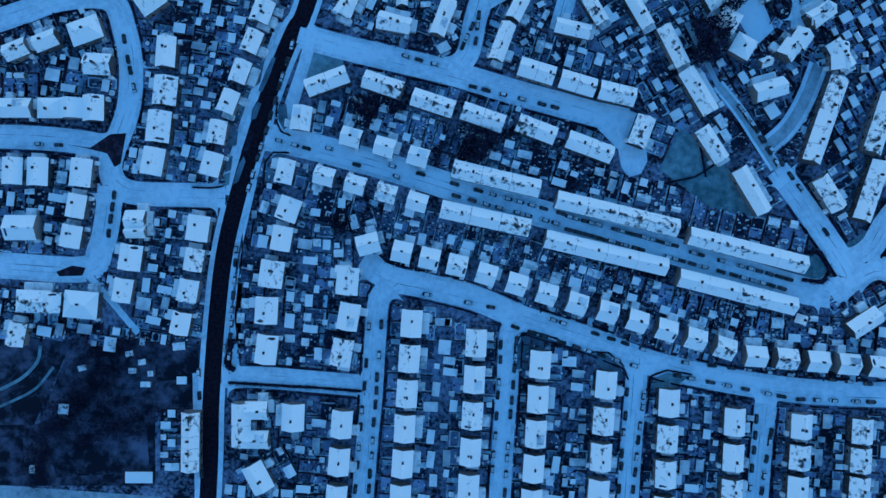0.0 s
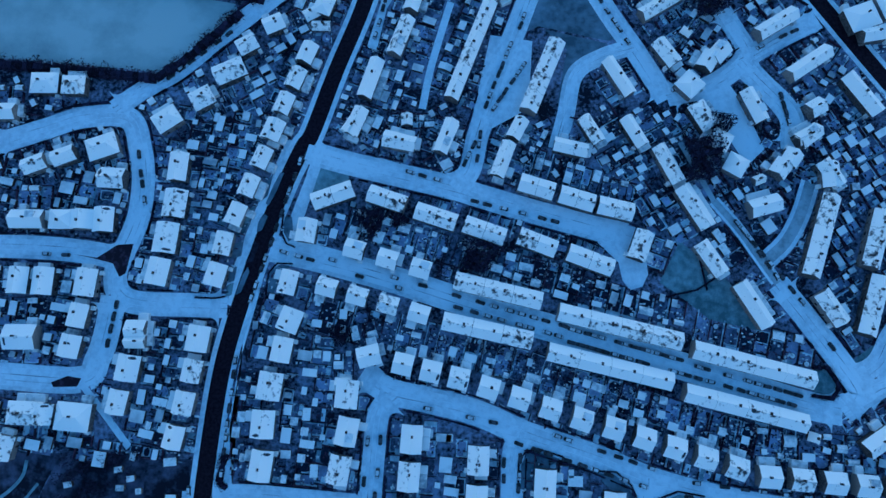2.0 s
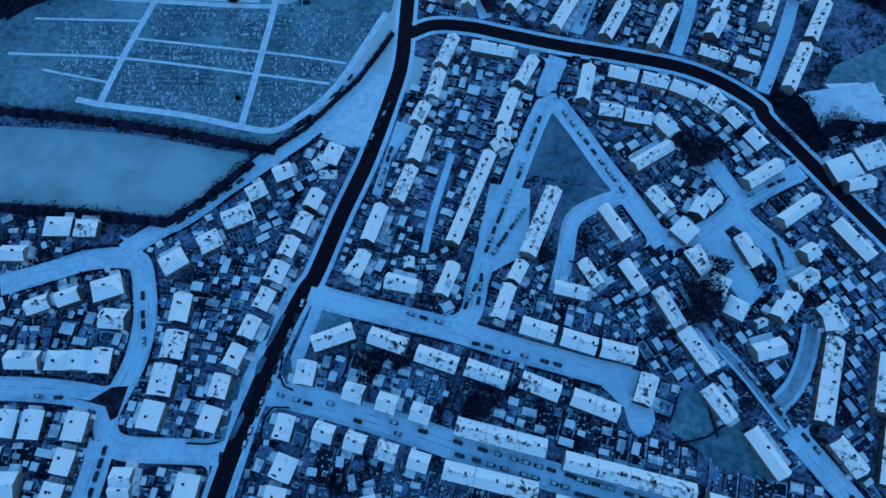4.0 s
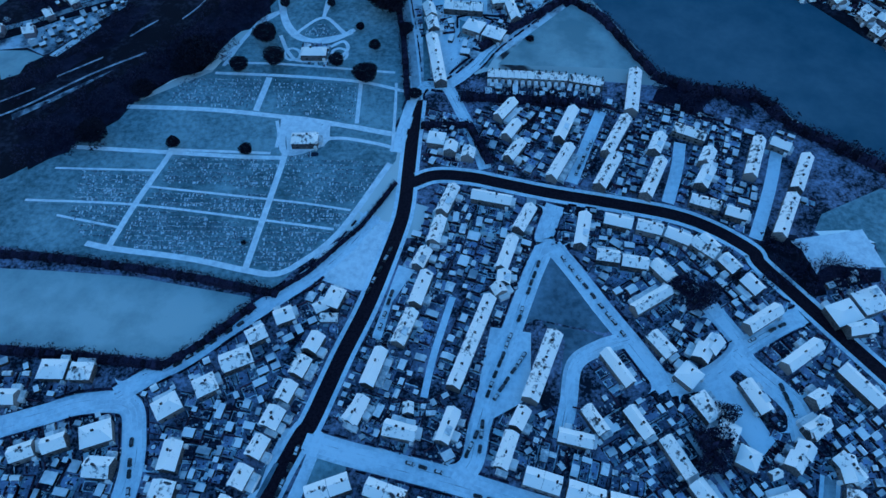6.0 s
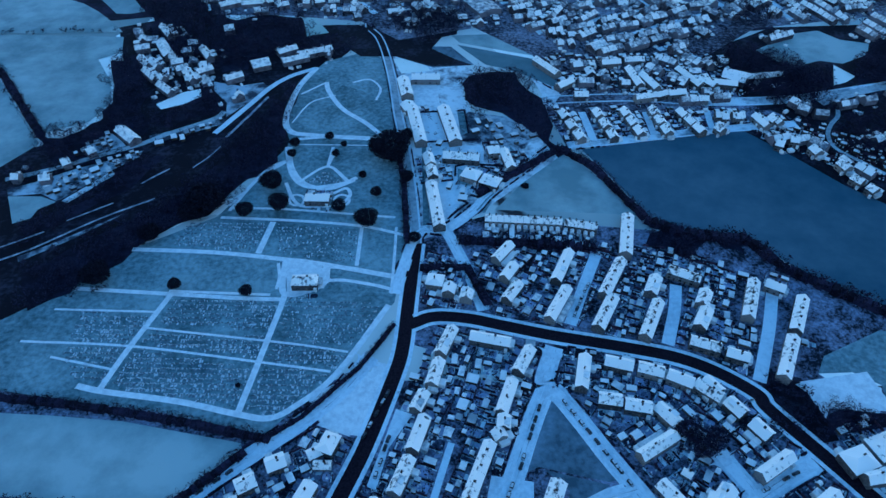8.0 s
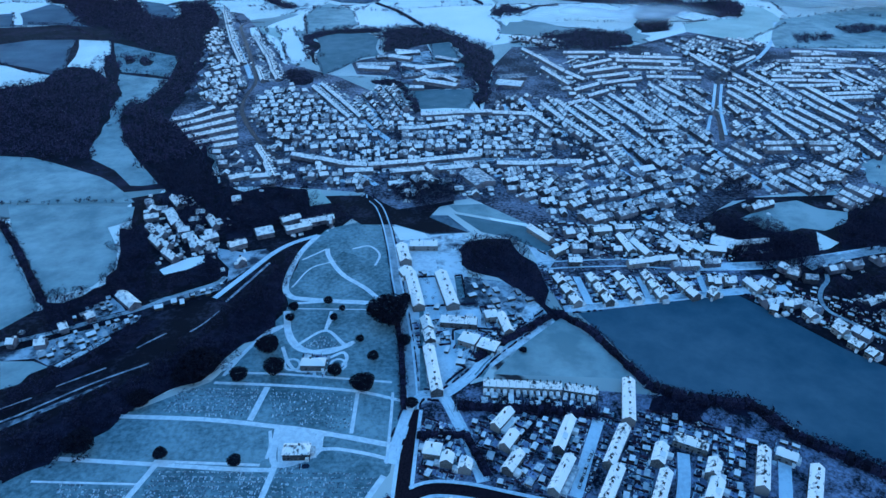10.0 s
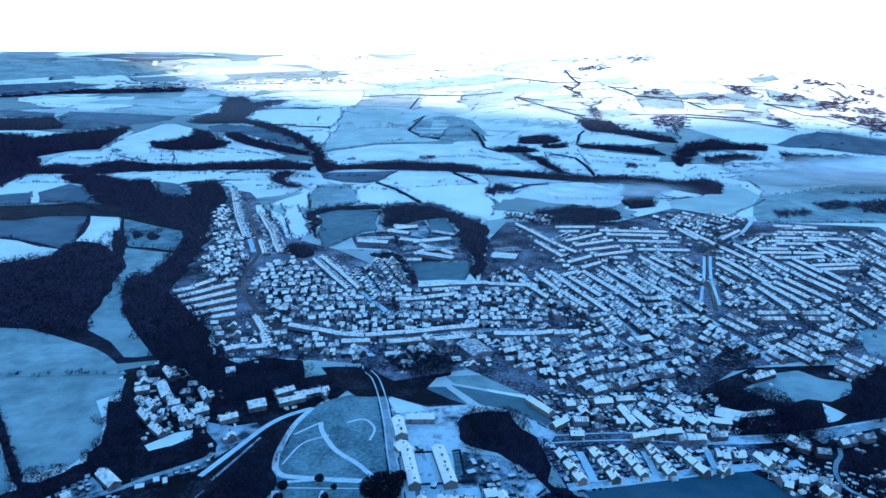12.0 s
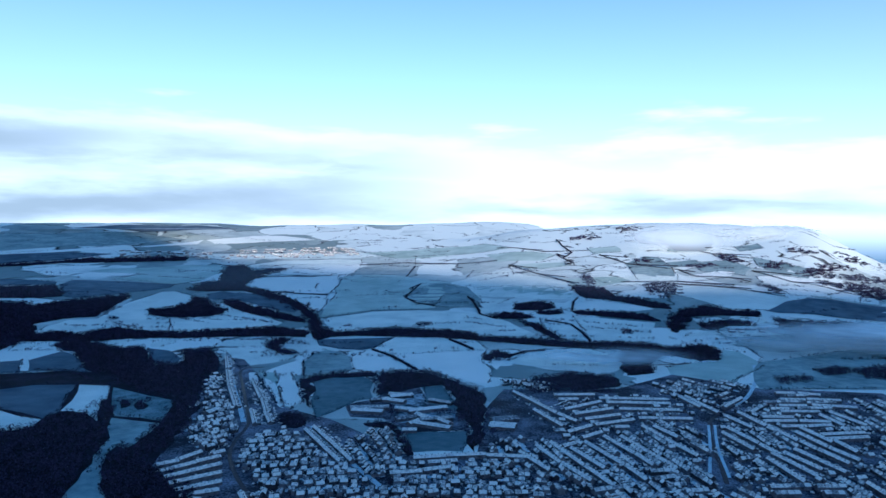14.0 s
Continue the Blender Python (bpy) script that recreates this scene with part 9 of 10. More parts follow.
patch("field", [(-1467, 2576), (-1473, 2686), (-1251, 2692), (-1063, 2674), (-1056, 2601), (-1142, 2501), (-1193, 2435), (-1292, 2354), (-1344, 2375)], "bluefield", "dark ploughed field barely dusted with snow", 0.1)
patch("field", [(-1807, 2615), (-1609, 2650), (-1514, 2639), (-1480, 2573), (-1724, 2494)], "bluefield", "dark ploughed field barely dusted with snow", 0.1)
wood([(-1710, 2475), (-1474, 2562), (-1344, 2375), (-1410, 2321), (-1590, 2299)], 7, 8)
patch("field", [(-1572, 2273), (-1416, 2330), (-1306, 2301), (-1352, 2224), (-1409, 2271)], "deepsnow", "snow-covered field between hedgerows", 0.1)
wood([(-1543, 2230), (-1393, 2245), (-1347, 2215), (-1297, 2292), (-1246, 2342), (-1129, 2438), (-1094, 2212), (-1071, 2076), (-1150, 2030), (-1185, 1947), (-1070, 1732), (-1006, 1449)], 7, 8)
patch("field", [(-1110, 1836), (-1128, 1920), (-1125, 2015), (-1054, 2042), (-1068, 2197), (-1075, 2354), (-1055, 2520), (-1010, 2541), (-920, 2469), (-882, 2357), (-897, 2302), (-932, 2247), (-970, 2212), (-920, 2122), (-847, 2082), (-799, 1971), (-752, 1840), (-761, 1803), (-832, 1869), (-933, 1917), (-973, 1869), (-977, 1803), (-1048, 1848)], "snowfield", "snow-covered field between hedgerows", 0.1)
wood([(-1018, 2046), (-1017, 2073), (-979, 2023), (-983, 1995)], 7, 8)
wood([(-966, 2203), (-910, 2240), (-877, 2326), (-906, 2460), (-846, 2405), (-760, 2270), (-714, 2244), (-729, 2121), (-782, 2097), (-850, 2091), (-916, 2113)], 7, 8)
patch("field", [(-882, 2509), (-840, 2575), (-723, 2504), (-718, 2415), (-779, 2416), (-844, 2416)], "bluefield", "dark ploughed field barely dusted with snow", 0.1)
patch("field", [(-835, 2074), (-767, 2079), (-735, 2072), (-722, 2102), (-702, 2235), (-580, 2132), (-479, 2007), (-482, 1952), (-549, 1900), (-610, 1889), (-698, 1869), (-753, 1869)], "snowfield", "snow-covered field between hedgerows", 0.1)
wood([(-1195, 1724), (-1098, 1803), (-1043, 1840), (-967, 1785), (-963, 1850), (-924, 1899), (-823, 1850), (-741, 1822), (-604, 1869), (-475, 1920), (-370, 1840), (-359, 1750), (-422, 1767), (-568, 1758), (-709, 1741), (-782, 1741), (-902, 1691), (-973, 1691)], 7, 8)
patch("field", [(-858, 1675), (-829, 1716), (-764, 1732), (-788, 1691), (-812, 1667), (-794, 1621), (-808, 1629)], "snowfield", "snow-covered field between hedgerows", 0.1)
patch("field", [(-701, 1614), (-728, 1683), (-680, 1741), (-668, 1675), (-681, 1621)], "snowfield", "snow-covered field between hedgerows", 0.1)
patch("field", [(-1013, 1564), (-1041, 1652), (-978, 1675), (-984, 1614), (-993, 1564)], "snowfield", "snow-covered field between hedgerows", 0.1)
wood([(-949, 1636), (-944, 1716), (-850, 1659), (-790, 1607), (-715, 1607), (-653, 1485), (-604, 1408), (-552, 1381), (-560, 1449), (-601, 1544), (-557, 1600), (-481, 1449), (-448, 1314), (-647, 1314), (-729, 1365), (-844, 1544), (-895, 1578)], 7, 8)
patch("field", [(-986, 1420), (-916, 1461), (-844, 1339), (-923, 1329)], "bluefield", "dark ploughed field barely dusted with snow", 0.1)
patch("field", [(-711, 1607), (-640, 1571), (-578, 1479), (-556, 1392), (-609, 1420), (-659, 1498)], "bluefield", "dark ploughed field barely dusted with snow", 0.1)
wood([(-923, 2794), (-976, 2995), (-999, 3147), (-944, 3184), (-864, 3041), (-810, 3079), (-746, 3135), (-708, 3085), (-772, 2931), (-805, 2791), (-799, 2692), (-852, 2644), (-934, 2628), (-965, 2746)], 7, 8)
wood([(-983, 2582), (-961, 2734), (-803, 2703), (-744, 2654), (-665, 2609), (-602, 2525), (-484, 2365), (-399, 2140), (-393, 2042), (-423, 2108), (-479, 2243), (-595, 2410), (-715, 2552), (-772, 2600), (-931, 2557)], 7, 8)
wood([(-782, 2394), (-737, 2412), (-671, 2323), (-568, 2226), (-450, 2107), (-405, 2018), (-450, 2030), (-540, 2113), (-630, 2180), (-746, 2313)], 7, 8)
patch("field", [(-779, 2552), (-692, 2545), (-583, 2446), (-481, 2254), (-488, 2200), (-603, 2287), (-686, 2375), (-789, 2448)], "bluefield", "dark ploughed field barely dusted with snow", 0.1)
patch("field", [(-785, 2682), (-803, 2884), (-705, 2960), (-556, 2959), (-460, 2981), (-444, 2592), (-415, 2225), (-447, 2256), (-504, 2363), (-602, 2525), (-719, 2647)], "deepsnow", "snow-covered field between hedgerows", 0.1)
patch("field", [(-810, 2910), (-775, 3043), (-702, 3173), (-583, 3105), (-470, 3225), (-395, 3272), (-406, 3050), (-449, 2995), (-560, 2985), (-711, 2986)], "deepsnow", "snow-covered field between hedgerows", 0.1)
patch("field", [(-918, 3186), (-792, 3328), (-524, 3401), (-409, 3390), (-396, 3287), (-606, 3231), (-763, 3207), (-867, 3100)], "snowfield", "snow-covered field between hedgerows", 0.1)
patch("field", [(-442, 2943), (-401, 3011), (-212, 3006), (-58, 2882), (38, 2819), (13, 2585), (-27, 2308), (-84, 2276), (-180, 2276), (-235, 2253), (-301, 2186), (-386, 2120), (-410, 2358), (-433, 2690)], "thinfield", "thinly snowed green field between hedgerows", 0.1)
patch("field", [(-143, 2538), (-123, 2720), (-92, 2807), (14, 2802), (103, 2680), (136, 2451), (137, 2292), (31, 2305), (-47, 2341), (-110, 2421)], "nearfield", "darker field tone for thin snow and painted shade", 0.1)
hedge([(-92, 2807), (-129, 2597), (-139, 2502), (-99, 2398), (-27, 2330)], 7, 5)
patch("field", [(-381, 2088), (-298, 2165), (-232, 2231), (-83, 2255), (30, 2231), (139, 2172), (198, 2030), (255, 1776), (231, 1758), (99, 1785), (-6, 1889), (-137, 1941), (-229, 1889), (-302, 1850), (-334, 1920)], "snowfield", "snow-covered field between hedgerows", 0.1)
wood([(-81, 1973), (-40, 1996), (-31, 1952), (-71, 1920)], 7, 8)
wood([(-285, 1952), (-266, 1952), (-265, 1920), (-279, 1920)], 7, 8)
wood([(-408, 2030), (-397, 2109), (-349, 1920), (-303, 1860), (-299, 1741), (-320, 1699), (-358, 1822)], 7, 8)
wood([(-319, 1812), (-224, 1850), (-133, 1889), (9, 1860), (71, 1831), (98, 1758), (254, 1716), (373, 1667), (445, 1675), (529, 1636), (506, 1564), (357, 1592), (242, 1636), (94, 1699), (9, 1741), (-125, 1767), (-215, 1776), (-309, 1758)], 7, 8)
patch("field", [(-325, 1724), (-124, 1758), (-140, 1636), (-191, 1578), (-247, 1592), (-302, 1636)], "bluefield", "dark ploughed field barely dusted with snow", 0.1)
patch("field", [(-554, 1716), (-425, 1750), (-433, 1691), (-429, 1621), (-554, 1629)], "snowfield", "snow-covered field between hedgerows", 0.1)
patch("field", [(-546, 1607), (-416, 1600), (-352, 1524), (-317, 1544), (-329, 1479), (-367, 1431), (-407, 1403), (-413, 1365), (-450, 1449), (-499, 1544)], "snowfield", "snow-covered field between hedgerows", 0.1)
wood([(-441, 1667), (-416, 1741), (-390, 1724), (-404, 1644), (-379, 1585), (-327, 1530), (-347, 1504), (-400, 1564)], 7, 8)
patch("field", [(-360, 1339), (-338, 1414), (-312, 1485), (-298, 1511), (-301, 1449), (-280, 1319), (-344, 1300)], "deepsnow", "snow-covered field between hedgerows", 0.1)
patch("field", [(-300, 1443), (-296, 1537), (-272, 1585), (-241, 1557), (-208, 1504), (-183, 1365), (-206, 1329), (-246, 1304), (-272, 1304)], "nearfield", "darker field tone for thin snow and painted shade", 0.1)
patch("field", [(-182, 1365), (-203, 1498), (-178, 1578), (-133, 1524), (-76, 1403), (-56, 1354), (-108, 1365), (-160, 1319)], "deepsnow", "snow-covered field between hedgerows", 0.1)
patch("field", [(-166, 1592), (-124, 1750), (9, 1732), (81, 1716), (99, 1585), (8, 1571), (-108, 1530), (-136, 1550)], "snowfield", "snow-covered field between hedgerows", 0.1)
patch("field", [(-118, 1517), (8, 1557), (100, 1564), (81, 1449), (99, 1365), (80, 1245), (18, 1300), (-28, 1365), (-54, 1370), (-83, 1443)], "deepsnow", "snow-covered field between hedgerows", 0.1)
patch("field", [(14, 2802), (136, 2902), (238, 2964), (327, 2868), (480, 2649), (512, 2564), (462, 2382), (315, 2404), (139, 2504), (87, 2516), (59, 2692)], "snowfield", "snow-covered field between hedgerows", 0.1)
patch("field", [(126, 2674), (302, 2651), (462, 2549), (475, 2474), (451, 2400), (286, 2509), (144, 2602)], "thinfield", "thinly snowed green field between hedgerows", 0.1)
patch("field", [(308, 3039), (423, 3045), (544, 3006), (557, 2939), (430, 2918), (339, 2972)], "thinfield", "thinly snowed green field between hedgerows", 0.1)
patch("field", [(100, 2480), (157, 2467), (235, 2412), (188, 2333), (155, 2190), (128, 2143), (127, 2294)], "snowfield", "snow-covered field between hedgerows", 0.1)
hedge([(92, 2504), (111, 2370), (120, 2173), (168, 2077)], 7, 5)
wood([(258, 2348), (348, 2353), (370, 2307), (382, 2263), (329, 2223), (273, 2227), (229, 2249)], 7, 8)
wood([(308, 2207), (384, 2220), (395, 2176), (336, 2153), (311, 2163)], 7, 8)
wood([(155, 2142), (196, 2206), (249, 2183), (295, 2118), (256, 2089), (186, 2090)], 7, 8)
wood([(219, 2065), (275, 1973), (303, 1750), (312, 1716), (290, 1716), (261, 1869), (238, 2007)], 7, 8)
patch("field", [(299, 2077), (366, 2018), (385, 1860), (373, 1699), (315, 1732), (283, 1910)], "snowfield", "snow-covered field between hedgerows", 0.1)
hedge([(312, 2053), (375, 1973), (377, 1822), (371, 1691)], 7, 5)
wood([(421, 2217), (509, 2193), (608, 2156), (648, 2108), (656, 2023), (612, 2045), (524, 2106), (428, 2157)], 7, 8)
patch("field", [(415, 2140), (517, 2080), (634, 2006), (561, 1822), (518, 1683), (379, 1691), (392, 1840)], "snowfield", "snow-covered field between hedgerows", 0.1)
wood([(497, 1869), (520, 1869), (517, 1803), (489, 1794)], 7, 8)
patch("field", [(438, 2258), (483, 2338), (546, 2355), (642, 2274), (694, 2198), (615, 2180), (512, 2210)], "deepsnow", "snow-covered field between hedgerows", 0.1)
hedge([(425, 2217), (454, 2341), (479, 2397)], 7, 5)
wood([(482, 2600), (549, 2556), (603, 2511), (617, 2401), (686, 2364), (748, 2250), (745, 2186), (684, 2224), (615, 2320), (568, 2368), (514, 2392), (488, 2464)], 7, 8)
wood([(561, 2720), (597, 2727), (575, 2577), (542, 2523), (553, 2627)], 7, 8)
patch("field", [(604, 2659), (783, 2700), (918, 2633), (889, 2549), (758, 2540), (637, 2564)], "snowfield", "snow-covered field between hedgerows", 0.1)
wood([(738, 2544), (810, 2570), (864, 2538), (835, 2391), (782, 2323), (761, 2412)], 9, 6, False)
patch("field", [(1006, 2117), (1120, 2201), (1217, 2244), (1307, 2237), (1513, 2168), (1353, 1937), (1202, 1998), (1129, 2048), (1039, 2075)], "bluefield", "dark ploughed field barely dusted with snow", 0.1)
patch("field", [(875, 2509), (1026, 2417), (1144, 2286), (1145, 2233), (1022, 2113), (916, 2156), (890, 2228), (861, 2300), (816, 2396)], "snowfield", "snow-covered field between hedgerows", 0.1)
patch("field", [(1013, 2651), (1090, 2677), (1144, 2644), (1094, 2578), (1006, 2575), (948, 2624)], "deepsnow", "snow-covered field between hedgerows", 0.1)
hedge([(861, 2530), (980, 2455), (1080, 2357), (1150, 2262)], 7, 5)
wood([(1153, 2474), (1179, 2398), (1180, 2302), (1143, 2325), (1136, 2392)], 9, 6, False)
wood([(1202, 2984), (1274, 2950), (1272, 2833), (1201, 2779), (1192, 2870)], 9, 6, False)
wood([(1305, 2753), (1406, 2771), (1319, 2642), (1279, 2673)], 9, 6, False)
wood([(1436, 2652), (1699, 2872), (1772, 2913), (1599, 2741), (1476, 2606), (1701, 2758), (2035, 2921), (1952, 2801), (1567, 2611), (1390, 2528), (1362, 2555)], 9, 6, False)
wood([(1377, 2465), (1584, 2566), (1794, 2574), (1600, 2293), (1469, 2315), (1450, 2414), (1368, 2412)], 9, 6, False)
patch("field", [(1276, 2554), (1340, 2473), (1450, 2414), (1558, 2234), (1520, 2179), (1316, 2253), (1179, 2280), (1172, 2469), (1191, 2556)], "deepsnow", "snow-covered field between hedgerows", 0.1)
wood([(579, 1614), (642, 1636), (647, 1564), (601, 1461), (557, 1449), (525, 1498), (489, 1511), (517, 1592)], 7, 8)
wood([(420, 1578), (522, 1614), (487, 1498), (422, 1449), (408, 1511)], 7, 8)
patch("field", [(598, 1449), (659, 1578), (710, 1544), (664, 1392), (542, 1245), (437, 1245), (464, 1392), (538, 1431)], "thinfield", "thinly snowed green field between hedgerows", 0.1)
patch("field", [(697, 1636), (728, 1614), (705, 1479), (679, 1449), (684, 1544)], "deepsnow", "snow-covered field between hedgerows", 0.1)
patch("field", [(304, 1600), (353, 1578), (391, 1492), (348, 1498), (315, 1550)], "snowfield", "snow-covered field between hedgerows", 0.1)
patch("field", [(142, 1449), (204, 1550), (282, 1550), (337, 1449), (336, 1403), (208, 1403)], "snowfield", "snow-covered field between hedgerows", 0.1)
patch("field", [(108, 1498), (145, 1485), (110, 1365), (100, 1420)], "deepsnow", "snow-covered field between hedgerows", 0.1)
wood([(87, 1511), (126, 1557), (155, 1524), (143, 1461), (105, 1449), (88, 1467)], 7, 8)
hedge([(146, 1498), (191, 1557), (239, 1571)], 7, 5)
hedge([(16, 1716), (43, 1652), (72, 1578)], 7, 5)
hedge([(-165, 1578), (-120, 1511), (-83, 1431), (-56, 1365)], 7, 5)
hedge([(-683, 2594), (-571, 2577), (-435, 2544)], 7, 5)
hedge([(-796, 2886), (-675, 2939), (-553, 2946)], 7, 5)
hedge([(-160, 2980), (-142, 3146), (-133, 3233)], 7, 5)
hedge([(296, 3045), (396, 2843), (483, 2668), (520, 2572)], 7, 5)
hedge([(533, 3170), (554, 3062), (576, 2977), (534, 2951)], 7, 5)
patch("field", [(-1637, 3532), (-1393, 3838), (-1373, 3889), (-1359, 3741), (-1559, 3555)], "deepsnow", "snow-covered field between hedgerows", 0.1)
patch("field", [(-1365, 3894), (-1149, 4112), (-976, 4108), (-751, 4010), (-930, 3916), (-1285, 3801)], "deepsnow", "snow-covered field between hedgerows", 0.1)
# the hazy western plain, its haze put into the field colour
patch("field", [(-2454, 3562), (-1763, 3948), (-1459, 3841), (-1755, 3471), (-2164, 3138)], "nearfield", "darker field tone for thin snow and painted shade", 0.1)
patch("field", [(-1415, 3492), (-434, 3600), (-249, 3541), (-413, 3421), (-1074, 3341)], "snowfield", "snow-covered field between hedgerows", 0.1)
patch("field", [(-903, 1461), (-888, 1564), (-828, 1511), (-749, 1392), (-701, 1344), (-838, 1354)], "bluefield", "dark ploughed field barely dusted with snow", 0.1)
wood([(766, 2166), (863, 2204), (907, 2135), (992, 2105), (961, 2040), (925, 2053), (866, 2077), (771, 2079), (715, 1973), (630, 1822), (657, 1973), (715, 2097)], 7, 8)
wood([(765, 1995), (875, 2017), (910, 1976), (880, 1918), (825, 1940), (748, 1869), (736, 1920)], 7, 8)
wood([(991, 2013), (1083, 1964), (1164, 1933), (1193, 1903), (1066, 1820), (970, 1758), (944, 1822), (967, 1931)], 7, 8)
patch("field", [(763, 2058), (841, 2059), (851, 2021), (759, 1979)], "snowfield", "snow-covered field between hedgerows", 0.1)
patch("field", [(895, 2044), (947, 2028), (960, 1990), (911, 1931), (902, 1947), (935, 1994)], "snowfield", "snow-covered field between hedgerows", 0.1)
patch("field", [(1029, 2055), (1124, 2008), (1192, 1940), (1106, 1976), (1021, 2022)], "deepsnow", "snow-covered field between hedgerows", 0.1)
patch("field", [(676, 1822), (760, 1860), (745, 1803), (630, 1758)], "snowfield", "snow-covered field between hedgerows", 0.1)
patch("field", [(748, 1850), (980, 1892), (934, 1803), (748, 1758)], "snowfield", "snow-covered field between hedgerows", 0.1)
# a cloud's shadow on the down, painted as a darker field
patch("field", [(772, 2871), (892, 2991), (944, 2959), (908, 2635), (757, 2609)], "nearfield", "darker field tone for thin snow and painted shade", 0.1)
patch("field", [(1348, 3123), (1470, 3160), (1448, 3057), (1327, 3015)], "nearfield", "darker field tone for thin snow and painted shade", 0.1)
patch("field", [(951, 2866), (1082, 2896), (1066, 2790), (942, 2770)], "nearfield", "darker field tone for thin snow and painted shade", 0.1)
patch("field", [(-432, 3583), (-75, 3749), (234, 3685), (331, 3412), (47, 3508), (-242, 3442)], "thinfield", "thinly snowed green field between hedgerows", 0.1)
patch("field", [(-2163, 3957), (-1533, 4326), (-1321, 4340), (-1770, 3964)], "bluefield", "dark ploughed field barely dusted with snow", 0.1)
patch("field", [(1096, 3227), (1276, 3190), (1188, 3047), (1014, 3059)], "nearfield", "darker field tone for thin snow and painted shade", 0.1)
patch("field", [(1052, 2848), (1206, 2845), (1234, 2698), (1153, 2575), (1030, 2696)], "nearfield", "darker field tone for thin snow and painted shade", 0.1)
patch("field", [(1327, 2892), (1399, 2711), (1478, 2648), (1358, 2507), (1269, 2584), (1276, 2740)], "nearfield", "darker field tone for thin snow and painted shade", 0.1)
patch("field", [(488, 2696), (688, 2683), (732, 2597), (590, 2548), (487, 2570)], "thinfield", "thinly snowed green field between hedgerows", 0.1)
patch("field", [(214, 3366), (428, 3277), (533, 3170), (454, 3080), (253, 3149)], "thinfield", "thinly snowed green field between hedgerows", 0.1)
patch("field", [(697, 3253), (829, 3237), (821, 3104), (694, 3117)], "thinfield", "thinly snowed green field between hedgerows", 0.1)
wood([(829, 2930), (909, 2966), (911, 2893), (823, 2841)], 9, 6, False)
wood([(1087, 3121), (1195, 3131), (1164, 3076), (1078, 3053)], 9, 6, False)
wood([(1013, 2805), (1123, 2816), (1121, 2753), (1010, 2733)], 9, 6, False)
wood([(937, 3664), (1053, 3640), (1059, 3559), (945, 3578)], 9, 6, False)
wood([(672, 3553), (813, 3523), (807, 3448), (686, 3473)], 9, 6, False)
wood([(1533, 3023), (1641, 2988), (1637, 2936), (1513, 2934)], 9, 6, False)
wood([(1797, 3084), (1976, 3163), (1964, 3102), (1782, 3013)], 9, 6, False)
hedge([(590, 3508), (592, 3353), (608, 3188), (562, 3107), (537, 3193)], 7, 5)
hedge([(954, 2738), (977, 2614), (1087, 2561), (1135, 2479)], 7, 5)
hedge([(1213, 2650), (1265, 2450), (1390, 2381), (1513, 2322)], 7, 5)
hedge([(688, 2596), (892, 2557), (1051, 2428)], 7, 5)
hedge([(1042, 3311), (1098, 3155), (1190, 2985), (1313, 2872)], 7, 5)
hedge([(712, 3080), (783, 2869), (954, 2738)], 7, 5)
hedge([(280, 3480), (480, 3261), (686, 3203)], 7, 5)
hedge([(-391, 3244), (-178, 3322), (44, 3260), (255, 3173)], 7, 5)
patch("field", [(679, 1437), (917, 1564), (1190, 1652), (868, 1202), (569, 1202)], "nearfield", "darker field tone for thin snow and painted shade", 0.1)
wood([(752, 1360), (833, 1381), (813, 1329), (741, 1300)], 7, 8)
wood([(829, 1354), (1045, 1449), (899, 1245), (806, 1281)], 7, 8)
wood([(633, 1281), (708, 1300), (698, 1262), (621, 1236)], 7, 8)
wood([(168, 1281), (242, 1329), (335, 1300), (321, 1223), (248, 1194), (168, 1202)], 7, 8)
wood([(399, 1498), (447, 1449), (424, 1339), (361, 1314)], 7, 8)
quarter([(759, 1802), (953, 1840), (975, 1899), (799, 1879)], 5, spacing=34, length=16, fill=0.6)
# ---- end of open country ----

# ---- parked cars ----
parked(-55.9, 45.9, -0.7, 30.7, 4)
parked(1.8, 29.7, 54.5, 15.3, 9)
parked(54.5, 14.8, 104.7, 1.1, 15)
parked(104.7, 0.3, 155, -13.7, 12)
parked(-55.9, 42.2, -0.7, 26.5, 2)
parked(4.3, 24, 54.5, 10.3, 8)
parked(54.5, 9, 104.7, -4.7, 14)
parked(104.7, -4.7, 152.5, -17.7, 11)
parked(-20.7, -17.5, 27, -26.9, 5)
parked(29.5, -33.7, 87.3, -52.4, 9)
parked(44.5, -29.9, 92.3, -45.4, 7)
parked(92.3, -53.7, 155.1, -66.1, 8)
parked(104.8, -49.9, 195.3, -60.3, 10)
parked(155.1, -66.4, 195.3, -67.8, 5)
parked(-26.7, -30, -32.6, -110.3, 11)
parked(-32, -30, -38.6, -110.3, 9)
parked(33.3, -37.5, 27.6, -110.2, 11)
parked(26.5, -37.5, 21.6, -110.2, 9)
parked(89.8, -60, 84.4, -110.2, 7)
parked(82.3, -60, 78.3, -110.2, 6)
parked(147.6, -69.9, 141.4, -110.1, 6)
parked(140, -69.9, 136.3, -110.1, 5)
parked(-20.9, 86.6, 1.7, 80.4, 3)
parked(9.2, 72.9, 54.4, 61.7, 6)
parked(13.7, 100.5, 8, 87.9, 3)
parked(16.7, 108, 14.2, 88, 3)
parked(-66, 92.8, -88.5, 17.5, 12)
parked(-141.7, 95.1, -136.2, 67.6, 4)
parked(-144.9, 27.5, -148.1, 4.9, 4)
parked(-181.3, 46.2, -166.2, 45.5, 2)
parked(-91, 2.5, -94.6, -50.2, 8)
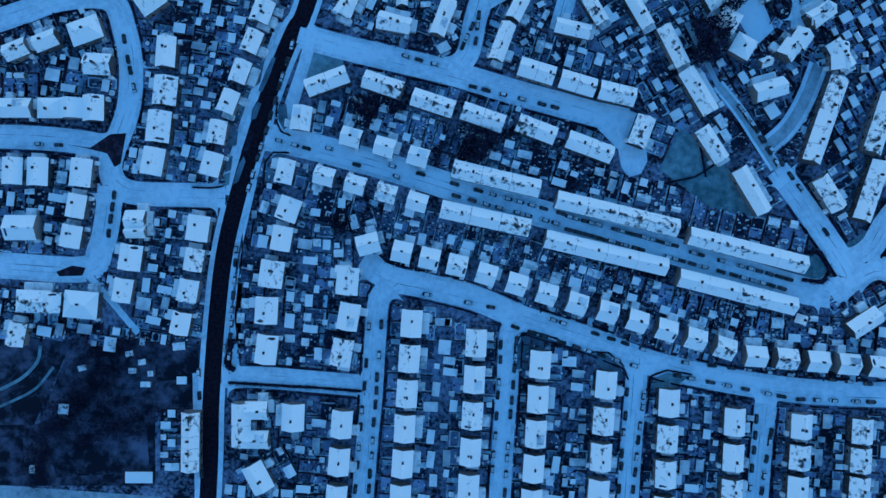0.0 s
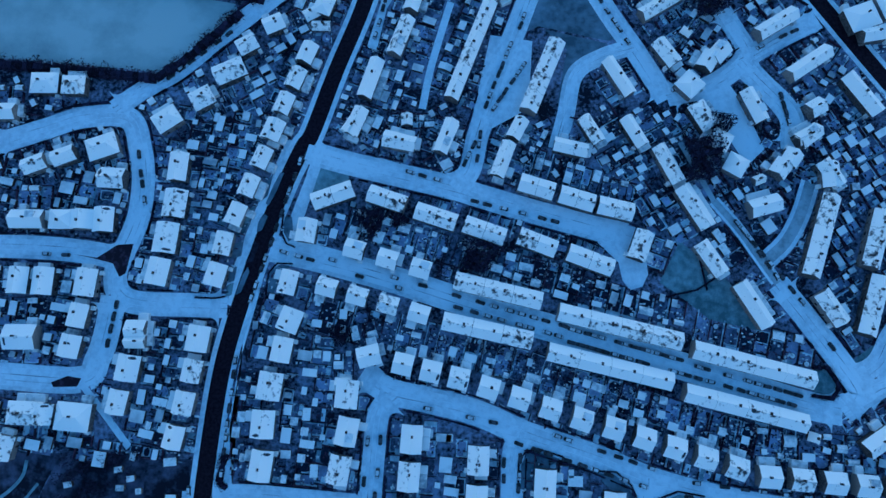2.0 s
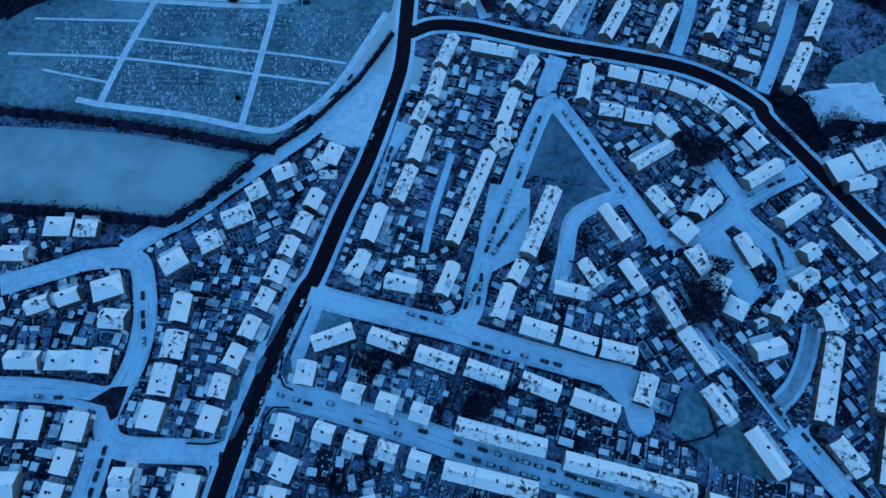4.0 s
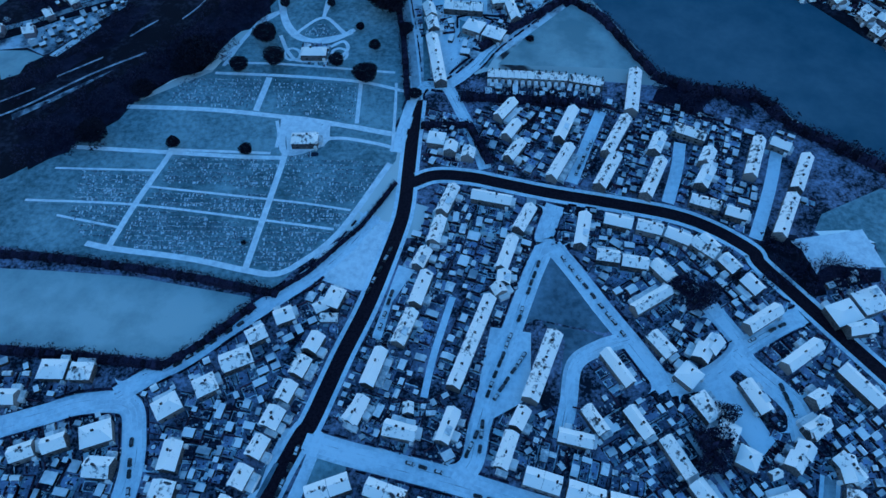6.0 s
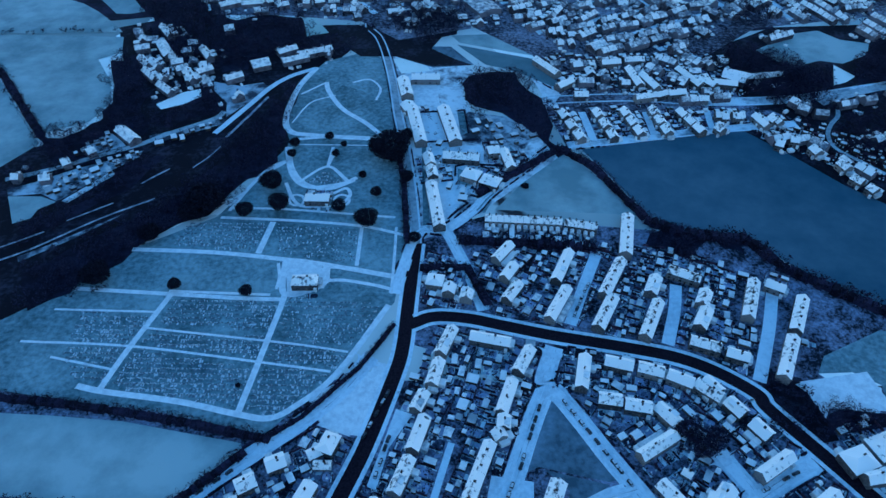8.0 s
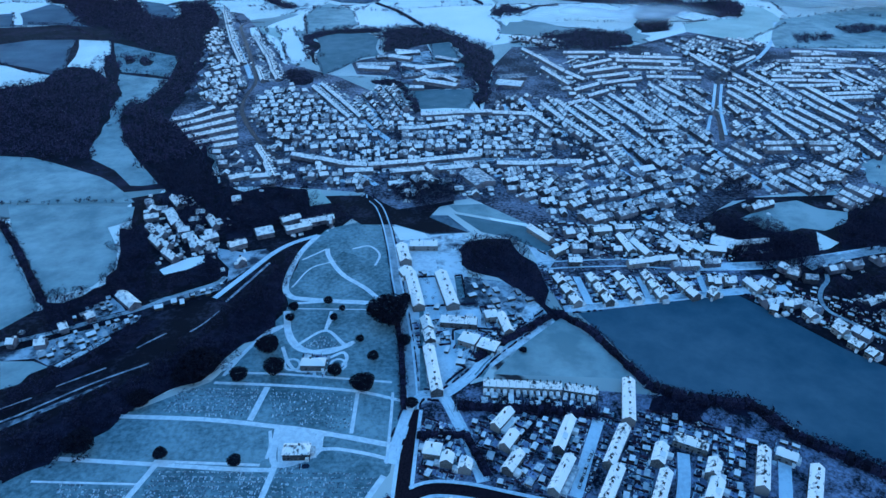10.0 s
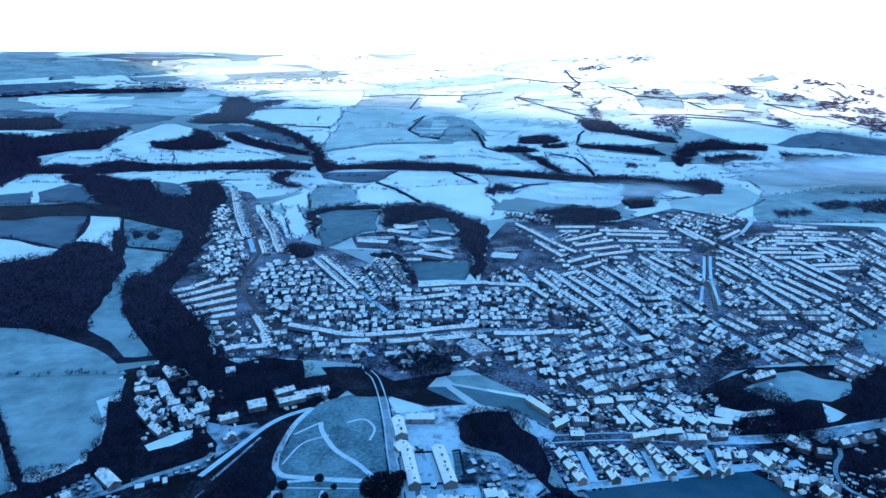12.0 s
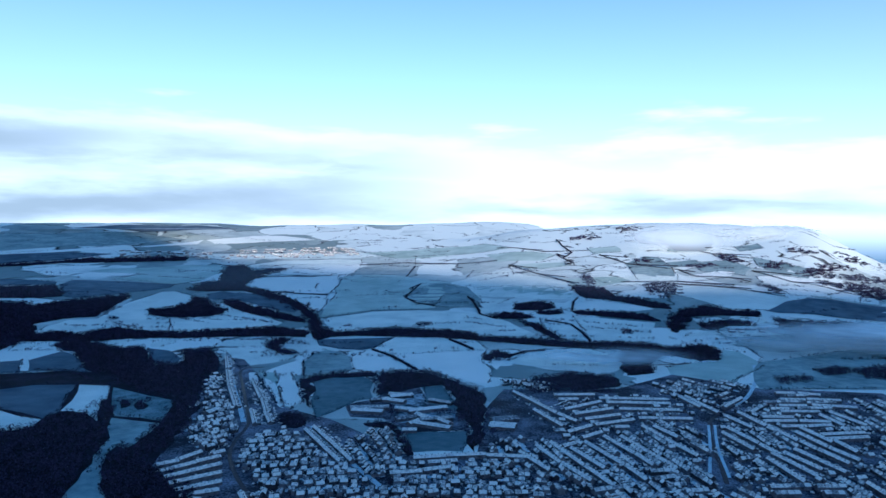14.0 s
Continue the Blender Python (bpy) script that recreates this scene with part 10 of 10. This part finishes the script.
parked(-107.9, -50.2, -106.3, -105.4, 5)
parked(129.7, 65.6, 159.9, 25.5, 8)
parked(132.2, 63.1, 149.9, 35.5, 5)
parked(-76, 48.9, -55.9, 43.2, 3)
parked(175.1, 0.4, 165, 15.5, 3)
parked(58.9, 195.6, 87.2, 147.6, 9)
parked(47.4, 192.3, 33.9, 154.6, 7)
parked(31.1, 150, 15.8, 110.5, 8)
parked(37.7, 139.6, 18.4, 110.5, 7)
parked(104.7, 125.6, 121.1, 128.7, 3)
parked(146, 146.6, 167.8, 157.4, 4)
parked(140, 128.9, 145.5, 106.1, 5)
parked(155.8, 126.1, 159.1, 109.1, 4)
parked(-133, 127.7, -100.2, 154.9, 6)
parked(-26.3, 182, -34.9, 147.9, 5)
parked(-29.7, 201.3, -42.7, 169.3, 5)
parked(71.1, 249.2, 84.1, 278, 6)
parked(75.8, 247.2, 91.4, 282.7, 6)
parked(126.1, 239.8, 134.9, 269.8, 6)
parked(101.5, 307, 106.7, 332.8, 5)
parked(174.1, 228.6, 191.1, 261.9, 5)
parked(-25.1, 330.6, -28.1, 382, 3)

parked(91.9, 294.6, 75.5, 250.6, 5)
parked(130.7, 272, 121.2, 237.7, 4)
parked(140.8, 272.1, 128.5, 235.8, 4)
parked(190.7, 264.1, 170.5, 220.7, 4)
parked(176.2, 255.2, 164.3, 224.5, 3)

# ---- what the plots gave ----
lay_pavements()
front_hedges()
for x, y, deg, wide, deep in YARDS:
    garden(x, y, deg, wide, deep)
clutter([(-96, 40.1), (-55.9, 37.7), (-35.8, 10.1), (-35.7, -55.1), (-90.9, -52.7), (-85.9, 5)], 55, 105, 85)
clutter([(-55.9, 15.1), (42, 2.7), (117.4, -29.8), (197.2, -39.7), (197.3, -52.3), (117.4, -42.3), (29.5, -14.9), (-33.3, 5.1)], 95, 193, -15)
clutter([(-10.7, -27.5), (17, -35), (197.3, -74.9), (197.4, -112.5), (-20.5, -112.8), (-20.7, -30)], 158, 299, 85)
clutter([(-98.4, -65.3), (-35.7, -65.2), (-35.6, -112.8), (-98.3, -112.9)], 28, 88, 85)
clutter([(-71, 87.8), (92.1, 50.5), (107.2, 25.4), (39.4, 27.8), (-71, 52.7)], 85, 211, -15)
clutter([(-5.7, 27.7), (104.7, 10.4), (165, -9.6), (165.1, -29.7), (99.8, -19.8), (-0.7, 5.1)], 52, 193, -15)
clutter([(-201.4, 115.1), (-71.1, 115.4), (-96, 25), (-201.3, 24.8)], 127, 264, 80)
clutter([(-201.3, 24.8), (-93.5, 25), (-108.4, -45.2), (-201.2, -40.3)], 85, 193, 82)
clutter([(-46, 115.4), (205, 116), (205.1, 35.6), (142.3, 35.5), (79.5, 65.5), (-46, 95.4)], 106, 299, 30)
clutter([(154.9, 38.1), (205.1, 38.1), (205.3, -49.7), (165.1, -29.7)], 25, 88, 30)
clutter([(-29.9, 207.9), (47.8, 208.6), (18.5, 121.9), (-50.7, 107)], 106, 264, 72)
clutter([(56.5, 208.7), (145.6, 209.5), (216.2, 118.1), (159.3, 89.7), (120.7, 94.8), (57.8, 167.1)], 106, 299, -35)
clutter([(-215.2, 131.3), (-131.2, 111.9), (-65.1, 169.1), (-53.2, 156.8), (-89.4, 92.7), (-206.8, 86)], 85, 211, 30)
clutter([(-17.3, 221.4), (58.6, 234.6), (161.1, 202), (143.6, 191.1), (55.8, 200.2), (-16.7, 206.3)], 63, 158, -10)
clutter([(-20.3, 300), (128.8, 312.4), (185.4, 284.3), (203.6, 233), (178.2, 209.6), (111.9, 231.5), (-18.7, 258.4)], 106, 440, 70)
clutter([(-24.1, 461.5), (-7.3, 461.7), (-0.3, 416.2), (24.9, 416.5), (23.7, 389.8), (0, 333), (-10.9, 343.2), (-18.2, 423.1)], 14, 60, -12, False)
clutter([(13.1, 461.9), (48.8, 454.3), (64.2, 431.4), (43.7, 390.1), (32.5, 402.9), (24.9, 416.5), (3.9, 423.4)], 24, 110, 20, False)
clutter([(87.8, 553.3), (240.6, 555.7), (248.7, 481.8), (97.3, 476.9)], 60, 90, 10)
clutter([(81.9, 466.4), (234.3, 468.6), (223.7, 440.1), (84.9, 423.1)], 50, 80, 10)
clutter([(229.6, 444.1), (271.4, 448.6), (336.7, 408.9), (301.5, 349.8), (252.5, 406.3)], 30, 60, -30)
clutter([(-291.7, 362.6), (-271.2, 381.1), (-228, 406.6), (-230.2, 396.2), (-240.3, 383.4), (-250.9, 367.5), (-269, 353.1)], 130, 60, 35, False)
clutter([(-277.2, 398), (-261.4, 437.3), (-238.4, 423.8), (-245.6, 413.6), (-267.6, 393.6)], 70, 40, 30, False)
clutter([(-229.7, 422.6), (-199.1, 441.9), (-172.6, 456.9), (-176.5, 435.2), (-205.6, 417.6), (-223.9, 409.3)], 70, 40, 25, False)
tagged(new("lawns", GARDEN["lawn"].mesh("lawns", "lawn")), "snow-dusted garden lawns and beds of the estate", "lawn", kind="stuff")
tagged(new("garden_paths", GARDEN["drive"].mesh("garden_paths", "drive")), "snow-covered drives, patios and garden paths", "path", kind="stuff")
tagged(new("garden_clutter", GARDEN["clutter"].mesh("garden_clutter", "yard_snow")), "snow-capped bins, benches, planters and trampolines in the gardens", "clutter", kind="stuff")
tagged(new("garden_fences", GARDEN["fence"].mesh("garden_fences", "fence")), "dark board fences between the gardens", "fence", kind="stuff")
tagged(new("front_hedges", GARDEN["hedge"].mesh("front_hedges", "hedge")), "low clipped hedges along the pavements", "hedge", kind="stuff")
tagged(new("outbuilding_walls", SHED_REST["wall"].mesh("outbuilding_walls", "shed_wall")), "boarded walls of many small garden sheds", "sheds", kind="stuff")
tagged(new("outbuilding_roofs", SHED_REST["roof"].mesh("outbuilding_roofs", "yard_snow")), "snowy roofs of many small garden sheds", "sheds", kind="stuff")
tagged(new("town_streets", TOWN_STREETS.mesh("town_streets", "street")), "snow-covered side streets between the town's terraces", "road", kind="stuff")
tagged(new("town_walls", FAR["wall"].mesh("town_walls", "far_wall")), "brick walls of the distant town houses", "houses", kind="stuff")
tagged(new("town_roofs", FAR["roof"].mesh("town_roofs", "far_roof")), "snowy roofs of the distant town houses", "houses", kind="stuff")
for _ in range(260):
    az, d = radians(random.uniform(-36, 36)), random.uniform(1450, 4300)
    x, y = d * math.sin(az), d * math.cos(az)
    if math.degrees(az) > 4 and d < 1750 or abs(math.degrees(az)) < 20 and d < 1500:
        continue
    turn = random.gauss(0, 0.5)
    n = random.randint(4, 26)
    for i in range(n):
        p = x + (i - n / 2) * 9 * math.cos(turn) + random.gauss(0, 2), y + (i - n / 2) * 9 * math.sin(turn) + random.gauss(0, 2)
        if random.random() < 0.8:
            WOODS.append((*p, ground_height(*p), random.uniform(2.5, 5.5), random.uniform(3, 9)))
near = [w for w in WOODS if math.hypot(w[0], w[1]) < 750]
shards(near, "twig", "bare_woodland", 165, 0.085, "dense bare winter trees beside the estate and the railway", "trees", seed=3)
# distant woods take the twig colour lightened for haze
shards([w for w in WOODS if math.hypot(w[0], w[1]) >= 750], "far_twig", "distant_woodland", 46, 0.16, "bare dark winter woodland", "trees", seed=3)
tagged(new("hedge_banks", HEDGE_CORE.mesh("hedge_banks", "hedge")), "dense dark banks under the hedgerows", "hedge", kind="stuff")
shards(HEDGES, "hedge", "hedgerow", 110, 0.09, "dark leafless hedgerows round the fields", "hedge", seed=4, trunk=False)
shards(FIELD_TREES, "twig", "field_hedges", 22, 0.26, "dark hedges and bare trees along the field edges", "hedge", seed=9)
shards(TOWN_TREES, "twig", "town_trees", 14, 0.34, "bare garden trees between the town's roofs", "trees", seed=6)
shards(SHRUBS, "hedge", "garden_shrubs", 46, 0.13, "dark garden bushes between the houses", "shrub", seed=8, trunk=False)
